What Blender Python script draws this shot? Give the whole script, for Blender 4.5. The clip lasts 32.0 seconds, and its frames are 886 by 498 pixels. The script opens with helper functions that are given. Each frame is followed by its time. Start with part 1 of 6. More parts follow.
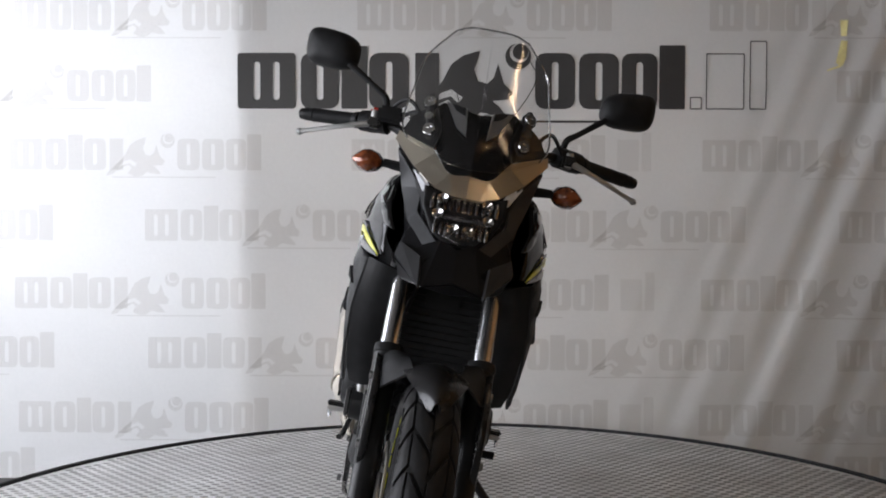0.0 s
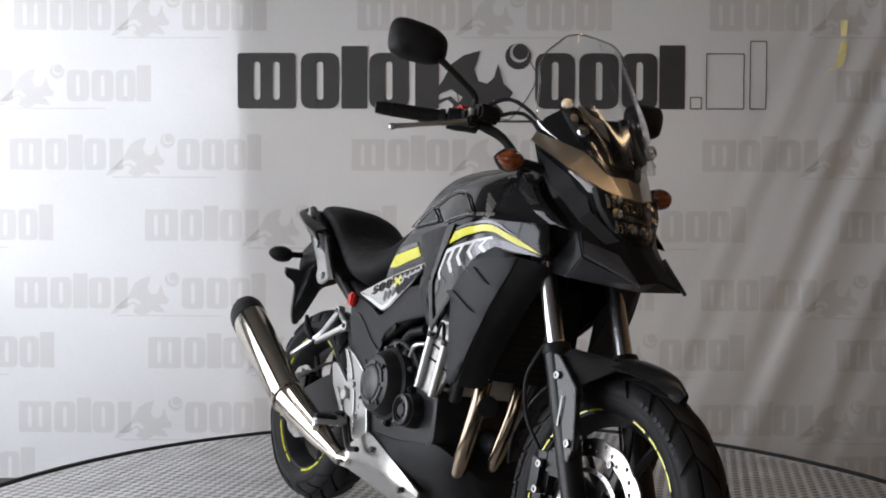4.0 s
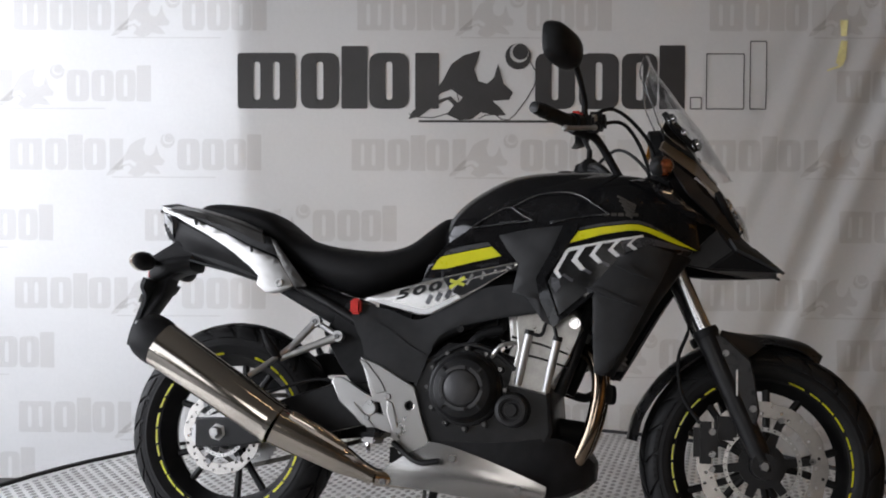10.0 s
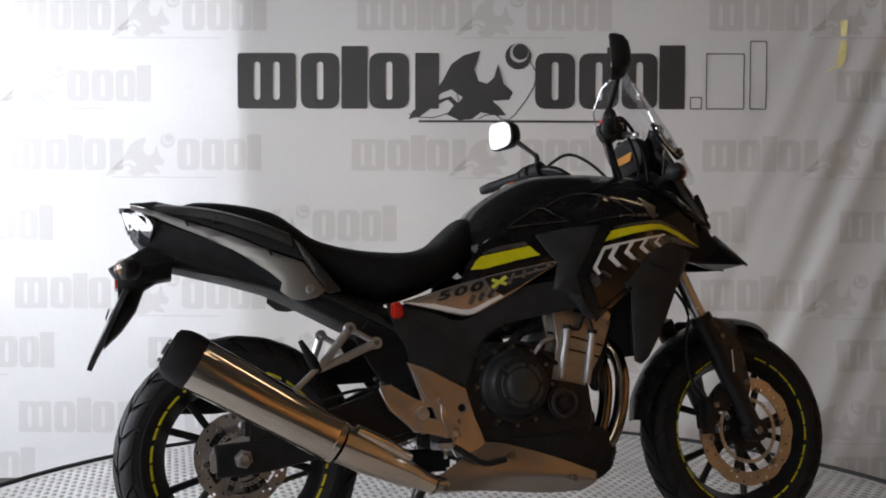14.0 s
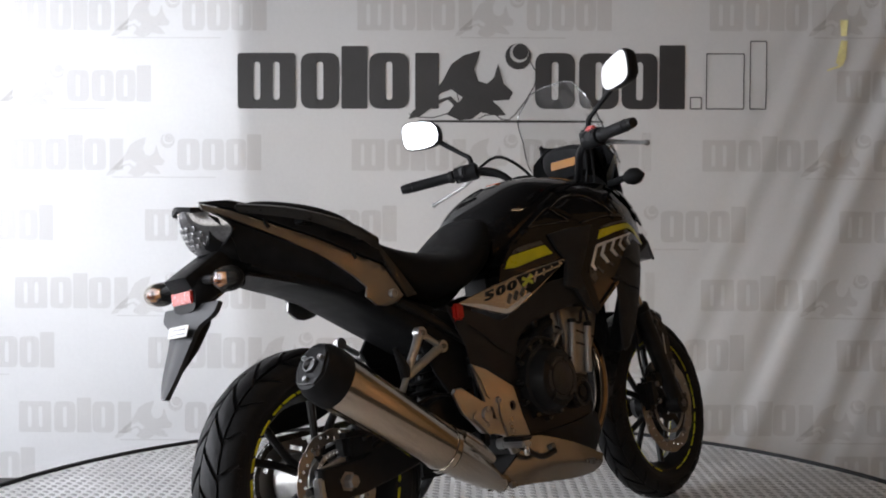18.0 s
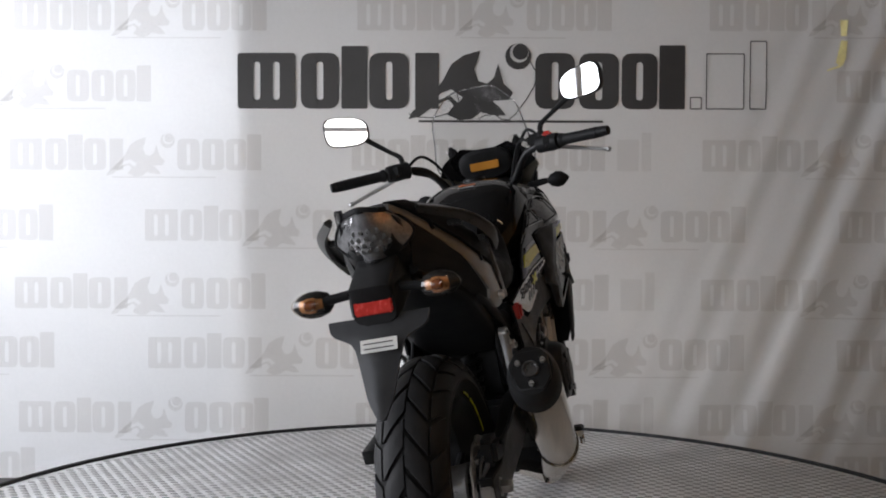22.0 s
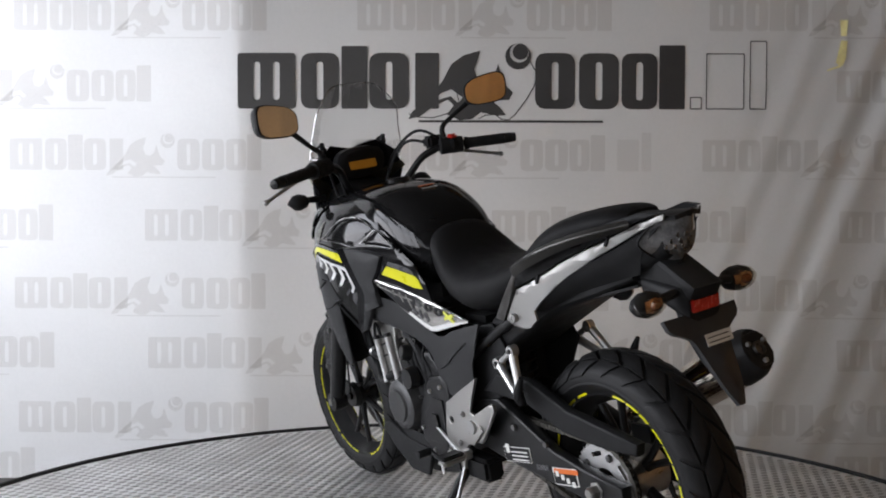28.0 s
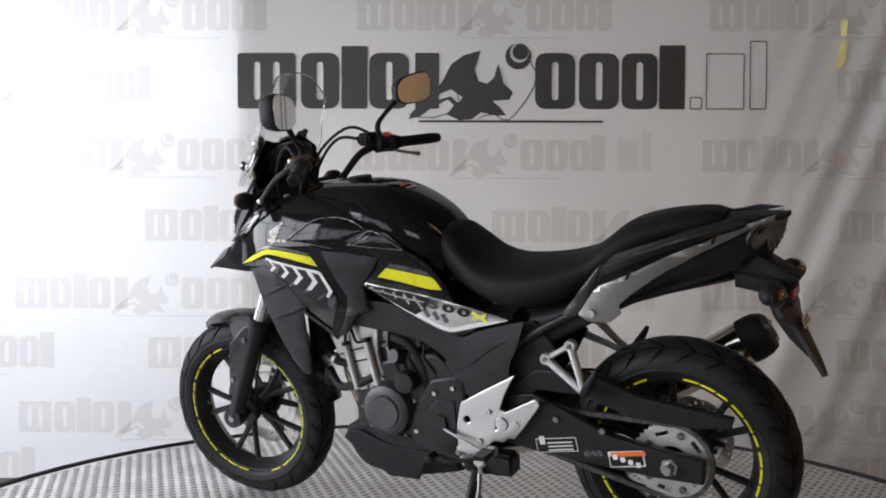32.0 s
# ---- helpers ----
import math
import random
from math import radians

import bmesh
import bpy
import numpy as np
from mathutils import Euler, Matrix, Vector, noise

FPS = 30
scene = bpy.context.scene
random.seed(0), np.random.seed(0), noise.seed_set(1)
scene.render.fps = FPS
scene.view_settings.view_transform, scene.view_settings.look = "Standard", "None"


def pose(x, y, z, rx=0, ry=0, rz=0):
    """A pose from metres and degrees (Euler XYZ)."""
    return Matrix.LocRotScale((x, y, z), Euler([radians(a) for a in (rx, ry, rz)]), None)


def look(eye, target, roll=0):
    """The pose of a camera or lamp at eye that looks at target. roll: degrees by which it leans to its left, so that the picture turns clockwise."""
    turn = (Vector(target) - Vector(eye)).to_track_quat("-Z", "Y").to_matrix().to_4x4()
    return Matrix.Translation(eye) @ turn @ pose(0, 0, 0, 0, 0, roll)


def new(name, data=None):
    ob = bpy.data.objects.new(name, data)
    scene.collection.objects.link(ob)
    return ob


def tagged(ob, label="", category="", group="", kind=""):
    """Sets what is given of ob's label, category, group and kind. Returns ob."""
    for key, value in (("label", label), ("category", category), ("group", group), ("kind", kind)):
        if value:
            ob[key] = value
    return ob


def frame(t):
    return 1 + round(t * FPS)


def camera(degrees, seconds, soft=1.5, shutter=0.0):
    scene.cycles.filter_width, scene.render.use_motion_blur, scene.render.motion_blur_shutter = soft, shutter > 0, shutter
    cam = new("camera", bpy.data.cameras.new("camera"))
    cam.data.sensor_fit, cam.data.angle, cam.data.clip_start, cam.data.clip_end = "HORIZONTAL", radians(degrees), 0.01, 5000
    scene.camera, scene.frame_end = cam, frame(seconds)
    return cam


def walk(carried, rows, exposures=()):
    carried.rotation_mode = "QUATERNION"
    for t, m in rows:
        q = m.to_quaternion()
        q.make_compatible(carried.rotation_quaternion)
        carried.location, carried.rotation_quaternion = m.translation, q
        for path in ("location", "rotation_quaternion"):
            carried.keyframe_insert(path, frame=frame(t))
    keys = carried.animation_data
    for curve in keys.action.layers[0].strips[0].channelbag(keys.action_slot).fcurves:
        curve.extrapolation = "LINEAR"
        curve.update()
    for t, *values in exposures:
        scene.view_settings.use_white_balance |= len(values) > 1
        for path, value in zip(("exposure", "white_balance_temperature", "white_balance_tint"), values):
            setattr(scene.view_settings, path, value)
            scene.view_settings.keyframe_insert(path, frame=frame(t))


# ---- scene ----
# ---- camera: on a tripod, level with the saddle ----
cam = camera(46.453, 32.0, soft=1.9)
EYE = Vector((0.0, -2.94, 0.932))
VIEW = look(EYE, EYE + Vector((-0.0128, 0.9994, -0.0309)), 0.19)
walk(cam, [(0.0, VIEW), (32.0, VIEW)], exposures=[(0.0, 0.08), (3.0, 0.01), (6.0, -0.16), (8.0, -0.14), (10.0, -0.02), (12.5, 0.08), (18.0, 0.10), (24.0, -0.02), (28.0, -0.04), (30.0, 0.19), (32.0, 0.22)])

# ---- world and light ----
world = bpy.data.worlds.new("sky")
scene.world = world
world.use_nodes = True
wt = world.node_tree
sky = wt.nodes.new("ShaderNodeTexSky")
sky.sky_type, sky.sun_disc = "NISHITA", False
sky.sun_elevation, sky.sun_rotation = radians(35), radians(-40)
wt.links.new(sky.outputs[0], wt.nodes["Background"].inputs[0])
wt.nodes["Background"].inputs[1].default_value = 0.08


def window_light(name, m, w, h, watts, colour):
    """An area lamp: the sky's light in a window's opening, or the fill behind the banner."""
    d = bpy.data.lights.new(name, "AREA")
    d.shape, d.size, d.size_y, d.energy, d.color = "RECTANGLE", w, h, watts, colour
    ob = new(name, d)
    ob.matrix_world = m
    return ob


COOL = (0.925, 0.94, 1.02)
BLUE = (0.885, 0.94, 1.06)
PALE = (1.0, 0.935, 0.895)
window_light("window_light_back", look((-2.35, 3.45, 1.8), (-2.35, 0, 1.8)), 2.6, 3.0, 328, BLUE)
# fill lamp added behind the banner to brighten its right part from behind
window_light("banner_fill_light", look((0.2, 3.45, 0.5), (0.2, 0, 0.5)), 2.4, 1.2, 47, PALE)
window_light("window_light_side", look((-4.38, -0.975, 1.45), (0, -0.975, 1.45)), 4.65, 2.9, 290, COOL)
window_light("window_light_far", look((-4.38, -4.9, 1.35), (0, -4.9, 1.35)), 2.9, 1.9, 42, COOL)
window_light("window_light_rear", look((-1.7, -7.98, 2.1), (-1.7, 0, 2.1)), 2.6, 1.6, 49, PALE)

# ---- materials ----
def mat(name, base, rough=0.5, metal=0.0, vary=0.15, scale=8.0, bump=0.0, bump_scale=200.0, coat=0.0,
        streak=None, through_light=0.0, through_colour=None, spec=0.5, transmission=0.0, ior=1.45, alpha=1.0, emit=None):
    """A surface with a stain scale and a grain scale in its colour, gloss and relief."""
    m = bpy.data.materials.new(name)
    m.use_nodes = True
    t = m.node_tree
    L, N = t.links.new, t.nodes.new
    b = t.nodes["Principled BSDF"]
    co = N("ShaderNodeTexCoord")
    vec = co.outputs["Object"]
    if streak:
        mp = N("ShaderNodeMapping")
        mp.inputs["Scale"].default_value = streak
        L(vec, mp.inputs["Vector"])
        vec = mp.outputs[0]
    n1, n2 = N("ShaderNodeTexNoise"), N("ShaderNodeTexNoise")
    for n, s, dt in ((n1, scale, 4.0), (n2, bump_scale, 2.0)):
        n.inputs["Scale"].default_value, n.inputs["Detail"].default_value = s, dt
        L(vec, n.inputs["Vector"])
    add = N("ShaderNodeMath")
    add.operation = "MULTIPLY_ADD"
    L(n2.outputs[0], add.inputs[0])
    add.inputs[1].default_value = 0.35
    L(n1.outputs[0], add.inputs[2])
    rmp = N("ShaderNodeValToRGB")
    e = rmp.color_ramp.elements
    e[0].position, e[1].position = 0.45, 0.9
    e[0].color = (*[c * (1 - vary) for c in base], 1)
    e[1].color = (*[min(1, c * (1 + vary)) for c in base], 1)
    L(add.outputs[0], rmp.inputs[0])
    L(rmp.outputs[0], b.inputs["Base Color"])
    mr = N("ShaderNodeMapRange")
    mr.inputs["From Min"].default_value, mr.inputs["From Max"].default_value = 0.4, 0.95
    rv = min(0.2, vary)
    mr.inputs["To Min"].default_value, mr.inputs["To Max"].default_value = rough * (1 - rv), min(1, rough * (1 + rv))
    L(add.outputs[0], mr.inputs["Value"])
    L(mr.outputs[0], b.inputs["Roughness"])
    b.inputs["Metallic"].default_value = metal
    b.inputs["Specular IOR Level"].default_value = spec
    b.inputs["Coat Weight"].default_value = coat
    b.inputs["Coat Roughness"].default_value = 0.06 if rough < 0.35 else 0.12
    b.inputs["Transmission Weight"].default_value = transmission
    b.inputs["IOR"].default_value = ior
    b.inputs["Alpha"].default_value = alpha
    if emit:
        b.inputs["Emission Color"].default_value = (*emit[0], 1)
        b.inputs["Emission Strength"].default_value = emit[1]
    if bump:
        bp = N("ShaderNodeBump")
        bp.inputs["Strength"].default_value, bp.inputs["Distance"].default_value = bump, 0.002
        L(n2.outputs[0], bp.inputs["Height"])
        L(bp.outputs[0], b.inputs["Normal"])
    if through_light:
        tr, mx = N("ShaderNodeBsdfTranslucent"), N("ShaderNodeMixShader")
        if through_colour:
            tr.inputs["Color"].default_value = (*through_colour, 1)
        else:
            L(rmp.outputs[0], tr.inputs["Color"])
        mx.inputs[0].default_value = through_light
        L(b.outputs[0], mx.inputs[1])
        L(tr.outputs[0], mx.inputs[2])
        L(mx.outputs[0], t.nodes["Material Output"].inputs["Surface"])
    return m


M_BANNER = mat("banner_vinyl", (0.77, 0.765, 0.755), 0.36, vary=0.04, scale=1.5, bump=0.05, bump_scale=60, through_light=0.32, spec=0.4, coat=0.35)
M_PRINT_DARK = mat("print_dark", (0.060, 0.058, 0.057), 0.4, vary=0.2, scale=3, through_light=0.1)
def ink(name, filter_colour, cover, base):
    """Thin ink on vinyl: it filters what lies under it and covers a little."""
    m = mat(name, base, 0.4, vary=0.06, scale=3, spec=0.2)
    t = m.node_tree
    tr, mx = t.nodes.new("ShaderNodeBsdfTransparent"), t.nodes.new("ShaderNodeMixShader")
    tr.inputs[0].default_value = (*filter_colour, 1)
    mx.inputs[0].default_value = cover
    t.links.new(tr.outputs[0], mx.inputs[1])
    t.links.new(t.nodes["Principled BSDF"].outputs[0], mx.inputs[2])
    t.links.new(mx.outputs[0], t.nodes["Material Output"].inputs["Surface"])
    return m


M_PRINT_GREY = ink("print_grey", (0.935, 0.925, 0.915), 0.05, (0.30, 0.29, 0.285))
M_PRINT_PALE = ink("print_pale", (0.955, 0.95, 0.945), 0.03, (0.4, 0.4, 0.4))
M_PLATE = mat("tread_plate", (0.85, 0.838, 0.82), 0.40, 0.45, vary=0.22, scale=5, bump=0.12, bump_scale=150)
# same steel as the plate; the shade of the sloped studs is in this colour
M_PIP_SHADED = mat("tread_pip", (0.43, 0.424, 0.414), 0.42, 0.5, vary=0.25, scale=9, bump=0.1, bump_scale=150)
M_RUBBER_EDGE = mat("edge_rubber", (0.02, 0.02, 0.021), 0.6, vary=0.3, scale=12, bump=0.2)
M_FLOOR = mat("concrete", (0.07, 0.069, 0.067), 0.55, vary=0.2, scale=2, bump=0.2, bump_scale=40)
M_WALL = mat("plaster", (0.11, 0.105, 0.10), 0.8, vary=0.06, scale=2, bump=0.2, bump_scale=60)
# orange for unseen surfaces, added to give the metal gold reflections
M_WARMWALL = mat("warm_reflector_wall", (0.40, 0.24, 0.10), 0.5, vary=0.3, scale=3, streak=(1, 1, 0.15), bump=0.1)
M_CEIL = mat("ceiling_panel", (0.10, 0.094, 0.085), 0.8, vary=0.05, scale=2)
M_LAMP_DIM = mat("dim_lamp_glow", (0.9, 0.8, 0.6), 0.5, emit=((1.0, 0.71, 0.45), 12.0))
M_LAMP_LOW = mat("low_lamp_glow", (0.9, 0.8, 0.6), 0.5, emit=((1.0, 0.71, 0.45), 16.0))
M_LAMP = mat("lamp_glow", (0.9, 0.8, 0.6), 0.5, emit=((1.0, 0.69, 0.42), 44.0))
M_FRAME_W = mat("window_frame_paint", (0.7, 0.7, 0.7), 0.4)

M_GLOSS = mat("gloss_black_paint", (0.009, 0.009, 0.0095), 0.08, vary=0.2, scale=30, coat=0.1, spec=0.32)
M_MATTE = mat("matte_grey_plastic", (0.027, 0.0275, 0.0285), 0.48, vary=0.18, scale=25, bump=0.12, bump_scale=900, spec=0.2)
M_BLACK = mat("black_plastic", (0.017, 0.0172, 0.018), 0.46, vary=0.25, scale=25, bump=0.15, bump_scale=700, spec=0.14)
M_SATIN = mat("satin_black_metal", (0.012, 0.012, 0.0125), 0.34, 0.0, vary=0.25, scale=30, bump=0.08, bump_scale=500, spec=0.3)
M_SEAT = mat("seat_vinyl", (0.010, 0.010, 0.0105), 0.58, vary=0.2, scale=30, bump=0.4, bump_scale=500, spec=0.15)
M_TYRE = mat("tyre_rubber", (0.017, 0.017, 0.0175), 0.5, vary=0.3, scale=14, bump=0.2, bump_scale=250, spec=0.18)
# tyre rubber darkened to paint the shade down in the grooves
M_GROOVE_SHADE = mat("tyre_groove_shade", (0.004, 0.004, 0.004), 0.9, vary=0.2)
# neutral steel, with some of the warm reflected light tinted into its base
M_STEEL = mat("warm_lit_brushed_steel", (0.60, 0.55, 0.48), 0.13, 1.0, vary=0.03, scale=5, bump_scale=90)
M_PIPE = mat("heat_tinted_steel", (0.27, 0.215, 0.16), 0.16, 1.0, vary=0.3, scale=14)
M_CHROME = mat("chrome", (0.72, 0.72, 0.73), 0.09, 1.0, vary=0.05, scale=20)
M_ALU = mat("cast_aluminium", (0.48, 0.48, 0.475), 0.36, 0.85, vary=0.12, scale=20, bump=0.15, bump_scale=400)
M_ENGINE = mat("engine_grey", (0.36, 0.355, 0.34), 0.32, 0.9, vary=0.2, scale=25, bump=0.2, bump_scale=350)
M_NOSE = mat("satin_nose_plastic", (0.010, 0.010, 0.011), 0.30, vary=0.15, scale=20, bump=0.03, bump_scale=500, spec=0.16)
M_COVER_GREY = mat("engine_dark_grey", (0.055, 0.055, 0.056), 0.4, 0.5, vary=0.2, scale=30, bump=0.15, bump_scale=450)
M_COVER = mat("engine_black", (0.016, 0.0162, 0.017), 0.36, 0.0, vary=0.25, scale=30, bump=0.15, bump_scale=450, spec=0.28)
M_SILVER = mat("silver_paint", (0.36, 0.35, 0.335), 0.25, 0.92, vary=0.03, scale=12, bump_scale=90, coat=0.7)
M_TAILSILVER = mat("dark_silver_paint", (0.29, 0.285, 0.275), 0.38, 0.85, vary=0.03, scale=12, coat=0.4)
M_FENDER = mat("satin_fender_plastic", (0.016, 0.016, 0.017), 0.28, vary=0.15, scale=20, bump=0.03, bump_scale=500, spec=0.45)
M_WHITE = mat("white_graphic", (0.74, 0.74, 0.73), 0.25, vary=0.03, scale=20, coat=0.6)
M_GREYG = mat("grey_graphic", (0.085, 0.085, 0.09), 0.28, 0.5, vary=0.1, scale=20, coat=0.6)
M_YELLOW = mat("acid_yellow", (0.68, 0.66, 0.010), 0.28, vary=0.05, scale=20, coat=0.5)
M_DISC = mat("brake_steel", (0.42, 0.40, 0.375), 0.30, 1.0, vary=0.12, scale=30, bump=0.05)
M_ORANGE = mat("amber_lens", (0.17, 0.048, 0.012), 0.14, vary=0.2, scale=60, coat=1.0)
M_RED = mat("red_reflector", (0.54, 0.036, 0.026), 0.26, vary=0.15, scale=80, coat=0.1)
M_REDP = mat("red_plastic", (0.55, 0.02, 0.012), 0.35, vary=0.15, scale=60)
M_SMOKE = mat("smoked_lens", (0.22, 0.22, 0.225), 0.13, 0.35, vary=0.45, scale=38, coat=1.0)
M_STICKER = mat("paper_sticker", (0.72, 0.72, 0.69), 0.5, vary=0.04)
M_STICKO = mat("orange_sticker", (0.70, 0.16, 0.03), 0.4, vary=0.05)
M_LCD = mat("display_amber", (0.30, 0.13, 0.02), 0.25, emit=((1.0, 0.42, 0.03), 0.06))
M_INDCUP = mat("indicator_reflector", (0.42, 0.19, 0.07), 0.3, 0.35, vary=0.5, scale=70, coat=0.6)
M_CLEARAMBER = mat("clear_amber_lens", (0.22, 0.055, 0.016), 0.2, 0.2, vary=0.6, scale=70, coat=1.0)
M_BOLT = mat("bolt_steel", (0.22, 0.22, 0.22), 0.3, 1.0, vary=0.15, scale=60)
M_FORK = mat("fork_chrome", (0.60, 0.60, 0.605), 0.26, 1.0, vary=0.06, scale=20)
M_PEARL = mat("pearl_white_paint", (0.47, 0.46, 0.44), 0.22, 0.85, vary=0.03, scale=14, coat=0.8)
M_FIELD = mat("silver_flake_graphic", (0.06, 0.06, 0.06), 0.22, 0.95, vary=0.18, scale=26, coat=0.3)
M_PALEY = mat("pale_yellow_graphic", (0.66, 0.68, 0.08), 0.3, vary=0.05, scale=20, coat=0.5)
M_REST = mat("bare_aluminium", (0.47, 0.465, 0.45), 0.28, 0.95, vary=0.03, scale=8, bump_scale=30)
M_MIRROR = mat("mirror_glass", (0.86, 0.86, 0.86), 0.015, 1.0, vary=0.0)
M_CHAIN = mat("chain_steel", (0.10, 0.095, 0.085), 0.4, 0.9, vary=0.35, scale=80)
M_EDGEGLOSS = mat("gloss_black_edge", (0.02, 0.02, 0.021), 0.16, vary=0.1, scale=20, coat=1.0, spec=0.8)
M_FACET = mat("smoky_gloss_facet", (0.05, 0.05, 0.052), 0.1, 0.5, vary=0.1, scale=20, coat=1.0)
M_BADGE = mat("dull_gold_badge", (0.16, 0.15, 0.135), 0.3, 0.7, vary=0.2, scale=30)
M_COWLGREY = mat("grey_cowl_plastic", (0.040, 0.041, 0.043), 0.36, vary=0.15, scale=25, bump=0.06, bump_scale=700, spec=0.25)
# silver paint with the warm lamps' gold reflection put into its colour
M_BROW = mat("lamp_warmed_silver_paint", (0.50, 0.455, 0.37), 0.30, 0.92, vary=0.03, scale=12, coat=0.5)
M_POSITION = mat("position_light_lens", (0.78, 0.80, 0.84), 0.18, 0.1, vary=0.12, scale=60, coat=1.0)
M_CELL = mat("dark_reflector_cell", (0.30, 0.30, 0.305), 0.18, 1.0, vary=0.3, scale=60)
M_VENT = mat("grey_vent_plastic", (0.16, 0.16, 0.16), 0.4, vary=0.15, scale=30)
M_RAIL = mat("grey_rail_paint", (0.055, 0.053, 0.05), 0.3, 0.6, vary=0.12, scale=20)
M_BULB = mat("lamp_reflector", (0.66, 0.66, 0.67), 0.16, 1.0, vary=0.1, scale=60)


def clear(name, tint, gloss=0.025, edge=0.6):
    """Clear glazing: mostly seen through, with the gloss of its surface."""
    m = bpy.data.materials.new(name)
    m.use_nodes = True
    t = m.node_tree
    L, N = t.links.new, t.nodes.new
    tr, gl, mx, fr = (N("ShaderNodeBsdfTransparent"), N("ShaderNodeBsdfGlossy"), N("ShaderNodeMixShader"), N("ShaderNodeLayerWeight"))
    tr.inputs[0].default_value = (*tint, 1)
    gl.inputs["Roughness"].default_value = 0.04
    pw, sc = N("ShaderNodeMath"), N("ShaderNodeMath")
    pw.operation, sc.operation = "POWER", "MULTIPLY_ADD"
    pw.inputs[1].default_value = 4.0
    sc.inputs[1].default_value, sc.inputs[2].default_value = edge, gloss
    L(fr.outputs["Facing"], pw.inputs[0])
    L(pw.outputs[0], sc.inputs[0])
    L(sc.outputs[0], mx.inputs[0])
    L(tr.outputs[0], mx.inputs[1])
    L(gl.outputs[0], mx.inputs[2])
    L(mx.outputs[0], t.nodes["Material Output"].inputs["Surface"])
    return m


M_SCREEN = clear("clear_polycarbonate", (0.965, 0.968, 0.97), 0.035, 0.8)
M_EDGE = clear("screen_edge", (0.85, 0.87, 0.88), 0.5)
M_LENS = clear("headlight_glass", (0.9, 0.9, 0.9), 0.012)
M_INDLENS = clear("indicator_glass", (0.86, 0.82, 0.76), 0.07, 0.3)


# ---- mesh helpers ----
def part(name, bm, material, parent=None, label="", smooth=35):
    """Links a bmesh (or a mesh) as one mesh object under its thing or part."""
    if isinstance(bm, bmesh.types.BMesh):
        me = bpy.data.meshes.new(name)
        bmesh.ops.recalc_face_normals(bm, faces=bm.faces)
        bm.to_mesh(me)
        bm.free()
    else:
        me = bm
    me.materials.clear()
    me.materials.append(material)
    if smooth:
        me.shade_smooth()
        me.set_sharp_from_angle(angle=radians(smooth))
    ob = new(name, me)
    ob.parent = parent
    if label:
        tagged(ob, label)
    return ob


def curve_points(pts, n):
    """n points along a smooth curve through pts."""
    p = np.array(pts, float)
    if len(p) == 2:
        s = np.linspace(0, 1, n)[:, None]
        return p[0] * (1 - s) + p[1] * s
    q = np.vstack([2 * p[0] - p[1], p, 2 * p[-1] - p[-2]])
    s = np.linspace(0, len(p) - 1, n)
    i = np.minimum(s.astype(int), len(p) - 2)
    f = (s - i)[:, None]
    a, b, c, d = q[i], q[i + 1], q[i + 2], q[i + 3]
    return 0.5 * (2 * b + (c - a) * f + (2 * a - 5 * b + 4 * c - d) * f ** 2 + (3 * b - a - 3 * c + d) * f ** 3)


class Surf:
    """A smooth sheet through rows of points, u along the rows, v from the first row to the last."""

    def __init__(self, rows, side=1):
        rows = [[(x, y * side, z) for x, y, z in r] for r in rows]
        self.R = np.stack([curve_points(r, 41) for r in rows])
        ref = self.R.reshape(-1, 3).mean(0)
        self.G = np.stack([curve_points(self.R[:, k], 41) for k in range(41)], 1)
        du, dv = np.gradient(self.G, axis=1), np.gradient(self.G, axis=0)
        nn = np.cross(du, dv)
        nn /= np.linalg.norm(nn, axis=2, keepdims=True) + 1e-9
        c = ref * np.array([0.35, 1.0, 0.5]) - np.array([0.5 * 0.35, 0, 0.35 * 0.5])
        if (nn.mean((0, 1)) * (ref - np.array([0.75, 0, 0.62]))).sum() < 0:
            nn = -nn
        self.N = nn

    def at(self, u, v, off=0.0):
        u, v = np.clip(u, 0, 1) * 40, np.clip(v, 0, 1) * 40
        i, j = np.minimum(u.astype(int), 39), np.minimum(v.astype(int), 39)
        f, g = (u - i)[..., None], (v - j)[..., None]
        def mix(A):
            return (A[j, i] * (1 - f) + A[j, i + 1] * f) * (1 - g) + (A[j + 1, i] * (1 - f) + A[j + 1, i + 1] * f) * g
        return mix(self.G) + off * mix(self.N)

    def shell(self, nu=16, nv=12, thick=0.004):
        u, v = np.meshgrid(np.linspace(0, 1, nu), np.linspace(0, 1, nv))
        return solid_grid(self.at(u, v, 0), self.at(u, v, -thick))

    def patch(self, corners, nu=8, nv=3, lift=0.0016, thick=0.0012):
        """A thin decal on the sheet between two lines of (u, v): the upper and the lower one."""
        a, b = curve_points([(*c, 0) for c in corners[0]], nu), curve_points([(*c, 0) for c in corners[1]], nu)
        s = np.linspace(0, 1, nv)[:, None, None]
        g = a[None] * (1 - s) + b[None] * s
        return solid_grid(self.at(g[..., 0], g[..., 1], lift), self.at(g[..., 0], g[..., 1], lift - thick))


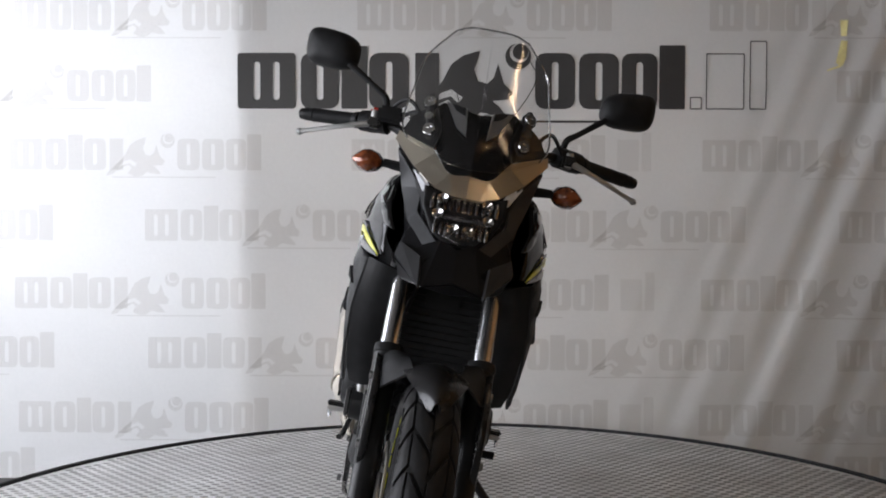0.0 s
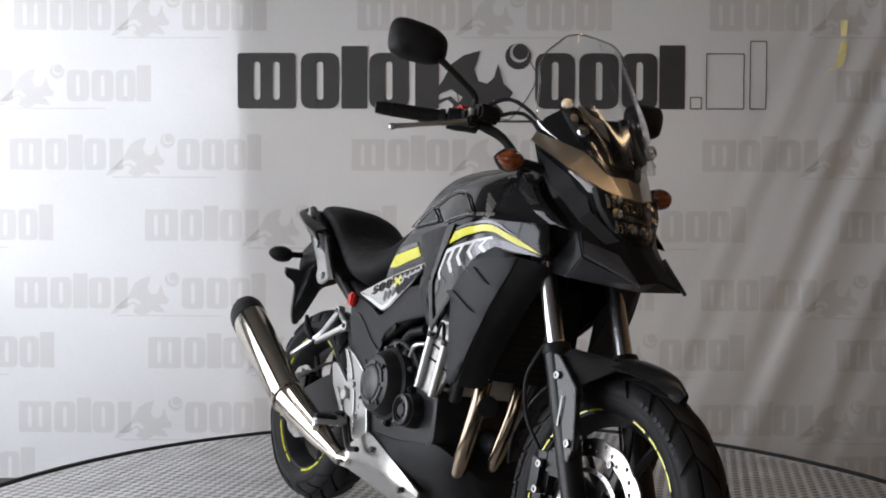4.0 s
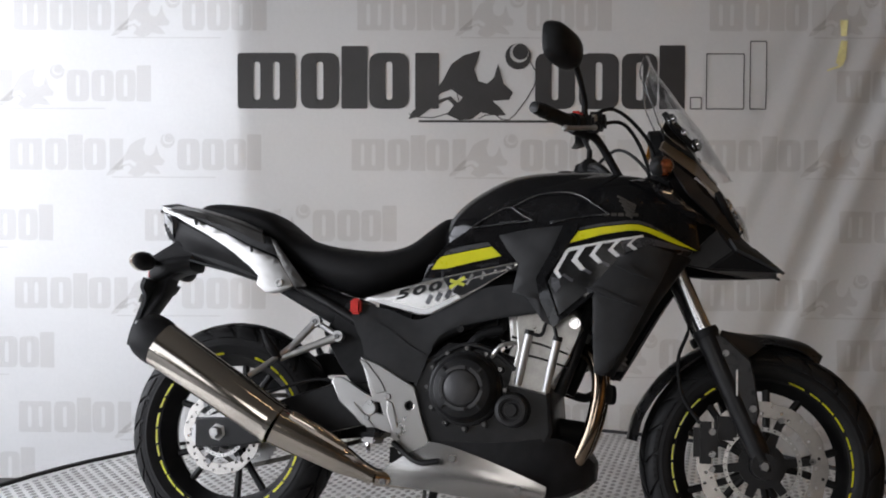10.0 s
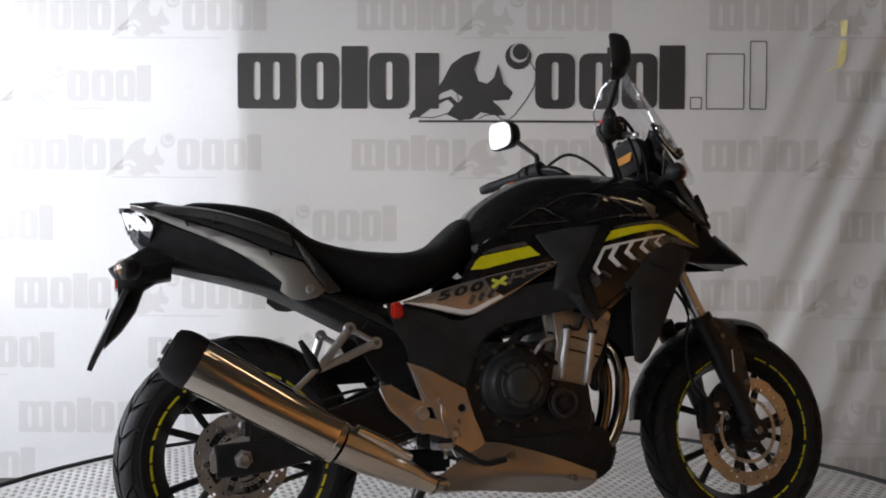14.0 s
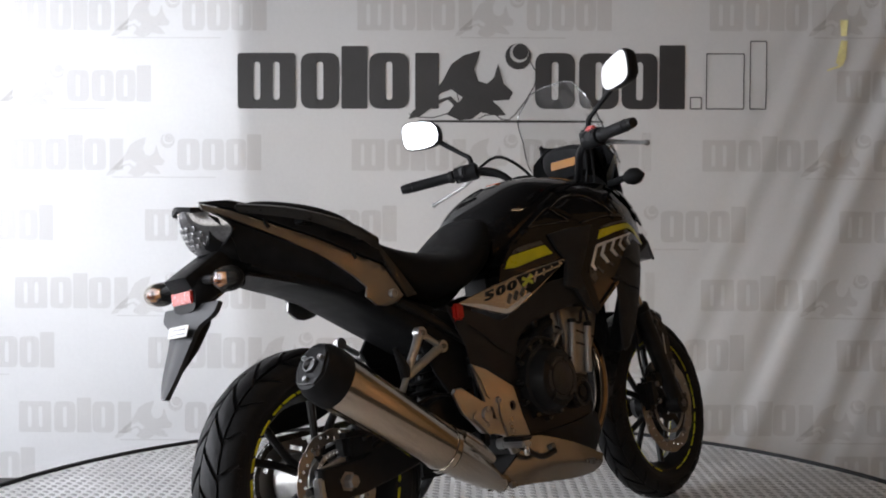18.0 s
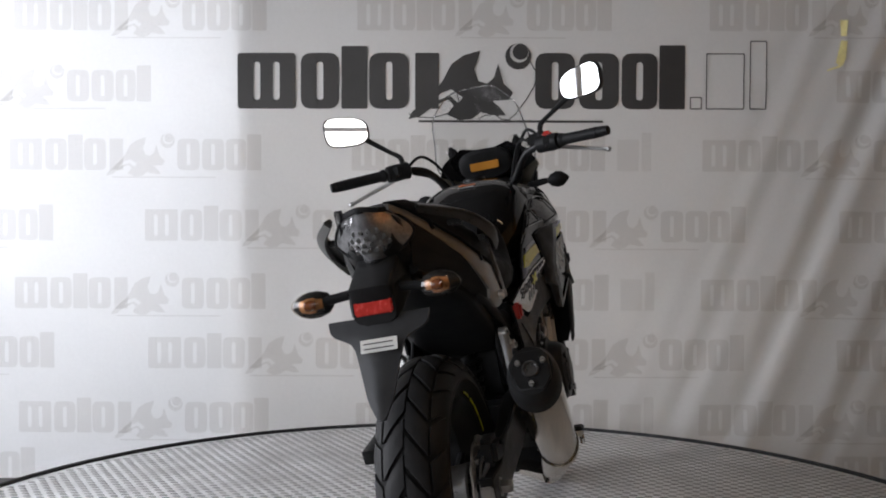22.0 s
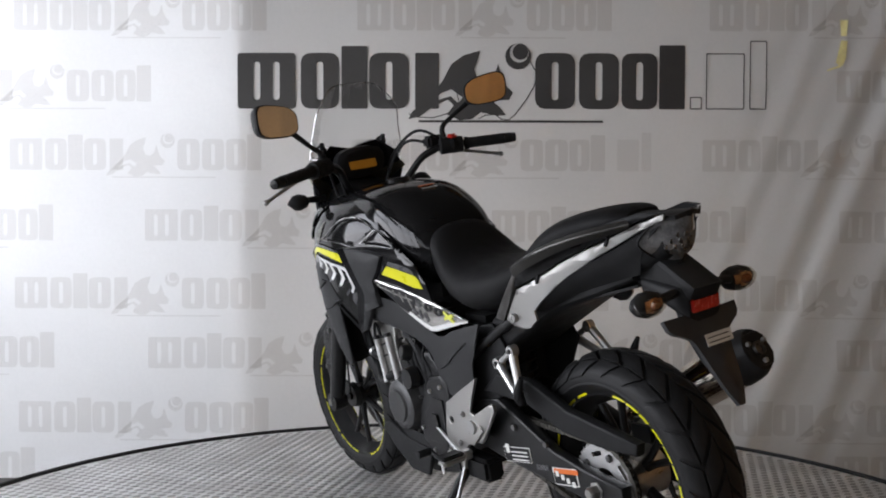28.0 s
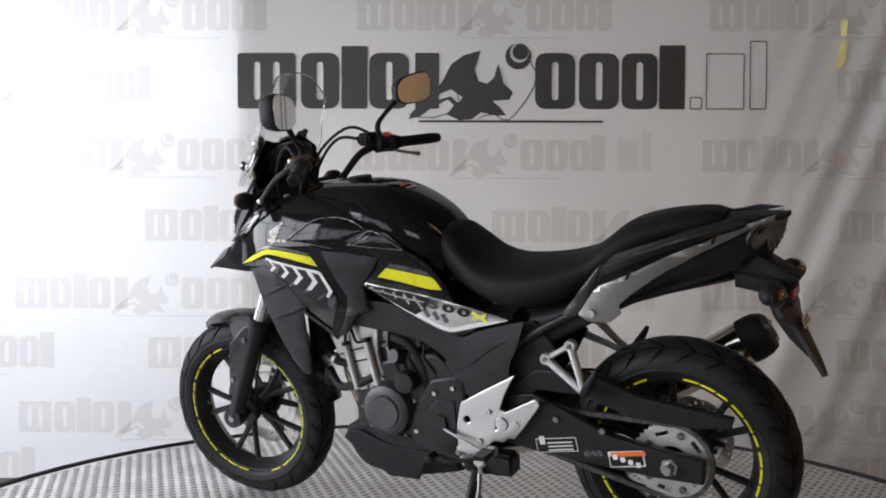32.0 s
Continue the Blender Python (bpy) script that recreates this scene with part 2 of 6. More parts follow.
def solid_grid(A, B):
    bm = bmesh.new()
    nv, nu = A.shape[:2]
    va = [[bm.verts.new(A[j, i]) for i in range(nu)] for j in range(nv)]
    vb = [[bm.verts.new(B[j, i]) for i in range(nu)] for j in range(nv)]
    for j in range(nv - 1):
        for i in range(nu - 1):
            bm.faces.new((va[j][i], va[j][i + 1], va[j + 1][i + 1], va[j + 1][i]))
            bm.faces.new((vb[j][i], vb[j + 1][i], vb[j + 1][i + 1], vb[j][i + 1]))
    for j in range(nv - 1):
        for i in (0, nu - 1):
            bm.faces.new((va[j][i], va[j + 1][i], vb[j + 1][i], vb[j][i]))
    for i in range(nu - 1):
        for j in (0, nv - 1):
            bm.faces.new((va[j][i], va[j][i + 1], vb[j][i + 1], vb[j][i]))
    return bm


def facets(points, faces, side=1, thick=0.005, bevel=0.003):
    """A shell of flat panels with eased creases."""
    bm = bmesh.new()
    vs = [bm.verts.new((x, y * side, z)) for x, y, z in points]
    for f in faces:
        bm.faces.new([vs[k] for k in f])
    bmesh.ops.recalc_face_normals(bm, faces=bm.faces)
    if sum((f.normal.dot(f.calc_center_median() - Vector((1.15, 0, 0.92)))) for f in bm.faces) < 0:
        bmesh.ops.reverse_faces(bm, faces=bm.faces)
    bmesh.ops.bevel(bm, geom=[e for e in bm.edges if len(e.link_faces) == 2], offset=bevel, segments=2, affect="EDGES")
    bmesh.ops.solidify(bm, geom=bm.faces[:], thickness=thick)
    return bm


def loft(rings, bm=None):
    bm = bm or bmesh.new()
    vs = [[bm.verts.new(p) for p in r] for r in rings]
    n = len(vs[0])
    for a, b in zip(vs, vs[1:]):
        for i in range(n):
            bm.faces.new((a[i], a[(i + 1) % n], b[(i + 1) % n], b[i]))
    bm.faces.new(vs[0])
    bm.faces.new(vs[-1])
    return bm


def super_ring(x, w, zt, zb, n=28, e=0.6, y0=0.0, lean=0.0):
    """A rounded box section across the machine at x."""
    r = []
    for k in range(n):
        a = 2 * math.pi * k / n
        c, s = math.cos(a), math.sin(a)
        y, z = math.copysign(abs(c) ** e, c) * w, math.copysign(abs(s) ** e, s)
        r.append((x + lean * z, y0 + y, (zt + zb) / 2 + z * (zt - zb) / 2))
    return r


def tube(path, r, n=12, steps=0, bm=None):
    """A round bar along a path; r may be a list of radii along it."""
    p = curve_points(path, steps or max(2, 6 * (len(path) - 1) + 1)) if len(path) > 2 else np.array(path, float)
    rr = np.interp(np.linspace(0, 1, len(p)), np.linspace(0, 1, len(r)), r) if isinstance(r, (list, tuple)) else [r] * len(p)
    d = np.gradient(p, axis=0)
    up = Vector((0.13, 0.31, 0.94))
    rings = []
    for q, t, ra in zip(p, d, rr):
        t = Vector(t).normalized()
        a = t.cross(up).normalized()
        b = t.cross(a)
        ra = float(ra)
        rings.append([Vector(q) + ra * (math.cos(k * 2 * math.pi / n) * a + math.sin(k * 2 * math.pi / n) * b) for k in range(n)])
    return loft(rings, bm)


def turned(profile, origin, axis=(0, 1, 0), n=32, bm=None):
    """A body of revolution: profile of (radius, place along the axis)."""
    bm = bm or bmesh.new()
    ax = Vector(axis).normalized()
    a = ax.orthogonal().normalized()
    b = ax.cross(a)
    o = Vector(origin)
    rings = [[bm.verts.new(o + ax * s + max(r, 1e-4) * (math.cos(k * 2 * math.pi / n) * a + math.sin(k * 2 * math.pi / n) * b))
              for k in range(n)] for r, s in profile]
    for p, q in zip(rings, rings[1:]):
        for k in range(n):
            bm.faces.new((p[k], p[(k + 1) % n], q[(k + 1) % n], q[k]))
    if profile[0] != profile[-1]:
        bm.faces.new(rings[0])
        bm.faces.new(rings[-1])
    else:
        bmesh.ops.remove_doubles(bm, verts=bm.verts, dist=1e-6)
    return bm


def cut_plate(outlines, thick, bevel=0.0, m=None):
    """A flat plate with holes: outlines in its own plane, moved by m."""
    cu = bpy.data.curves.new("outline", "CURVE")
    cu.dimensions, cu.fill_mode, cu.extrude, cu.bevel_depth, cu.bevel_resolution = "2D", "BOTH", max(0, thick / 2 - bevel), bevel, 1
    for o in outlines:
        sp = cu.splines.new("POLY")
        sp.points.add(len(o) - 1)
        for k, (x, y) in enumerate(o):
            sp.points[k].co = (x, y, 0, 1)
        sp.use_cyclic_u = True
    ob = bpy.data.objects.new("outline", cu)
    me = bpy.data.meshes.new_from_object(ob)
    bpy.data.objects.remove(ob)
    bpy.data.curves.remove(cu)
    if m:
        me.transform(m)
    return me


def circle(x, y, r, n=20, a0=0.0):
    return [(x + r * math.cos(a0 + 2 * math.pi * k / n), y + r * math.sin(a0 + 2 * math.pi * k / n)) for k in range(n)]


def rounded(x0, y0, x1, y1, r, n=4):
    pts = []
    for cx, cy, a in ((x1 - r, y1 - r, 0), (x0 + r, y1 - r, 90), (x0 + r, y0 + r, 180), (x1 - r, y0 + r, 270)):
        pts += [(cx + r * math.cos(radians(a + 90 * k / n)), cy + r * math.sin(radians(a + 90 * k / n))) for k in range(n + 1)]
    return pts


def side_plane(y):
    """Takes a plate drawn in (x, z) to the plane at y."""
    return Matrix(((1, 0, 0, 0), (0, 0, -1, y), (0, 1, 0, 0), (0, 0, 0, 1)))


def side_plate(outline, y, thick, bevel=0.002, holes=()):
    return cut_plate([outline, *holes], thick, bevel, side_plane(y))


def box(x0, x1, y0, y1, z0, z1, bevel=0.0):
    bm = bmesh.new()
    bmesh.ops.create_cube(bm, size=1.0, matrix=Matrix.LocRotScale(((x0 + x1) / 2, (y0 + y1) / 2, (z0 + z1) / 2), None, (x1 - x0, y1 - y0, z1 - z0)))
    if bevel:
        bmesh.ops.bevel(bm, geom=bm.edges[:], offset=bevel, segments=2, affect="EDGES")
    return bm


def bolt(parent, p, axis=(0, 1, 0), r=0.007, h=0.006, material=None, name="bolt"):
    return part(name, turned([(r * 0.45, h * 0.55), (r * 0.5, h), (r * 0.9, h), (r, h * 0.7), (r, -h)], p, axis, 10), material or M_BOLT, parent)


# ---- the room: a hall with a banner hung before its back wall ----
YB = 1.85            # the banner's plane
EDGE = -1.0236        # where the banner's bright backlight ends, cut off by an added divider


def fold(x, z):
    """How far the hung vinyl swings forward: near flat at the window, in slanting folds further on."""
    k = min(1.0, max(0.0, (x - 0.45 - 0.45 * z) / 0.7))
    s = x - 0.45 * z
    sway = 0.6 + 0.4 * math.sin(5.1 * s + 0.7)
    return -k * (0.011 * sway * math.sin(24.0 * s + 0.8 * math.sin(3.1 * s + 1.7 * z)) + 0.0045 * math.sin(41.0 * s + 1.0 + 2.0 * z) + 0.0018 * math.sin(77.0 * s - 3.0 * z)) - 0.004 * math.sin(3.0 * x + z)


def draped(me, lift=0.004):
    """Lays a flat print, drawn in (x, z), on the banner, cut finely where the banner folds."""
    lo, hi = min(v.co.x for v in me.vertices), max(v.co.x for v in me.vertices)
    if hi > 0.55:
        bm = bmesh.new()
        bm.from_mesh(me)
        s = [v.co.x - 0.45 * v.co.y for v in bm.verts]
        for k in range(int(min(s) / 0.022), int(max(s) / 0.022) + 1):
            bmesh.ops.bisect_plane(bm, geom=bm.verts[:] + bm.edges[:] + bm.faces[:], plane_co=(k * 0.022, 0, 0), plane_no=(1, -0.45, 0))
        bm.to_mesh(me)
        bm.free()
    for v in me.vertices:
        x, z = v.co.x, v.co.y
        v.co = (x, YB - lift + fold(x, z) - v.co.z, z)
    return me


def sheet(x0, x1, z0, z1, nx, nz, y, thick=0.0015):
    u, w = np.meshgrid(np.linspace(x0, x1, nx), np.linspace(z0, z1, nz))
    f = np.vectorize(fold)(u, w)
    A = np.stack([u, y + f, w], 2)
    return solid_grid(A, A + np.array([0, thick, 0]))


banner = part("banner", sheet(-3.9, 3.3, -0.30, 2.6, 420, 40, YB), M_BANNER)
tagged(banner, "white vinyl banner with grey print, backlit at one end", "banner")


def block(x0, x1, y0, y1, slots=1):
    """A plain rounded block with upright slots."""
    w, h = x1 - x0, y1 - y0
    out = [rounded(x0, y0, x1, y1, min(w, h) * (0.24 if slots == 1 else 0.06), 3)]
    for k in range(slots):
        c = x0 + w * (k + 1) / (slots + 1)
        out.append(rounded(c - 0.06 * h, y0 + 0.16 * h, c + 0.06 * h, y1 - 0.16 * h, 0.05 * h, 2))
    return out


# the mark: a row of plain blocks, a jagged badge and a ball, in units of one main mark's width / 788
BLOCKS = [(0, 103, 0, 98, 2), (112, 180, 0, 98, 1), (184, 230, 0, 110, 0), (233, 303, 0, 98, 1), (314, 356, 0, 98, 0),
          (525, 595, 0, 98, 1), (602, 672, 0, 98, 1), (677, 740, 0, 98, 1), (743, 788, 0, 112, 0)]
BADGE = [(428, 102), (400, 94), (378, 79), (365, 54), (352, 34), (330, 14), (308, -6), (303, -18), (322, -14), (346, 4), (372, 16), (382, 6), (370, -10), (392, -20), (414, -18), (430, -6), (458, -12), (474, -11), (462, 4), (450, 14), (480, 16), (486, 29), (470, 44), (460, 79), (452, 54), (440, 44), (425, 49), (418, 69), (425, 89)]
BADGE_GAP = [(340, 8), (360, 28), (378, 34), (398, 20), (390, 10), (376, 22), (362, 18)]


def stroke(pts, w):
    """The outline of a line of width w through pts."""
    p = [Vector(q) for q in pts]
    left, right = [], []
    for k, q in enumerate(p):
        d = (p[min(k + 1, len(p) - 1)] - p[max(k - 1, 0)]).normalized()
        n = Vector((-d.y, d.x)) * w / 2
        left.append(tuple(q + n))
        right.append(tuple(q - n))
    return left + right[::-1]


def print_mark(x, z, width, material, label, pale=None, outlines=False):
    s = width / 788
    for x0, x1, y0, y1, n in BLOCKS:
        o = [[(x + a * s, z + b * s) for a, b in ring] for ring in block(x0, x1, y0, y1, n)]
        part("print_block", draped(cut_plate(o, 0.0)), material, banner, smooth=0)
    for o in ([BADGE, BADGE_GAP], [circle(495, 92, 23, 16), circle(497, 98, 17, 14)], [circle(499, 100, 14, 14)], [rounded(320, -24, 645, -20, 1.5, 2)]):
        part("print_badge", draped(cut_plate([[(x + a * s, z + b * s) for a, b in r] for r in o], 0.0)), material, banner, smooth=0)
    if outlines:
        for x0, x1, y1 in ((797, 818, 22), (825, 892, 98), (901, 931, 120)):
            r = [rounded(x0, 0, x1, y1, 2, 2), rounded(x0 + 1.8, 1.8, x1 - 1.8, y1 - 1.8, 1, 2)]
            part("print_outline", draped(cut_plate([[(x + a * s, z + b * s) for a, b in q] for q in r], 0.0)), material, banner, smooth=0)
        for line in ([(509, 95), (529, 61), (523, 39), (510, 17), (490, -10), (479, -19), (466, -18), (455, -10), (438, -11), (425, -18)], [(303, -8), (309, -14), (345, -16), (372, -8), (391, 12), (386, 36), (370, 56)]):
            part("print_outline", draped(cut_plate([[(x + a * s, z + b * s) for a, b in stroke(line, 1.8)]], 0.0)), material, banner, smooth=0)
    elif pale:
        for x0, x1, y1 in ((825, 892, 98), (901, 931, 120)):
            r = [rounded(x0, 0, x1, y1, 2, 2)]
            part("print_block", draped(cut_plate([[(x + a * s, z + b * s) for a, b in q] for q in r], 0.0)), pale, banner, smooth=0)


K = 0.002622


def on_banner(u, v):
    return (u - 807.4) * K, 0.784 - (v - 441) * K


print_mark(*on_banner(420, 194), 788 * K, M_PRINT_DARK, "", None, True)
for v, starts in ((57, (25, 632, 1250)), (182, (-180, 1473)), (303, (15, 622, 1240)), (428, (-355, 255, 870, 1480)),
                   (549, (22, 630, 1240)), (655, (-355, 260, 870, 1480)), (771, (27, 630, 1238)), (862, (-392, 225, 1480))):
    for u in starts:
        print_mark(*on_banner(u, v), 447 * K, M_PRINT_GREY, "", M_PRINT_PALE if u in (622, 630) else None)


# a yellow glint of light on the vinyl, painted as small coloured patches
M_GLINT = mat("painted_glint", (0.95, 0.86, 0.42), 0.3, vary=0.1, scale=40, coat=0.6)
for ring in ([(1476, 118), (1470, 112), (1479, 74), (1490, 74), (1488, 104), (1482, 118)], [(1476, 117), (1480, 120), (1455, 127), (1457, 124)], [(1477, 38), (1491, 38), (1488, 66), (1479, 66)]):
    part("banner_glint", draped(cut_plate([[on_banner(u, v) for u, v in ring]], 0.0), 0.006), M_GLINT, banner, "painted yellow glint on the vinyl", 0)


def slab(name, x0, x1, y0, y1, z0, z1, material, label="", category=""):
    return tagged(part(name, box(x0, x1, y0, y1, z0, z1), material, smooth=0), label, category, kind="structure")


FZ, CZ = -0.30, 3.7
slab("floor", -4.6, 6.2, -8.2, 3.7, FZ - 0.1, FZ, M_FLOOR)
slab("ceiling", -4.6, 6.2, -8.2, 3.7, CZ, CZ + 0.1, M_CEIL)
# an unseen divider, added behind the banner to part its bright backlight from the dim fill
light_divider = slab("added_light_divider", EDGE - 0.004, EDGE + 0.006, YB + 0.0065, 3.5, FZ, CZ, M_FRAME_W)
# its foot stands back so that the step of light softens low down
for v in light_divider.data.vertices:
    if v.co.y < 3 and v.co.z < 0:
        v.co.y += 0.11
slab("wall_header", -4.4, 6.0, YB + 0.03, YB + 0.10, 2.56, CZ, M_WALL)
slab("wall_header_side", 3.28, 6.0, YB + 0.03, YB + 0.10, FZ, 2.56, M_WARMWALL)
slab("wall_header_end", -4.4, -3.86, YB + 0.03, YB + 0.10, FZ, 2.56, M_WALL)
slab("wall_north_under", -4.6, 6.2, 3.5, 3.7, FZ, -0.15, M_WALL)
slab("wall_north_over", -4.6, 6.2, 3.5, 3.7, 3.35, CZ, M_WALL)
slab("wall_north_a", -4.6, -4.25, 3.5, 3.7, -0.15, 3.35, M_WALL)
slab("wall_north_b", 0.15, 6.2, 3.5, 3.7, 1.15, 3.35, M_WALL)
slab("wall_north_c", 1.45, 6.2, 3.5, 3.7, -0.15, 1.15, M_WALL)
# wall beside, with two windows
slab("wall_west_under", -4.6, -4.4, -8.2, 3.5, FZ, 0.0, M_WALL)
slab("wall_west_over", -4.6, -4.4, -3.3, 3.5, 2.90, CZ, M_WALL)
slab("wall_west_d", -4.6, -4.4, -8.2, -3.3, 2.30, CZ, M_WALL)
slab("wall_west_a", -4.6, -4.4, 1.35, 3.5, 0.0, 2.90, M_WALL)
slab("wall_west_b", -4.6, -4.4, -3.45, -3.30, 0.0, 2.30, M_WALL)
slab("wall_west_c", -4.6, -4.4, -8.2, -6.35, 0.0, 2.30, M_WALL)
slab("wall_east", 6.0, 6.2, -8.2, 3.5, FZ, CZ, M_WARMWALL)
# wall behind the camera, with a window
slab("wall_south_under", -4.4, 3.1, -8.2, -8.0, FZ, 1.25, M_WALL)
slab("wall_south_d", 3.1, 6.0, -8.2, -8.0, FZ, 1.25, M_WARMWALL)
slab("wall_south_over", -4.4, 6.0, -8.2, -8.0, 2.95, CZ, M_WALL)
slab("wall_south_a", -4.4, -3.02, -8.2, -8.0, 1.25, 2.95, M_WALL)
slab("wall_south_b", -0.38, 3.1, -8.2, -8.0, 1.25, 2.95, M_WALL)
slab("wall_south_c", 3.1, 6.0, -8.2, -8.0, 1.25, 2.95, M_WARMWALL)


def window_frame(name, m, w, h, bars):
    """A painted frame with upright bars and one rail, in the opening's plane."""
    root = tagged(new(name), "painted window frame with upright bars", "window", kind="structure")
    root.matrix_world = m
    for x in [-w / 2 + 0.03 + (w - 0.06) * k / (bars + 1) for k in range(bars + 2)]:
        part("mullion", box(x - 0.03, x + 0.03, -h / 2, h / 2, 0.0, 0.05, 0.006), M_FRAME_W, root)
    for z in (-h / 2 + 0.03, 0.18 * h, h / 2 - 0.03):
        part("rail", box(-w / 2, w / 2, z - 0.025, z + 0.025, 0.004, 0.046, 0.006), M_FRAME_W, root)


window_frame("window_1", look((-4.34, -0.975, 1.45), (-9, -0.975, 1.45)), 4.65, 2.9, 3)
window_frame("window_2", look((-4.34, -4.9, 1.15), (-9, -4.9, 1.15)), 2.9, 2.3, 4)
window_frame("window_3", look((-1.7, -7.94, 2.1), (-1.7, -12, 2.1)), 2.64, 1.7, 3)


def hall_lamp(x, y, turn=0, glow=M_LAMP):
    """A warm tube lamp under the ceiling, with an added board along one side to block light."""
    root = new("ceiling_lamp")
    root.matrix_world = pose(x, y, CZ - 0.45, 0, 0, turn)
    tagged(root, "warm glowing tube lamp hung from the ceiling", "lamp", "hall lamps")
    part("housing", box(-0.09, 0.09, -0.75, 0.75, 0.03, 0.09, 0.01), M_FRAME_W, root)
    part("tube", turned([(0.02, -0.7), (0.028, -0.69), (0.028, 0.69), (0.02, 0.7)], (0, 0, 0), (0, 1, 0), 12), glow, root, "warm glowing tube")
    for y1 in (-0.6, 0.6):
        part("rod", turned([(0.006, 0.09), (0.006, 0.45)], (0, y1, 0), (0, 0, 1), 8), M_FRAME_W, root)
    # unseen board, added to keep direct light off the machine or the banner
    part("light_block", box(-0.115, -0.10, -0.78, 0.78, -0.22, 0.10, 0.004), M_WARMWALL, root, "added board blocking the tube's light")


hall_lamp(5.6, -3.6, 0)
hall_lamp(0.9, -1.7, -90, glow=M_LAMP_LOW)
hall_lamp(2.0, -0.8, -90, glow=M_LAMP_LOW)
hall_lamp(3.9, -3.4, -90, glow=M_LAMP_DIM)
hall_lamp(2.9, -6.2, -90, glow=M_LAMP_DIM)


def added_wall_lamp(x, y, z, turn=0):
    """An added, unseen fronted lamp that warms the wall for gold reflections in the metal."""
    root = new("added_wall_lamp")
    root.matrix_world = pose(x, y, z, 0, 0, turn)
    tagged(root, "added unseen wall lamp for warm reflections", "lamp", "wall washers")
    part("shade", box(-0.20, -0.17, -0.22, 0.22, -0.10, 0.10, 0.01), M_WARMWALL, root)
    for k in (-1, 1):
        part("arm", box(-0.172, 0.0, 0.2 * k - 0.012, 0.2 * k + 0.012, -0.03, 0.03, 0.004), M_FRAME_W, root)
    part("tube", turned([(0.02, -0.17), (0.028, -0.165), (0.028, 0.165), (0.02, 0.17)], (-0.10, 0, 0), (0, 1, 0), 12), M_LAMP, root, "warm glowing tube")


# added out of view, where bare metal and mirrors reflect the walls
for y, z in ((-7.2, 1.9), (-5.0, 1.75), (-3.0, 1.55), (-1.5, 1.30), (0.1, 1.05)):
    added_wall_lamp(6.0, y, z)
for x in (3.8, 5.0):
    added_wall_lamp(x, -8.0, 1.5, -90)

# ---- the turntable ----
RT = 1.657


def TURN(t):
    return 7.5691 * t - 0.00166 * t ** 2


turntable = new("turntable")
tagged(turntable, "round steel tread-plate turntable with a black rubber rim", "turntable")
part("deck", turned([(0.01, -0.012), (0.01, 0.0), (RT - 0.004, 0.0), (RT, -0.004), (RT, -0.012)], (0, 0, 0), (0, 0, 1), 128), M_PLATE, turntable)
part("skirt", turned([(RT - 0.10, -0.30), (RT - 0.10, -0.012), (RT - 0.012, -0.013), (RT - 0.012, -0.14), (RT - 0.05, -0.30)], (0, 0, 0), (0, 0, 1), 96), M_SATIN, turntable)
part("rim", turned([(RT + 0.001, -0.03), (RT + 0.001, 0.006), (RT + 0.006, 0.011), (RT + 0.012, 0.011), (RT + 0.017, 0.006), (RT + 0.017, -0.03), (RT + 0.001, -0.03)], (0, 0, 0), (0, 0, 1), 128), M_RUBBER_EDGE, turntable)


def pips():
    """Raised oval studs in staggered rows over the whole deck."""
    vs, fs = [], []
    step, row, n = 0.0505, 0.0265, 10
    for j in range(-64, 65):
        for i in range(-34, 35):
            x, y = (i + 0.5 * (j % 2)) * step, j * row
            if x * x + y * y > (RT - 0.03) ** 2:
                continue
            b = len(vs)
            for f, z in ((1.0, 0.0002), (0.86, 0.0020), (0.6, 0.0026)):
                for k in range(n):
                    a = 2 * math.pi * k / n
                    vs.append((x + 0.0155 * f * math.cos(a), y + 0.0085 * f * math.sin(a), z))
            for r in (0, n):
                for k in range(n):
                    fs.append((b + r + k, b + r + (k + 1) % n, b + r + n + (k + 1) % n, b + r + n + k))
            fs.append(tuple(b + 2 * n + k for k in range(n)))
    me = bpy.data.meshes.new("tread_pip")
    me.from_pydata(vs, [], fs)
    return me


tagged(part("tread_pip", pips(), M_PIP_SHADED, turntable, smooth=60), kind="stuff")


# ---- the motorcycle: x forward, y to its left, z up, from the rear tyre's foot ----
STAND = pose(-0.197, 0.617, 0.003, 0, 0, -88.4) @ pose(0, 0, 0, -10.5, 0, 0) @ pose(-0.005, 0, 0)
motorcycle = new("motorcycle")
tagged(motorcycle, "black adventure motorcycle with acid-yellow stripes, leaning on its side stand", "motorcycle")
STEER = Matrix.Translation((1.13, 0, 1.0)) @ Matrix.Rotation(radians(2.6), 4, Vector((-0.42, 0, 0.907))) @ Matrix.Translation((-1.13, 0, -1.0))
REAR, FRONT = Vector((0.005, 0, 0.315)), Vector((1.453, 0, 0.303))


def steered(ob):
    ob.matrix_basis = STEER
    return ob


# -- wheels --
def tyre_profile(r, w):
    pts = []
    for k in range(17):
        a = radians(-112 + 224 * k / 16)
        pts.append((r - 0.056 + math.cos(a) * (0.0505 if abs(a) < 1.57 else 0.0504), w / 2 * math.sin(a) * (1 if abs(a) < 1.75 else 0.98)))
    inner = [(0.214, w / 2 * 0.70), (0.210, 0), (0.214, -w / 2 * 0.70)]
    return pts + inner + [pts[0]]


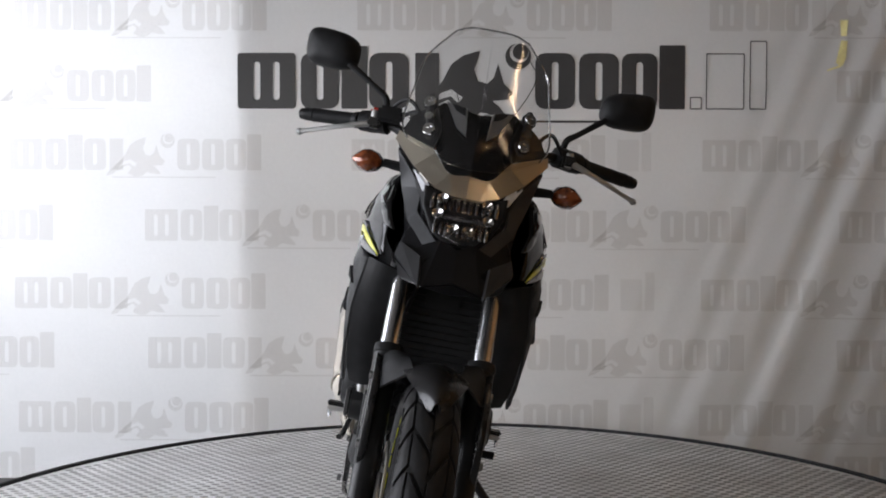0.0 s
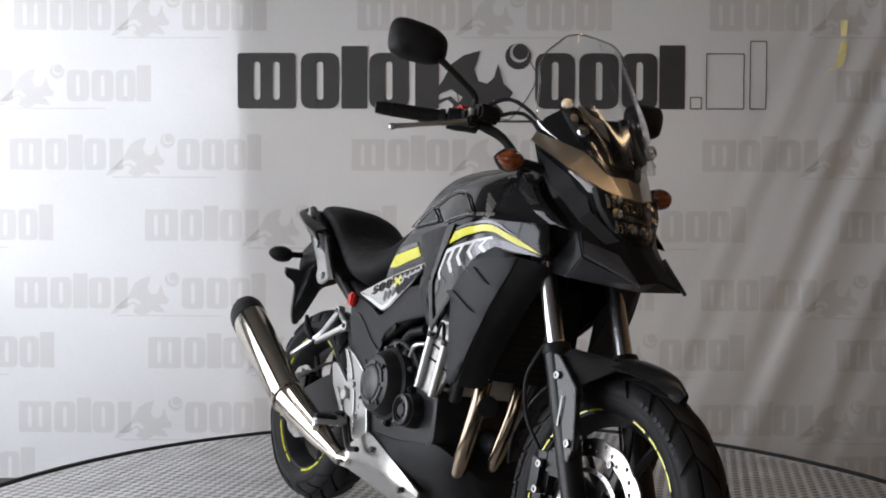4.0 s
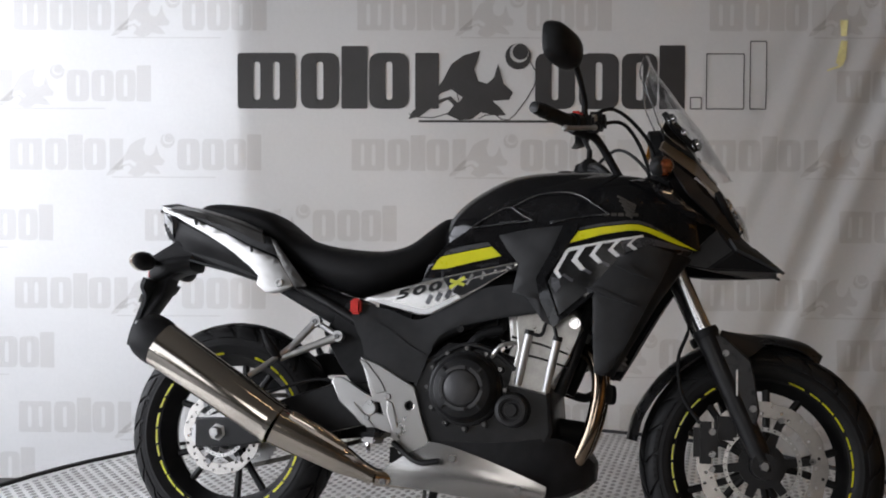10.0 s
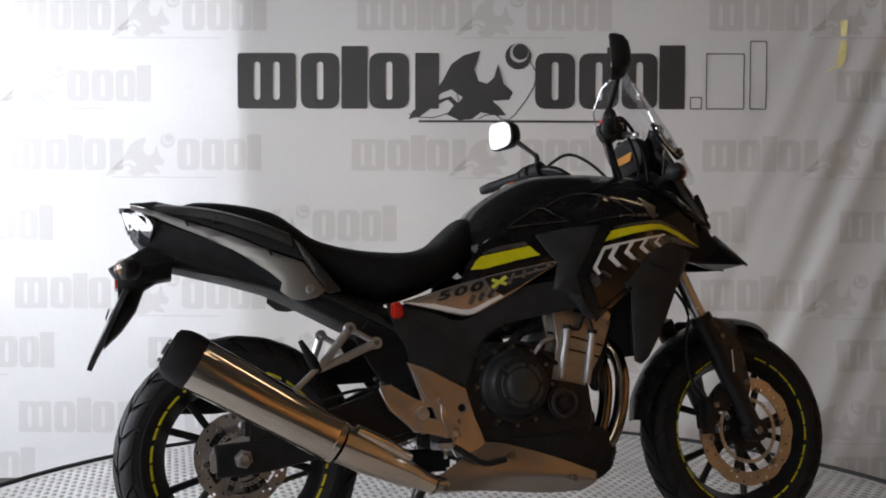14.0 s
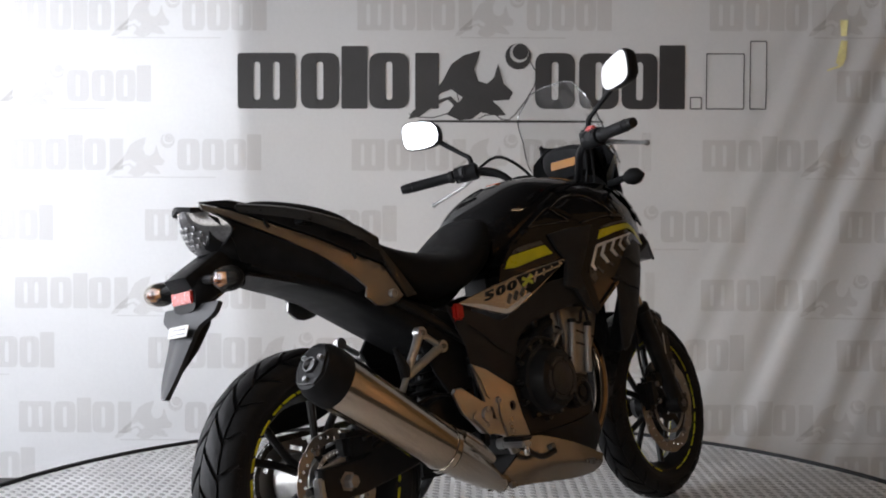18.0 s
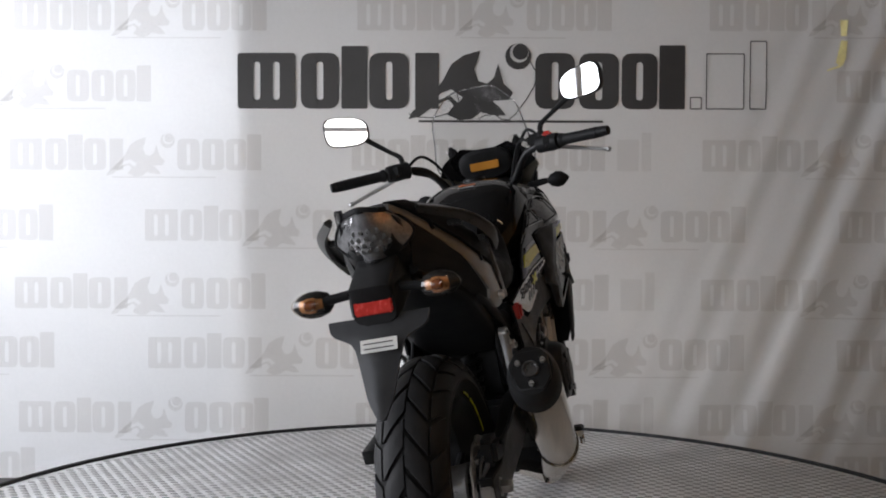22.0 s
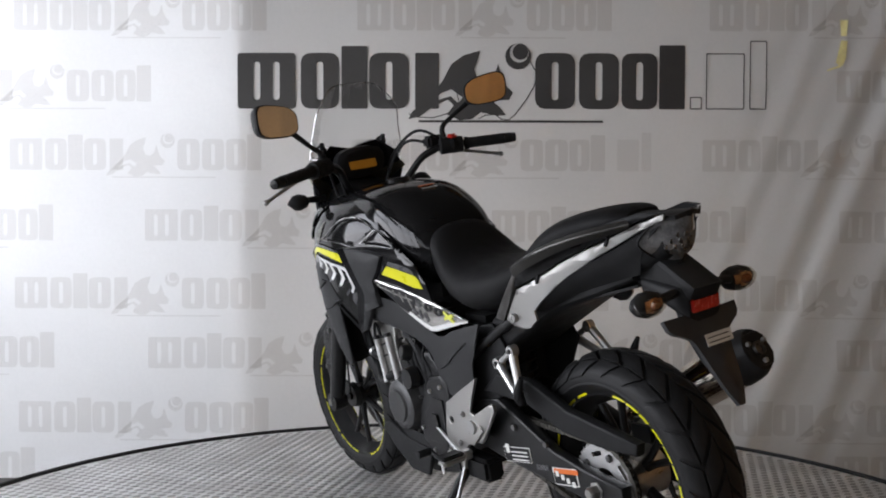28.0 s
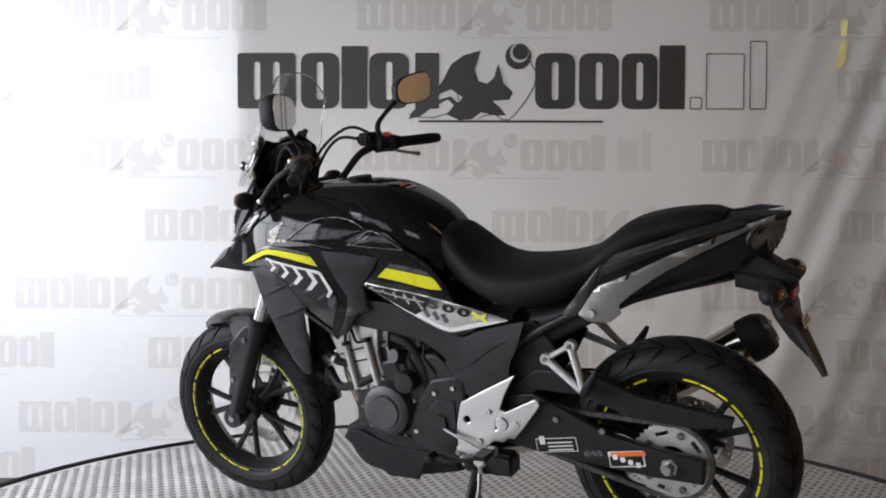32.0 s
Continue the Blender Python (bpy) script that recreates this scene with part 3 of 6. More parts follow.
def wheel(name, c, r, w, rim_w, disc_y, disc_r, grooves, label):
    hub = part(name, turned([(0.016, -0.05), (0.04, -0.05), (0.046, -0.03), (0.036, -0.012), (0.036, 0.012), (0.046, 0.03), (0.04, 0.05), (0.016, 0.05), (0.016, -0.05)], (0, 0, 0), (0, 1, 0), 24), M_SATIN, motorcycle, label)
    hub.location = c
    h = rim_w / 2
    part("rim", turned([(0.226, -h), (0.228, -h + 0.006), (0.214, -h + 0.013), (0.205, -h + 0.03), (0.196, 0), (0.205, h - 0.03), (0.214, h - 0.013), (0.228, h - 0.006), (0.226, h),
                        (0.212, h - 0.004), (0.196, h - 0.03), (0.186, 0), (0.196, -h + 0.03), (0.212, -h + 0.004), (0.226, -h)], (0, 0, 0), (0, 1, 0), 72), M_SATIN, hub)
    ty = part("tyre", turned(tyre_profile(r - 0.0045, w - 0.006), (0, 0, 0), (0, 1, 0), 96), M_TYRE, hub)
    for k in range(5):
        for d in (-13, 13):
            a0, a1 = radians(72 * k + 0.22 * d), radians(72 * k + d)
            p = [(0.036 * math.cos(a0), 0, 0.036 * math.sin(a0)), (0.10 * math.cos((a0 + a1) / 2), 0, 0.10 * math.sin((a0 + a1) / 2)), (0.194 * math.cos(a1), 0, 0.194 * math.sin(a1))]
            part("spoke", tube(p, [0.0125, 0.0095, 0.0105], 8, 7), M_SATIN, hub)
    for sy in (-1, 1):
        part("tyre_wall_ring", turned([(0.240, sy * w * 0.475), (0.243, sy * w * 0.487), (0.246, sy * w * 0.487), (0.249, sy * w * 0.478), (0.240, sy * w * 0.475)], (0, 0, 0), (0, 1, 0), 64), M_TYRE, ty)
    for k in range(3):
        a = radians(120 * k + 40)
        bm = bmesh.new()
        for i in range(9):
            b = a + radians(3.6 * i)
            bmesh.ops.create_cube(bm, size=1, matrix=Matrix.Rotation(-b, 4, "Y") @ Matrix.LocRotScale((0.262, -w * 0.487, 0), None, (0.010, 0.0016, 0.008 if i % 3 else 0.004)))
        tagged(part("wall_mark", bm, M_TYRE, ty, "raised moulded marks", smooth=0), kind="stuff")
    part("valve", tube([(0.190, 0.012, 0), (0.168, 0.030, 0.004)], 0.0035, 6), M_BOLT, hub)
    # reflective tape, in short strips with gaps
    for sy in (-1, 1):
        for k in range(30):
            if k % 15 in (6, 7):
                continue
            a0, a1 = radians(12 * k + 1), radians(12 * k + (9 if k % 3 == 1 else 11.4))
            ring = [(0.2168 * math.cos(a0 + (a1 - a0) * i / 4), 0.2168 * math.sin(a0 + (a1 - a0) * i / 4)) for i in range(5)]
            ring += [(0.2240 * math.cos(a1 - (a1 - a0) * i / 4 + 0.018), 0.2240 * math.sin(a1 - (a1 - a0) * i / 4 + 0.018)) for i in range(5)]
            part("rim_tape", cut_plate([ring], 0.002, 0, side_plane(sy * (h + 0.0015))), M_YELLOW, hub, smooth=0)
    # the tread: slanting blocks, with grooves left between them
    def crown(s, ang, drop):
        rad = r - 0.056 + (0.056 - drop) * math.cos(s)
        return (rad * math.cos(ang), (w / 2 - drop) * math.sin(s), rad * math.sin(ang))
    pitch = 2 * math.pi / grooves
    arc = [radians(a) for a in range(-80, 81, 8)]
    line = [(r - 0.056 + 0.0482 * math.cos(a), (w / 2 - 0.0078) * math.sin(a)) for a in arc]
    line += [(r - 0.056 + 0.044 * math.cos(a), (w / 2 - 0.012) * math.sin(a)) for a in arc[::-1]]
    # bed of the grooves, its shade put into the colour
    part("groove_bed", turned(line + line[:1], (0, 0, 0), (0, 1, 0), 72), M_GROOVE_SHADE, ty)
    for sgn in (-1, 1):
        for s0, s1, shift, wide, slant in ((1.5, 37, 0.0, 0.80, 0.20), (42, 80, 0.20, 0.82, -0.13)):
            top, low = np.zeros((6, 5, 3)), np.zeros((6, 5, 3))
            for a in range(6):
                for b in range(5):
                    f = a / 5
                    s = radians(s0 + (s1 - s0) * f) * sgn
                    ang = shift + slant * f + pitch * wide * (b / 4 - 0.5) + (0.5 * pitch if sgn > 0 else 0)
                    edge = 0.0012 if a in (0, 5) or b in (0, 4) else 0.0
                    top[a, b], low[a, b] = crown(s, ang, edge), crown(s, ang, 0.012)
            first = part("tread_block", solid_grid(top, low), M_TYRE, ty, smooth=50)
            for k in range(1, grooves):
                ob = new("tread_block", first.data)
                ob.parent = ty
                ob.rotation_euler = (0, 2 * math.pi * k / grooves, 0)
    # petal disc with holes
    rim_pts = []
    for k in range(120):
        a = 2 * math.pi * k / 120
        rr = disc_r * (1 - 0.028 * (0.5 - 0.5 * math.cos(12 * a)) ** 2)
        rim_pts.append((rr * math.cos(a), rr * math.sin(a)))
    inner = 0.76
    holes = [circle(0, 0, disc_r * inner, 40)]
    for k in range(36):
        a, rr = 2 * math.pi * k / 36, disc_r * (0.815 + 0.058 * (k % 3))
        holes.append(circle(rr * math.cos(a), rr * math.sin(a), 0.0050, 8))
    disc = part("brake_disc", cut_plate([rim_pts, *holes], 0.005, 0.0008, side_plane(disc_y)), M_DISC, hub, "drilled wavy steel brake disc")
    tone = 0.60 * disc_r
    ring_slots = [circle((tone - 0.005) * math.cos(2 * math.pi * k / 36), (tone - 0.005) * math.sin(2 * math.pi * k / 36), 0.0028, 6) for k in range(36)]
    part("sensor_ring", cut_plate([circle(0, 0, tone, 60), circle(0, 0, tone - 0.010, 48), *ring_slots], 0.003, 0, side_plane(disc_y - 0.006)), M_REST, disc, "thin perforated sensor ring")
    part("disc_carrier", cut_plate([[(disc_r * (0.80 if k % 8 < 2 else 0.36) * math.cos(2 * math.pi * (k + 0.5) / 48), disc_r * (0.80 if k % 8 < 2 else 0.36) * math.sin(2 * math.pi * (k + 0.5) / 48)) for k in range(48)], circle(0, 0, 0.035, 20)], 0.006, 0.001, side_plane(disc_y + 0.002)), M_SATIN, disc)
    for k in range(6):
        a = 2 * math.pi * (k * 8 + 1) / 48
        bolt(disc, (disc_r * 0.77 * math.cos(a), disc_y - 0.004, disc_r * 0.77 * math.sin(a)), (0, -1, 0), 0.008, 0.004)
    return hub


front_wheel = wheel("front_wheel", FRONT, 0.303, 0.120, 0.092, -0.068, 0.158, 22, "front wheel with black Y spokes")
steered(front_wheel).matrix_basis = STEER @ Matrix.Translation(FRONT)
rear_wheel = wheel("rear_wheel", REAR, 0.312, 0.160, 0.118, -0.088, 0.118, 24, "rear wheel with black Y spokes")
part("hub_barrel", turned([(0.050, -0.062), (0.060, -0.058), (0.056, -0.02), (0.056, 0.04), (0.066, 0.055), (0.066, 0.070), (0.050, 0.070), (0.050, -0.062)], (0, 0, 0), (0, 1, 0), 28), M_ENGINE, rear_wheel, "cast grey hub barrel")

# -- fork and front mudguard --
F_TOP, F_MID, F_END = Vector((1.165, 0, 0.95)), Vector((1.312, 0, 0.628)), Vector((1.462, 0, 0.288))
for s in (-1, 1):
    o = Vector((0, 0.104 * s, 0))
    leg = steered(part("fork_leg", tube([F_MID + o, F_MID.lerp(F_END, 0.12) + o, F_MID.lerp(F_END, 0.6) + o, F_END + o], [0.0315, 0.029, 0.0275, 0.026], 20, 12), M_SATIN, motorcycle, "satin black fork slider"))
    part("fork_tube", tube([F_TOP + o, F_MID.lerp(F_END, 0.05) + o], 0.0205, 20), M_FORK, leg, "chromed fork tube")
    d = (F_MID - F_TOP).normalized()
    part("dust_seal", turned([(0.022, -0.004), (0.031, -0.003), (0.0325, 0.004), (0.0325, 0.016), (0.030, 0.018)], F_MID + o - d * 0.006, d, 20), M_BLACK, leg)
    part("axle_lug", turned([(0.014, -0.024), (0.032, -0.024), (0.034, 0), (0.032, 0.024), (0.014, 0.024)], FRONT + o, (0, 1, 0), 20), M_SATIN, leg)
    part("axle_nut", turned([(0.004, 0.03), (0.011, 0.03), (0.0135, 0.026), (0.0135, 0.018)], FRONT + o, (0, s, 0), 6), M_BOLT, leg, smooth=20)
    part("yoke_clamp", turned([(0.030, -0.02), (0.032, -0.016), (0.032, 0.016), (0.030, 0.02)], F_TOP.lerp(F_MID, 0.35) + o, d, 16), M_SATIN, leg)
steered(part("fork_yoke", box(1.17, 1.235, -0.10, 0.10, 0.845, 0.885, 0.008), M_SATIN, motorcycle))
steered(part("top_yoke", box(1.085, 1.165, -0.115, 0.115, 0.985, 1.012, 0.008), M_SATIN, motorcycle))
steered(part("axle", turned([(0.009, -0.10), (0.009, 0.10)], FRONT, (0, 1, 0), 12), M_CHROME, motorcycle))


def arc_section(c, r, a, w, sag=0.016, n=9):
    """A row across the tyre at angle a (degrees up from ahead)."""
    row = []
    for k in range(n):
        y = -w + 2 * w * k / (n - 1)
        rr = r - sag * (y / w) ** 2 * 1.6
        row.append((c.x + rr * math.cos(radians(a)), y, c.z + rr * math.sin(radians(a))))
    return row


G = Surf([arc_section(FRONT, 0.330 + 0.006 * (a > 140) - 0.010 * (a < 65), a, wd) for a, wd in ((61, 0.008), (69, 0.034), (79, 0.056), (92, 0.068), (112, 0.074), (135, 0.074), (158, 0.066), (172, 0.05))])
fender = steered(part("front_fender", G.shell(18, 28, 0.004), M_FENDER, motorcycle, "satin black front mudguard"))
for s in (-1, 1):
    wing = [(1.322, 0.622), (1.355, 0.614), (1.418, 0.556), (1.428, 0.505), (1.438, 0.435), (1.430, 0.405), (1.408, 0.412), (1.372, 0.490), (1.342, 0.570)]
    part("fender_bracket", side_plate(wing, 0.120 * s, 0.016, 0.004), M_FENDER, fender, "satin black fork guard plate")
    arm = Surf([[(1.345, 0.118, 0.615), (1.375, 0.112, 0.600), (1.408, 0.112, 0.560)], [(1.352, 0.095, 0.636), (1.395, 0.090, 0.622), (1.440, 0.088, 0.585)], [(1.36, 0.060, 0.634), (1.41, 0.058, 0.632), (1.475, 0.050, 0.620)]], s)
    part("fender_arm", arm.shell(8, 8, 0.006), M_MATTE, fender)
    for p in ((1.360, 0.575), (1.426, 0.440)):
        bolt(fender, (p[0], 0.130 * s, p[1]), (0, s, 0), 0.009, 0.005)
    if s < 0:
        part("guard_mark", side_plate(rounded(1.385, 0.470, 1.389, 0.535, 0.0015, 2), -0.1325, 0.001, 0), M_STICKER, fender)
cal = steered(part("front_caliper", box(1.285, 1.345, -0.112, -0.058, 0.30, 0.405, 0.016), M_SATIN, motorcycle, "satin black brake caliper"))
for z in (0.325, 0.38):
    bolt(cal, (1.33, -0.114, z), (0, -1, 0), 0.009, 0.005)
part("caliper_lug", box(1.335, 1.39, -0.105, -0.075, 0.36, 0.42, 0.008), M_SATIN, cal)
steered(part("brake_hose", tube([(1.30, -0.09, 0.40), (1.255, -0.11, 0.47), (1.245, -0.12, 0.56), (1.27, -0.10, 0.66), (1.20, -0.06, 0.80), (1.12, -0.05, 1.0)], 0.0048, 8), M_BLACK, motorcycle))
steered(part("sensor_cable", tube([(1.40, 0.075, 0.33), (1.36, 0.085, 0.45), (1.30, 0.085, 0.60)], 0.0035, 6), M_BLACK, motorcycle))

# -- handlebar --
bar_path = [(0.885, 0.405, 1.122), (0.96, 0.255, 1.135), (1.015, 0.165, 1.125), (1.08, 0.10, 1.045), (1.095, 0.05, 1.035), (1.095, -0.05, 1.035), (1.085, -0.10, 1.045), (1.035, -0.165, 1.122), (0.99, -0.255, 1.138), (0.93, -0.40, 1.134)]
handlebar = part("handlebar", tube(bar_path, 0.011, 12, 60), M_SATIN, motorcycle, "black tubular handlebar")
for s, a, b in ((1, (0.872, 0.42, 1.119), (0.945, 0.285, 1.132)), (-1, (0.92, -0.415, 1.133), (0.978, -0.285, 1.137))):
    a, b = Vector(a), Vector(b)
    d = (b - a).normalized()
    L = (b - a).length
    prof = [(0.008, -0.012), (0.0165, -0.011), (0.0165, 0.012), (0.0185, 0.013)]
    for k in range(22):
        z = 0.016 + (L - 0.03) * k / 22
        prof += [(0.0175, z), (0.0169, z + 0.002), (0.0175, z + 0.004)]
    prof += [(0.021, L - 0.008), (0.021, L), (0.012, L)]
    grip = part("grip", turned(prof, a, d, 16), M_BLACK, handlebar, "ribbed black rubber grip")
    part("bar_end", turned([(0.004, -0.016), (0.014, -0.014), (0.0155, -0.004), (0.0155, 0.004)], a - d * 0.012, d, 16), M_SATIN, grip)
    c = b + d * 0.045
    sw = part("switch_box", turned([(0.014, -0.04), (0.026, -0.037), (0.028, -0.01), (0.027, 0.01), (0.028, 0.035), (0.02, 0.04)], c, d, 12), M_BLACK, handlebar)
    part("switch", box(c.x - 0.032, c.x - 0.014, c.y - 0.014, c.y + 0.014, c.z - 0.014, c.z + 0.018, 0.005), M_BLACK, sw)
    if s < 0:
        part("stop_switch", box(c.x - 0.022, c.x + 0.008, c.y - 0.016, c.y + 0.014, c.z + 0.018, c.z + 0.036, 0.006), M_REDP, sw, "red engine-stop switch")
        part("brake_reservoir", box(c.x + 0.018, c.x + 0.065, c.y + 0.005, c.y + 0.07, c.z + 0.0, c.z + 0.04, 0.008), M_BLACK, handlebar)
    e = Vector((0.985, 0.425 * s, 1.064 if s > 0 else 1.082))
    l0 = c + Vector((0.04, 0, -0.006))
    lever = part("lever", tube([l0, l0.lerp(e, 0.35) + Vector((0.018, 0, 0)), l0.lerp(e, 0.75) + Vector((0.008, 0, 0)), e], [0.009, 0.0065, 0.0055, 0.006], 10, 18), M_ALU, handlebar, "bare aluminium hand lever")
    part("lever_ball", turned([(0.001, -0.009), (0.006, -0.007), (0.009, 0), (0.006, 0.007), (0.001, 0.009)], e, (0, 1, 0), 12), M_ALU, lever)
    part("lever_perch", box(c.x + 0.005, c.x + 0.055, c.y - 0.016, c.y + 0.016, c.z - 0.018, c.z + 0.008, 0.006), M_SATIN, handlebar)
for s, c in ((1, (0.972, 0.242, 1.136)), (-1, (1.0, -0.242, 1.148))):
    part("mirror_clamp", turned([(0.010, -0.014), (0.019, -0.012), (0.019, 0.012), (0.010, 0.014)], (c[0], c[1] - 0.012 * s, c[2]), (-0.2, s, 0), 14), M_SATIN, handlebar)
    part("clamp_block", box(c[0] - 0.010, c[0] + 0.036, c[1] - 0.020, c[1] + 0.020, c[2] - 0.022, c[2] + 0.014, 0.006), M_SATIN, handlebar)
    part("pivot_bolt", turned([(0.003, 0.018), (0.008, 0.018), (0.009, 0.014), (0.009, -0.018)], (c[0] + 0.034, c[1] + 0.004 * s, c[2] - 0.002), (0, 0, 1), 12), M_ALU, handlebar)
    for k in range(2):
        bolt(handlebar, (c[0] - 0.002, c[1] - 0.012 * s, c[2] + 0.014 - 0.034 * k), (0, 0, 1 - 2 * k), 0.0055, 0.005)
    part("switch_lever", box(c[0] - 0.034, c[0] - 0.014, c[1] + 0.018 * s - 0.010, c[1] + 0.018 * s + 0.010, c[2] - 0.028, c[2] - 0.014, 0.004), M_BLACK, handlebar)
part("wiring", tube([(0.98, 0.20, 1.125), (1.04, 0.15, 1.10), (1.09, 0.11, 1.02), (1.13, 0.09, 0.97)], 0.006, 8, 18), M_BLACK, handlebar)
part("wiring", tube([(1.01, -0.20, 1.13), (1.05, -0.15, 1.10), (1.10, -0.11, 1.02), (1.14, -0.09, 0.97)], 0.006, 8, 18), M_BLACK, handlebar)
part("ignition_lock", turned([(0.006, 0.018), (0.014, 0.018), (0.016, 0.012), (0.016, -0.01)], (1.115, 0, 1.018), (-0.3, 0, 1), 16), M_SATIN, motorcycle)
for s in (-1, 1):
    part("fork_cap", turned([(0.005, 0.016), (0.017, 0.016), (0.019, 0.012), (0.019, -0.006)], (1.138, 0.104 * s, 1.012), (-0.42, 0, 0.9), 6), M_ALU, motorcycle, smooth=20)
for s in (-1, 1):
    part("riser", turned([(0.017, 0.0), (0.019, 0.004), (0.019, 0.03), (0.016, 0.034)], (1.095, 0.045 * s, 1.012), (0, 0, 1), 14), M_SATIN, handlebar)
part("throttle_cable", tube([(1.0, -0.23, 1.15), (1.08, -0.17, 1.20), (1.17, -0.11, 1.12), (1.19, -0.09, 1.0)], 0.005, 8), M_BLACK, handlebar)
part("brake_line", tube([(1.01, -0.21, 1.14), (1.10, -0.14, 1.17), (1.16, -0.09, 1.08), (1.17, -0.06, 0.98)], 0.005, 8), M_BLACK, handlebar)
part("clutch_cable", tube([(0.985, 0.235, 1.135), (1.07, 0.18, 1.18), (1.16, 0.12, 1.09), (1.17, 0.09, 0.97)], 0.005, 8), M_BLACK, handlebar)


# -- mirrors --
def mirror(s, base, knee, c):
    c = Vector(c)
    turn = 0.42 if s < 0 else 0.22
    out, up = Vector((-turn, s, 0.0)).normalized(), Vector((-0.01, 0, 1)).normalized()
    fwd = out.cross(up) * s
    if fwd.x < 0:
        fwd = -fwd
    def ring(f, d):
        r = []
        for k in range(28):
            a = 2 * math.pi * k / 28
            ca, sa = math.cos(a), math.sin(a)
            u = math.copysign(abs(ca) ** 0.62, ca) * 0.073 * f
            v = math.copysign(abs(sa) ** 0.62, sa) * 0.048 * f * (1.0 + 0.16 * ca)
            r.append(c + out * u + up * (v + 0.10 * u) + fwd * d)
        return r
    stem = part("mirror_stem", tube([base, Vector(base) + Vector((0.002, 0.006 * s, 0.035)), knee, c + fwd * 0.02 - out * 0.05 - up * 0.028], [0.0085, 0.0085, 0.007, 0.009], 10, 20), M_BLACK, motorcycle, "black mirror stem")
    shell = part("mirror_housing", loft([ring(0.98, -0.004), ring(1.0, 0.0), ring(0.99, 0.012), ring(0.9, 0.030), ring(0.66, 0.044), ring(0.3, 0.050)]), M_BLACK, stem, "black plastic mirror housing")
    part("mirror_glass", loft([ring(0.92, -0.0065), ring(0.92, -0.0045)]), M_MIRROR, stem, "silvered mirror glass")
    part("stem_nut", turned([(0.012, -0.012), (0.012, 0.014)], base, (0, 0, 1), 6), M_BLACK, stem, smooth=0)


mirror(-1, (1.006, -0.222, 1.165), (1.006, -0.262, 1.225), (0.955, -0.378, 1.300))
mirror(1, (0.975, 0.228, 1.148), (0.972, 0.262, 1.205), (0.915, 0.378, 1.290))

# -- fuel tank --
tank_rows = [(0.628, 0.110, 0.925, 0.77), (0.66, 0.132, 0.962, 0.76), (0.712, 0.152, 1.000, 0.76), (0.792, 0.166, 1.040, 0.77), (0.87, 0.172, 1.056, 0.78), (1.0, 0.172, 1.060, 0.80), (1.10, 0.160, 1.052, 0.83), (1.17, 0.13, 1.035, 0.87)]
xs = np.array(tank_rows)
tank = part("fuel_tank", loft([super_ring(*r, n=40, e=0.72) for r in curve_points(xs, 34)]), M_GLOSS, motorcycle, "gloss black fuel tank")
part("filler_cap", turned([(0.034, -0.01), (0.036, 0.006), (0.033, 0.011), (0.012, 0.012)], (0.945, 0, 1.058), (0.05, 0, 1), 24), M_SATIN, tank)
part("warning_label", box(0.785, 0.803, -0.030, 0.018, 1.0405, 1.0420), M_STICKO, tank).rotation_euler = (0, 0, 0)
part("information_label", box(0.768, 0.782, -0.030, 0.018, 1.0335, 1.0350), M_STICKER, tank)

# -- side panels --
FLANK_X = [0.36, 0.50, 0.62, 0.75, 0.85, 0.95, 1.05, 1.13, 1.20, 1.30, 1.38]
FLANK_Y = [0.146, 0.156, 0.167, 0.179, 0.192, 0.212, 0.224, 0.222, 0.204, 0.164, 0.128]


def flank(x, z):
    """Half the machine's width at its tank and fairing."""
    return float(np.interp(x, FLANK_X, FLANK_Y)) - 2.6 * max(0.0, z - 0.88) ** 2 - 10.0 * max(0.0, z - 0.985) ** 2 - 0.10 * max(0.0, 0.70 - z)


def tail_flank(x, z):
    """Half the tail's width beside the seat."""
    return float(np.interp(x, [-0.30, -0.13, 0.0, 0.06, 0.11, 0.20, 0.26], [0.045, 0.10, 0.137, 0.150, 0.158, 0.165, 0.165])) - 0.25 * max(0.0, z - 0.90 + 0.3 * x)


def skin(outline, s, lift=0.0, thick=0.004, ease=0.0, width=flank, step=0.03):
    """A panel drawn in (x, z), laid over the flank on side s, with eased edges."""
    flat = cut_plate([outline], 0.0)
    bm = bmesh.new()
    bm.from_mesh(flat)
    bpy.data.meshes.remove(flat)
    bmesh.ops.remove_doubles(bm, verts=bm.verts, dist=1e-6)
    if ease:
        bmesh.ops.inset_region(bm, faces=bm.faces[:], thickness=ease, use_even_offset=True)
    for axis, k in ((0, 0), (1, 1)):
        lo, hi = min(v.co[k] for v in bm.verts), max(v.co[k] for v in bm.verts)
        for i in range(int(lo / step), int(hi / step) + 1):
            no = Vector((0, 0, 0))
            no[k] = 1
            bmesh.ops.bisect_plane(bm, geom=bm.verts[:] + bm.edges[:] + bm.faces[:], plane_co=no * i * step, plane_no=no)
    rim = {v for e in bm.edges if e.is_boundary for v in e.verts}
    out = bmesh.new()
    front, back = {}, {}
    for v in bm.verts:
        x, z = v.co.x, v.co.y
        y = width(x, z) + lift
        front[v] = out.verts.new((x, s * (y - (0.6 * ease if v in rim else 0.0)), z))
        back[v] = out.verts.new((x, s * (y - thick - 0.6 * ease), z))
    for f in bm.faces:
        out.faces.new([front[v] for v in f.verts])
        out.faces.new([back[v] for v in reversed(f.verts)])
    for e in bm.edges:
        if e.is_boundary:
            a, b = e.verts
            out.faces.new((front[a], front[b], back[b], back[a]))
    bm.free()
    return out


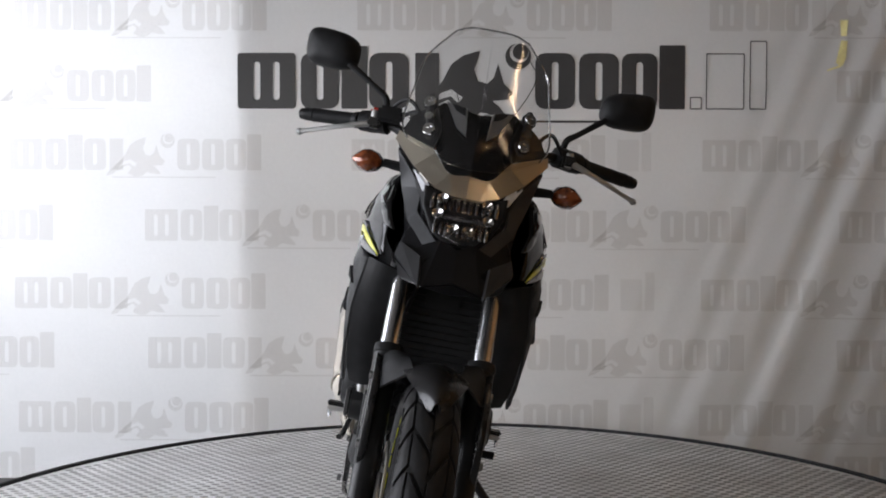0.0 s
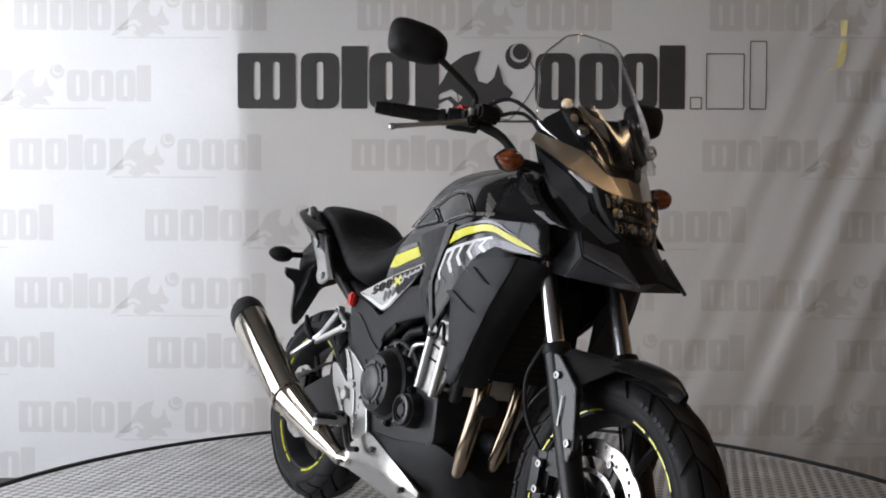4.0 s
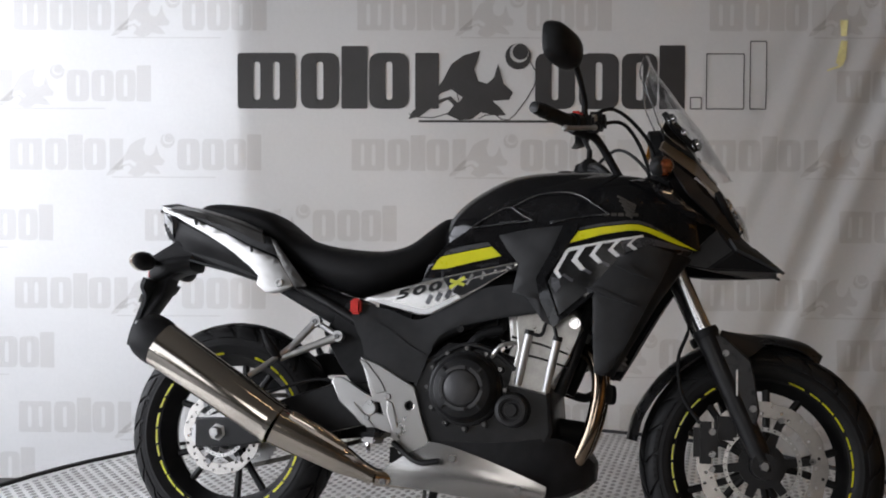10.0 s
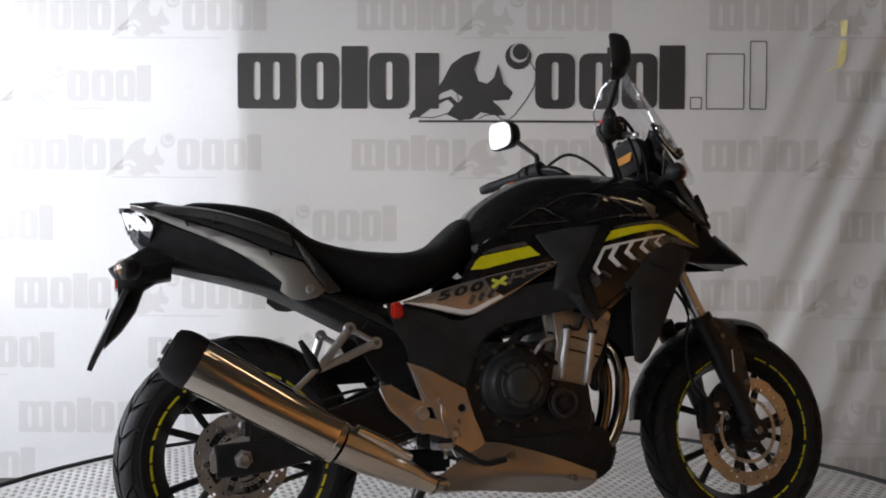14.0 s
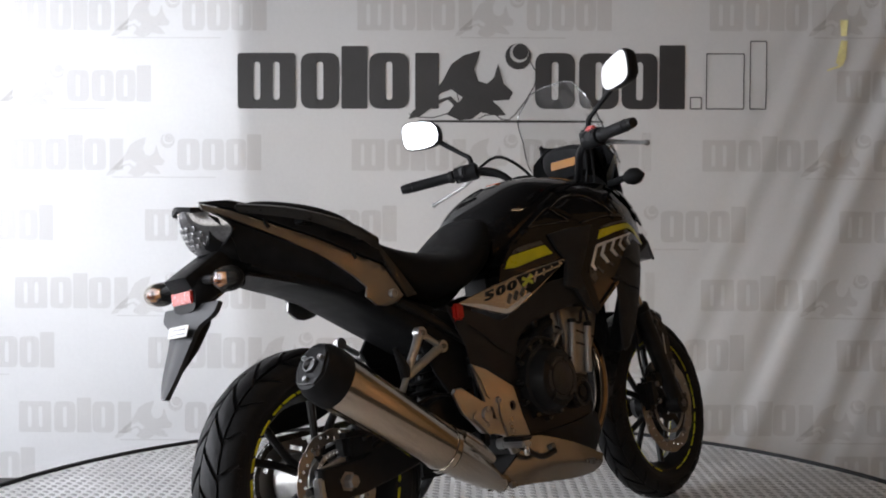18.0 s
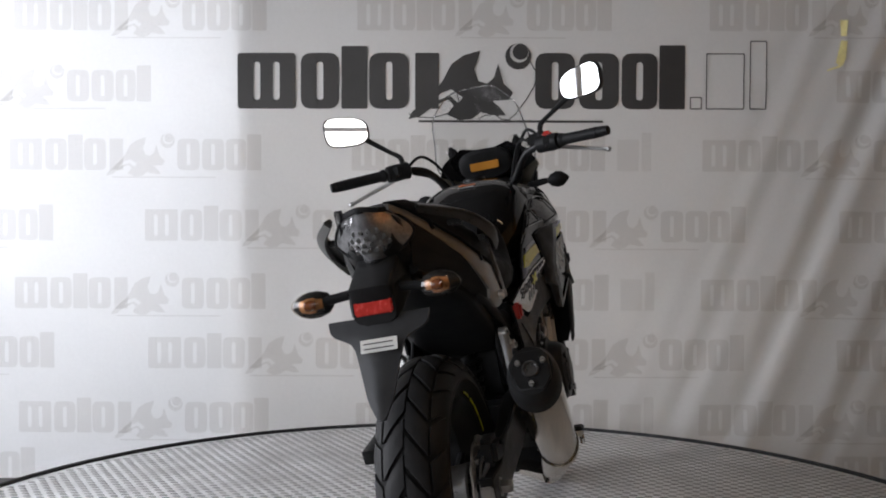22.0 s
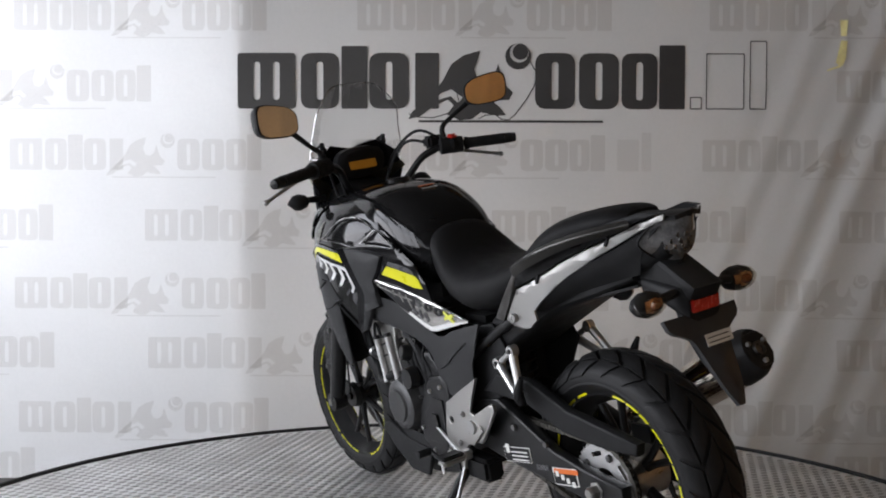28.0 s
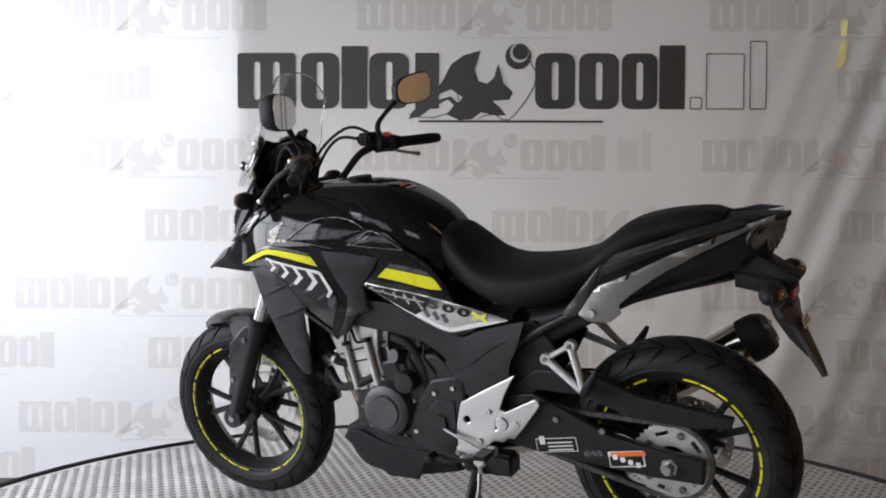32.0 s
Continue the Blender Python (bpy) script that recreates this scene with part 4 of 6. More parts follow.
def ridge(pts, s, r=0.0024, lift=0.001):
    """A rounded bead along a line on the flank."""
    q = curve_points([(*c, 0) for c in pts], 30)
    return tube([(x, s * (flank(x, z) + lift), z) for x, z, _ in q], r, 6, 40)


for s in (-1, 1):
    # gloss body beside the tank
    body = [(0.600, 0.765), (0.640, 0.838), (0.712, 0.886), (0.775, 0.935), (0.840, 0.985), (0.920, 1.022), (1.00, 1.035), (1.09, 1.036), (1.165, 1.022), (1.225, 0.990), (1.262, 0.950), (1.290, 0.900),
            (1.302, 0.832), (1.205, 0.824), (1.110, 0.800), (1.040, 0.712), (0.952, 0.632), (0.905, 0.690), (0.840, 0.772), (0.720, 0.740)]
    fo = part("side_fairing", skin(body, s, -0.006, 0.004, 0.004), M_GLOSS, motorcycle, "gloss black side fairing with a yellow stripe", 50)
    # raised gloss panels on the fairing's shoulder, with beaded edges
    part("shoulder_panel", skin([(0.716, 0.886), (0.760, 0.915), (0.808, 0.936), (0.845, 0.918), (0.878, 0.900), (0.800, 0.894)], s, -0.002, 0.004, 0.003), M_GLOSS, fo, smooth=50)
    part("shoulder_panel", skin([(0.826, 0.940), (0.880, 0.966), (0.940, 0.974), (1.000, 0.962), (1.072, 0.914), (1.000, 0.908), (0.928, 0.894)], s, -0.002, 0.004, 0.003), M_GLOSS, fo, smooth=50)
    for line in ([(0.712, 0.884), (0.760, 0.915), (0.810, 0.938), (0.846, 0.918), (0.880, 0.900)], [(0.712, 0.884), (0.800, 0.893), (0.880, 0.900)],
                 [(0.822, 0.940), (0.880, 0.969), (0.940, 0.977), (1.000, 0.965), (1.076, 0.913)], [(1.076, 0.913), (1.000, 0.906), (0.926, 0.892)]):
        part("panel_edge", ridge(line, s), M_EDGEGLOSS, fo, smooth=60)
    # front horn of the fairing, curling round the nose
    part("fairing_horn", skin([(1.120, 1.010), (1.170, 1.024), (1.228, 0.992), (1.268, 0.950), (1.345, 0.892), (1.300, 0.900), (1.255, 0.925), (1.200, 0.965)], s, 0.002, 0.006, 0.004), M_GLOSS, fo, smooth=50)
    part("horn_facet", skin([(1.165, 1.014), (1.222, 0.986), (1.262, 0.945), (1.235, 0.945), (1.195, 0.975)], s, 0.006, 0.004, 0.003), M_FACET, fo, "smoky grey facet", 50)
    # stripe, field and chevrons
    part("yellow_stripe", skin([(0.977, 0.839), (0.999, 0.869), (1.060, 0.880), (1.122, 0.887), (1.150, 0.887), (1.171, 0.882), (1.230, 0.860), (1.293, 0.829), (1.230, 0.846), (1.170, 0.869), (1.148, 0.872), (1.124, 0.871), (1.060, 0.860)], s, 0.0, 0.0025), M_YELLOW, fo, "acid-yellow stripe")
    part("grey_stripe", skin([(1.001, 0.872), (1.060, 0.883), (1.122, 0.890), (1.150, 0.890), (1.172, 0.885), (1.232, 0.862), (1.172, 0.892), (1.148, 0.898), (1.120, 0.897), (1.058, 0.889), (1.004, 0.879)], s, 0.0, 0.002), M_GREYG, fo)
    field = part("graphic_field", skin([(0.969, 0.826), (1.060, 0.847), (1.163, 0.862), (1.230, 0.846), (1.293, 0.825), (1.230, 0.829), (1.170, 0.841), (1.105, 0.806), (1.033, 0.721), (0.955, 0.656), (0.924, 0.741)], s, -0.001, 0.0025), M_FIELD, fo, "dark smoky graphic field")
    part("graphic_shade", skin([(1.104, 0.842), (1.163, 0.858), (1.230, 0.843), (1.286, 0.826), (1.230, 0.830), (1.172, 0.838), (1.120, 0.815)], s, 0.0, 0.002), M_GREYG, field)
    part("chevron", skin([(0.938, 0.766), (0.969, 0.822), (1.010, 0.832), (1.013, 0.826), (0.976, 0.816), (0.950, 0.768), (0.960, 0.752), (0.952, 0.748)], s, 0.0002, 0.0014), M_WHITE, field)
    for k in range(4):
        a, up, dn = (0.984 + 0.046 * k, 0.797 + 0.0135 * k), (1.004 + 0.046 * k, 0.829 + 0.0085 * k), (1.008 + 0.044 * k, 0.768 + 0.0175 * k)
        wd = 0.012 - 0.0012 * k
        part("chevron", skin([up, (up[0] + wd * 1.3, up[1] + 0.002), (a[0] + wd * 1.2, a[1] + 0.001), (dn[0] + wd, dn[1] + 0.004), dn, (a[0] - 0.001, a[1] - 0.004)], s, 0.0002, 0.0014), M_WHITE, field)
        part("chevron_bar", skin(stroke([(up[0] - 0.030, up[1] - 0.006), (up[0] + 0.020, up[1] + 0.004)], 0.006), s, 0.0004, 0.0014), M_WHITE, field)
        part("chevron_shade", skin(stroke([(a[0] - 0.022, a[1] - 0.038 + 0.004 * k), (a[0] + 0.004, a[1] - 0.055 + 0.006 * k)], 0.008), s, 0.0, 0.0012), M_GREYG, field)
    part("graphic_fleck", skin([(0.932, 0.752), (0.952, 0.748), (0.958, 0.726), (0.944, 0.712), (0.934, 0.730)], s, 0.0, 0.0014), M_GREYG, field)
    # black border between the field and the knee panel
    part("fairing_border", skin([(0.960, 0.884), (1.000, 0.888), (0.974, 0.836), (0.961, 0.821), (0.917, 0.745), (0.953, 0.650), (1.040, 0.716), (1.043, 0.708), (0.952, 0.634), (0.940, 0.622), (0.904, 0.693), (0.892, 0.749), (0.930, 0.817)], s, 0.004, 0.008), M_GLOSS, fo, smooth=50)
    # the wing-shaped maker's badge, as plain bars
    for k in range(5):
        part("badge_bar", skin(stroke([(1.094 + 0.006 * k, 0.964 - 0.012 * k), (1.142 - 0.002 * k, 0.936 - 0.008 * k)], 0.006), s, -0.0035, 0.0014), M_BADGE, fo)
    for k in range(5):
        part("badge_block", skin([(1.062 + 0.018 * k, 0.909), (1.076 + 0.018 * k, 0.909), (1.076 + 0.018 * k, 0.917), (1.062 + 0.018 * k, 0.917)], s, -0.0035, 0.0014), M_BADGE, fo)
    # radiator shroud: a side panel with two cut fins, and a front face turned inward
    shroud = [(1.105, 0.803), (1.172, 0.838), (1.238, 0.819), (1.212, 0.760), (1.183, 0.702), (1.150, 0.635), (1.113, 0.564), (1.086, 0.520), (1.066, 0.506), (1.046, 0.514), (1.042, 0.600), (1.040, 0.700), (1.024, 0.716)]
    ro = part("radiator_shroud", skin(shroud, s, 0.004, 0.006, 0.005), M_MATTE, motorcycle, "matte dark grey radiator shroud", 50)
    for pts in ([(1.092, 0.782), (1.125, 0.786), (1.180, 0.750), (1.130, 0.764)], [(1.022, 0.724), (1.052, 0.728), (1.148, 0.682), (1.075, 0.700)]):
        part("shroud_fin", skin(pts, s, 0.011, 0.010, 0.002), M_MATTE, ro, "raised angular fin", 30)
    face = Surf([
        [(1.238, 0.186, 0.819), (1.276, 0.150, 0.812), (1.270, 0.110, 0.800)],
        [(1.183, 0.205, 0.702), (1.205, 0.165, 0.706), (1.200, 0.120, 0.700)],
        [(1.113, 0.200, 0.564), (1.130, 0.162, 0.575), (1.128, 0.122, 0.580)],
        [(1.070, 0.188, 0.508), (1.088, 0.155, 0.505), (1.092, 0.122, 0.512)]], s)
    part("shroud_face", face.shell(10, 14, 0.005), M_BLACK, ro, "black inner face")
    # knee panel
    part("knee_panel", skin([(0.789, 0.862), (0.874, 0.878), (0.960, 0.884), (0.930, 0.817), (0.892, 0.749), (0.904, 0.693), (0.938, 0.627), (0.912, 0.640), (0.868, 0.700), (0.830, 0.712), (0.846, 0.785), (0.814, 0.822)], s, 0.008, 0.012, 0.007), M_MATTE, motorcycle, "matte grey triangular knee panel", 50)
    # upper side cover with the yellow band, then the pale numbered cover
    co = part("tank_side_cover", skin([(0.580, 0.740), (0.596, 0.785), (0.640, 0.835), (0.700, 0.865), (0.790, 0.870), (0.815, 0.822), (0.846, 0.792), (0.715, 0.765), (0.575, 0.733)], s, -0.003, 0.005, 0.003), M_GLOSS, motorcycle, "gloss black cover with a yellow band", 50)
    part("yellow_stripe", skin([(0.606, 0.772), (0.622, 0.797), (0.634, 0.807), (0.700, 0.820), (0.770, 0.833), (0.797, 0.808), (0.720, 0.792), (0.645, 0.774)], s, 0.0, 0.003), M_YELLOW, co, "acid-yellow band")
    part("grey_stripe", skin([(0.636, 0.810), (0.700, 0.823), (0.767, 0.836), (0.759, 0.845), (0.700, 0.836), (0.650, 0.824)], s, 0.0, 0.003), M_GREYG, co)
    top, low = [(0.422, 0.693), (0.553, 0.730), (0.711, 0.768), (0.840, 0.792)], [(0.422, 0.689), (0.575, 0.651), (0.715, 0.708), (0.842, 0.782)]
    number_outline = [(0.422, 0.693), (0.553, 0.730), (0.640, 0.752), (0.711, 0.768), (0.840, 0.792), (0.844, 0.784), (0.790, 0.752), (0.727, 0.714), (0.660, 0.677), (0.625, 0.659), (0.608, 0.653), (0.592, 0.650), (0.575, 0.651), (0.500, 0.670), (0.422, 0.689)]
    no = part("number_cover", skin(number_outline, s, 0.001, 0.006, 0.003), M_PEARL, motorcycle, "silver side cover with a dark model number", 50)
    part("cover_rim", skin([(0.424, 0.690), (0.500, 0.672), (0.575, 0.655), (0.592, 0.653), (0.606, 0.656), (0.623, 0.663), (0.690, 0.698), (0.682, 0.704), (0.618, 0.674), (0.602, 0.668), (0.590, 0.666), (0.572, 0.668), (0.500, 0.684)], s, 0.0024, 0.002), M_WHITE, no, "white lower edge")
    # dark patch cut by pale slashes towards the front
    part("dark_patch", skin([(0.640, 0.748), (0.711, 0.763), (0.832, 0.786), (0.834, 0.780), (0.785, 0.752), (0.725, 0.718), (0.690, 0.702), (0.662, 0.715)], s, 0.0024, 0.002), M_BLACK, no)
    for k in range(5):
        x0 = 0.672 + 0.030 * k
        z1 = 0.752 + 0.0062 * k
        part("slash", skin(stroke([(x0 + 0.020, z1 + 0.002), (x0 - 0.006 + 0.010 * k, z1 - 0.036 + 0.009 * k)], 0.0075), s, 0.0028, 0.0016), M_PEARL, no)
    part("slash", skin(stroke([(0.660, 0.738), (0.720, 0.748), (0.815, 0.772)], 0.005), s, 0.0028, 0.0016), M_PEARL, no)
    for k in range(3):
        part("slash", skin(stroke([(0.610 + 0.026 * k, 0.704 + 0.006 * k), (0.598 + 0.026 * k, 0.680 + 0.008 * k)], 0.012), s, 0.0028, 0.0016), M_GREYG, no)
    # model number
    n0 = (0.575, 0.715) if s < 0 else (0.590, 0.720)
    for k, digit in enumerate("500"):
        tx = bpy.data.curves.new("number", "FONT")
        tx.body, tx.size, tx.extrude, tx.align_x, tx.align_y, tx.offset = digit, 0.040, 0.0005, "CENTER", "CENTER", 0.0012
        to = bpy.data.objects.new("number", tx)
        me = bpy.data.meshes.new_from_object(to)
        bpy.data.objects.remove(to)
        me.transform(Matrix.Diagonal((1.75, 0.78, 1, 1)))
        for v in me.vertices:
            lx, lz = v.co.x + (k - 1) * 0.044 + 0.28 * v.co.y, v.co.y
            x = n0[0] - s * lx
            z = n0[1] + lz + 0.235 * (x - n0[0])
            v.co = (x, s * (flank(x, z) + 0.0034 + v.co.z), z)
        part("digit", me, M_BLACK if s < 0 or k else M_GREYG, no, smooth=0)
    xc, zc = (0.680, 0.737) if s < 0 else (0.500, 0.699)
    for sg in (-1, 1):
        part("cross_bar", skin(stroke([(xc - 0.020, zc - 0.010 * sg - 0.004), (xc + 0.020, zc + 0.010 * sg + 0.004)], 0.009), s, 0.0042, 0.0016), M_PALEY, no)
    # frame cover below it
    frm = Surf([
        [(0.375, 0.148, 0.690), (0.50, 0.152, 0.660), (0.585, 0.156, 0.640), (0.72, 0.170, 0.715), (0.875, 0.186, 0.742)],
        [(0.390, 0.156, 0.640), (0.50, 0.158, 0.615), (0.60, 0.160, 0.605), (0.73, 0.172, 0.672), (0.895, 0.185, 0.70)],
        [(0.415, 0.158, 0.585), (0.50, 0.160, 0.565), (0.60, 0.160, 0.575), (0.70, 0.168, 0.635), (0.91, 0.182, 0.665)],
        [(0.470, 0.156, 0.527), (0.53, 0.158, 0.53), (0.606, 0.158, 0.545), (0.645, 0.160, 0.60), (0.80, 0.165, 0.655)]], s)
    low = Surf([[(0.415, 0.158, 0.590), (0.50, 0.160, 0.575), (0.615, 0.158, 0.570)], [(0.425, 0.156, 0.555), (0.50, 0.159, 0.530), (0.600, 0.157, 0.525)], [(0.430, 0.152, 0.520), (0.50, 0.156, 0.485), (0.580, 0.155, 0.470)]], s)
    part("frame_cover_foot", low.shell(12, 8, 0.005), M_MATTE, motorcycle)
    part("cover_crease", frm.patch(([(0.10, 0.30), (0.30, 0.55), (0.44, 0.95)], [(0.16, 0.28), (0.35, 0.52), (0.48, 0.95)]), 10, 2, 0.004, 0.003), M_MATTE, motorcycle)
    part("frame_cover", frm.shell(24, 14, 0.005), M_MATTE, motorcycle, "matte dark grey frame cover")
    bolt(motorcycle, (0.694, 0.166 * s, 0.616), (0, s, 0), 0.010, 0.006, M_SATIN, "frame_bolt")

# -- nose --
COWL = [(1.205, 0.172, 1.090), (1.290, 0.118, 1.026), (1.330, 0.086, 0.992), (1.356, 0.088, 0.936), (1.402, 0.040, 0.886), (1.420, 0.0, 0.874),
        (1.505, 0.064, 0.790), (1.498, 0.0, 0.806), (1.386, 0.128, 0.836), (1.345, 0.116, 0.892), (1.262, 0.130, 0.965), (1.205, 0.150, 1.040),
        (1.320, 0.110, 0.790), (1.440, 0.0, 0.778), (1.250, 0.120, 0.800)]
for s in (-1, 1):
    cw = part("nose_cowl", facets(COWL, [(0, 1, 11), (1, 10, 11), (1, 2, 3, 10), (10, 3, 9), (9, 3, 4, 8), (4, 5, 7, 6), (4, 6, 8), (8, 6, 12), (6, 7, 13, 12), (12, 13, 14), (9, 8, 12, 14)], s, 0.005, 0.004), M_NOSE, motorcycle, "satin black angular nose cowl", 14)
    part("cowl_blade", facets([(1.210, 0.168, 1.074), (1.285, 0.126, 1.022), (1.322, 0.098, 0.990), (1.352, 0.098, 0.940), (1.404, 0.048, 0.884), (1.392, 0.074, 0.872), (1.338, 0.116, 0.918), (1.268, 0.142, 0.985)], [(0, 1, 2, 7), (2, 3, 6, 7), (3, 4, 5, 6)], s, 0.006, 0.002), M_COWLGREY, cw, "matte grey raised blade", 14)
    part("cowl_tusk", facets([(1.374, 0.120, 0.872), (1.392, 0.128, 0.842), (1.512, 0.068, 0.790), (1.440, 0.074, 0.850)], [(0, 1, 2, 3)], s, 0.008, 0.002), M_COWLGREY, cw, "matte grey pointed lower blade", 14)
    part("position_light", facets([(1.288, 0.124, 1.030), (1.306, 0.094, 1.022), (1.348, 0.078, 0.988), (1.332, 0.096, 0.986)], [(0, 1, 2, 3)], s, 0.009, 0.001), M_POSITION, cw, "clear position light")
    bo = part("brow_panel", facets([(1.342, 0.0, 1.034), (1.335, 0.045, 1.030), (1.294, 0.078, 1.076), (1.208, 0.172, 1.114), (1.200, 0.178, 1.094), (1.284, 0.124, 1.036), (1.348, 0.070, 0.996), (1.374, 0.030, 0.984), (1.378, 0.0, 0.984)],
              [(0, 1, 7, 8), (1, 6, 7), (1, 2, 5, 6), (2, 3, 4, 5)], s, 0.007, 0.002), M_BROW, motorcycle, "silver brow panel above the headlight", 6)
    inner = Surf([
        [(1.232, 0.0, 1.178), (1.228, 0.035, 1.184), (1.212, 0.084, 1.194)],
        [(1.290, 0.0, 1.112), (1.270, 0.060, 1.120), (1.216, 0.125, 1.148)],
        [(1.346, 0.0, 1.036), (1.334, 0.046, 1.034), (1.292, 0.082, 1.078)]], s)
    io = part("inner_cowl", inner.shell(12, 12, 0.004), M_GLOSS, motorcycle, "gloss black panel behind the screen")
    vent = part("vent_edge", facets([(1.226, 0.078, 1.196), (1.250, 0.030, 1.186), (1.290, 0.024, 1.122), (1.272, 0.048, 1.140)], [(0, 1, 2, 3)], s, 0.006, 0.001), M_VENT, io, "grey vent surround")
    part("vent_slot", facets([(1.236, 0.066, 1.1935), (1.2535, 0.034, 1.186), (1.264, 0.032, 1.168), (1.250, 0.054, 1.178)], [(0, 1, 2, 3)], s, 0.006, 0.0005), M_BLACK, io)
    side_win = facets([(1.212, 0.100, 1.190), (1.200, 0.150, 1.150), (1.212, 0.168, 1.112), (1.290, 0.088, 1.082), (1.262, 0.078, 1.128)], [(0, 1, 2, 3, 4)], s, 0.004, 0.001)
    part("screen_base", side_win, M_BLACK, io, "black panel at the screen's foot")
    screen = Surf([
        [(1.160, 0.0, 1.384), (1.158, 0.050, 1.382), (1.150, 0.086, 1.370)],
        [(1.200, 0.0, 1.325), (1.182, 0.085, 1.318), (1.142, 0.142, 1.303)],
        [(1.252, 0.0, 1.250), (1.228, 0.095, 1.245), (1.172, 0.158, 1.226)],
        [(1.310, 0.0, 1.170), (1.282, 0.095, 1.165), (1.204, 0.170, 1.140)],
        [(1.384, 0.0, 1.045), (1.352, 0.070, 1.056), (1.262, 0.150, 1.096)]], s)
    sc = part("windscreen", screen.shell(14, 20, 0.003), M_SCREEN, motorcycle, "clear polycarbonate windscreen")
    sc.visible_shadow = False
    edge = [tuple(screen.at(np.array([u]), np.array([v]))[0]) for u, v in [(k / 8, 0) for k in range(9)] + [(1, k / 12) for k in range(1, 13)]]
    part("screen_edge", tube(edge, 0.0024, 6, 60), M_EDGE, sc)
    br = part("screen_bracket", tube([(1.205, 0.114 * s, 1.205), (1.232, 0.110 * s, 1.165), (1.290, 0.102 * s, 1.105)], [0.008, 0.010, 0.009], 8, 8), M_BLACK, motorcycle)
    for p in ((1.226, 0.113 * s, 1.186), (1.290, 0.104 * s, 1.120)):
        bolt(br, p, (0.75, 0.30 * s, 0.3), 0.0145, 0.010, M_CHROME)
        part("rubber_washer", turned([(0.010, -0.004), (0.018, -0.004), (0.018, 0.001), (0.010, 0.001)], p, (0.75, 0.30 * s, 0.3), 14), M_BLACK, br)
    part("bracket_collar", turned([(0.006, -0.006), (0.010, -0.006), (0.010, 0.006), (0.006, 0.006)], (1.258, 0.110 * s, 1.152), (0.75, 0.30 * s, 0.3), 12), M_CHROME, br)
    # front indicators
    stem = part("indicator_stem", tube([(1.215, 0.13 * s, 1.030), (1.205, 0.195 * s, 1.035)], [0.013, 0.010], 10), M_BLACK, motorcycle)
    ind = part("front_indicator", turned([(0.008, -0.036), (0.020, -0.026), (0.027, -0.004), (0.024, 0.014), (0.012, 0.028), (0.003, 0.036)], (1.200, 0.232 * s, 1.033), (-0.06, s, 0.0), 16), M_BLACK, stem, "black indicator with a smoky amber lens")
    part("lens", turned([(0.007, -0.033), (0.019, -0.024), (0.0262, -0.004), (0.0232, 0.013), (0.0115, 0.026), (0.003, 0.034)], (1.209, 0.232 * s, 1.033), (-0.06, s, 0.0), 16), M_CLEARAMBER, ind, "smoky amber lens")

# headlight: a dark housing, bright ribbed reflectors in two rows, a clear lens over them
HL = Matrix.Translation((1.372, 0, 0.936)) @ Matrix(((0.0, -0.44, 0.898, 0), (1, 0, 0, 0), (0, 0.898, 0.44, 0), (0, 0, 0, 1)))
hl = part("headlight", cut_plate([[(-0.085, 0.060), (-0.04, 0.048), (0.04, 0.048), (0.085, 0.060), (0.082, 0.02), (0.058, -0.03), (0.03, -0.055), (-0.03, -0.055), (-0.058, -0.03), (-0.082, 0.02)]], 0.02, 0.006, HL), M_BLACK, motorcycle, "headlight with clear lens and bright reflectors")


def in_light(bm):
    bmesh.ops.transform(bm, matrix=HL, verts=bm.verts)
    return bm


for z0, n, hh, w, rr in ((0.030, 11, 0.016, 0.0138, 0.0056), (-0.030, 10, 0.014, 0.0122, 0.0048)):
    for k in range(n):
        y = (k - (n - 1) / 2) * w
        part("reflector_cell", in_light(tube([(y, z0 - hh, 0.010), (y, z0, 0.014), (y, z0 + hh, 0.011)], [rr * 0.85, rr, rr * 0.85], 10, 7)), M_CELL, hl)
part("reflector_bar", in_light(tube([(-0.062, -0.003, 0.012), (0.0, -0.005, 0.016), (0.062, -0.003, 0.012)], 0.0055, 10, 12)), M_GREYG, hl, "dark horizontal bar")
for s in (-1, 1):
    for y, z in ((0.052, -0.003), (0.046, 0.034), (0.014, -0.034)):
        part("reflector_cup", in_light(turned([(0.003, 0.004), (0.010, 0.009), (0.0125, 0.011), (0.0125, 0.004)], (y * s, z, 0.012), (0.25 * s, 0.1, 1), 14)), M_BULB, hl, "bright lamp cup")
lens = Surf([[(1.346, -0.088, 1.000), (1.378, 0.0, 0.984), (1.346, 0.088, 1.000)], [(1.374, -0.080, 0.950), (1.408, 0.0, 0.946), (1.374, 0.080, 0.950)], [(1.406, -0.045, 0.904), (1.426, 0.0, 0.898), (1.406, 0.045, 0.904)], [(1.416, -0.018, 0.884), (1.428, 0.0, 0.880), (1.416, 0.018, 0.884)]])
lo = part("headlight_lens", lens.shell(12, 10, 0.003), M_LENS, hl, "clear headlight lens")
lo.visible_shadow = False

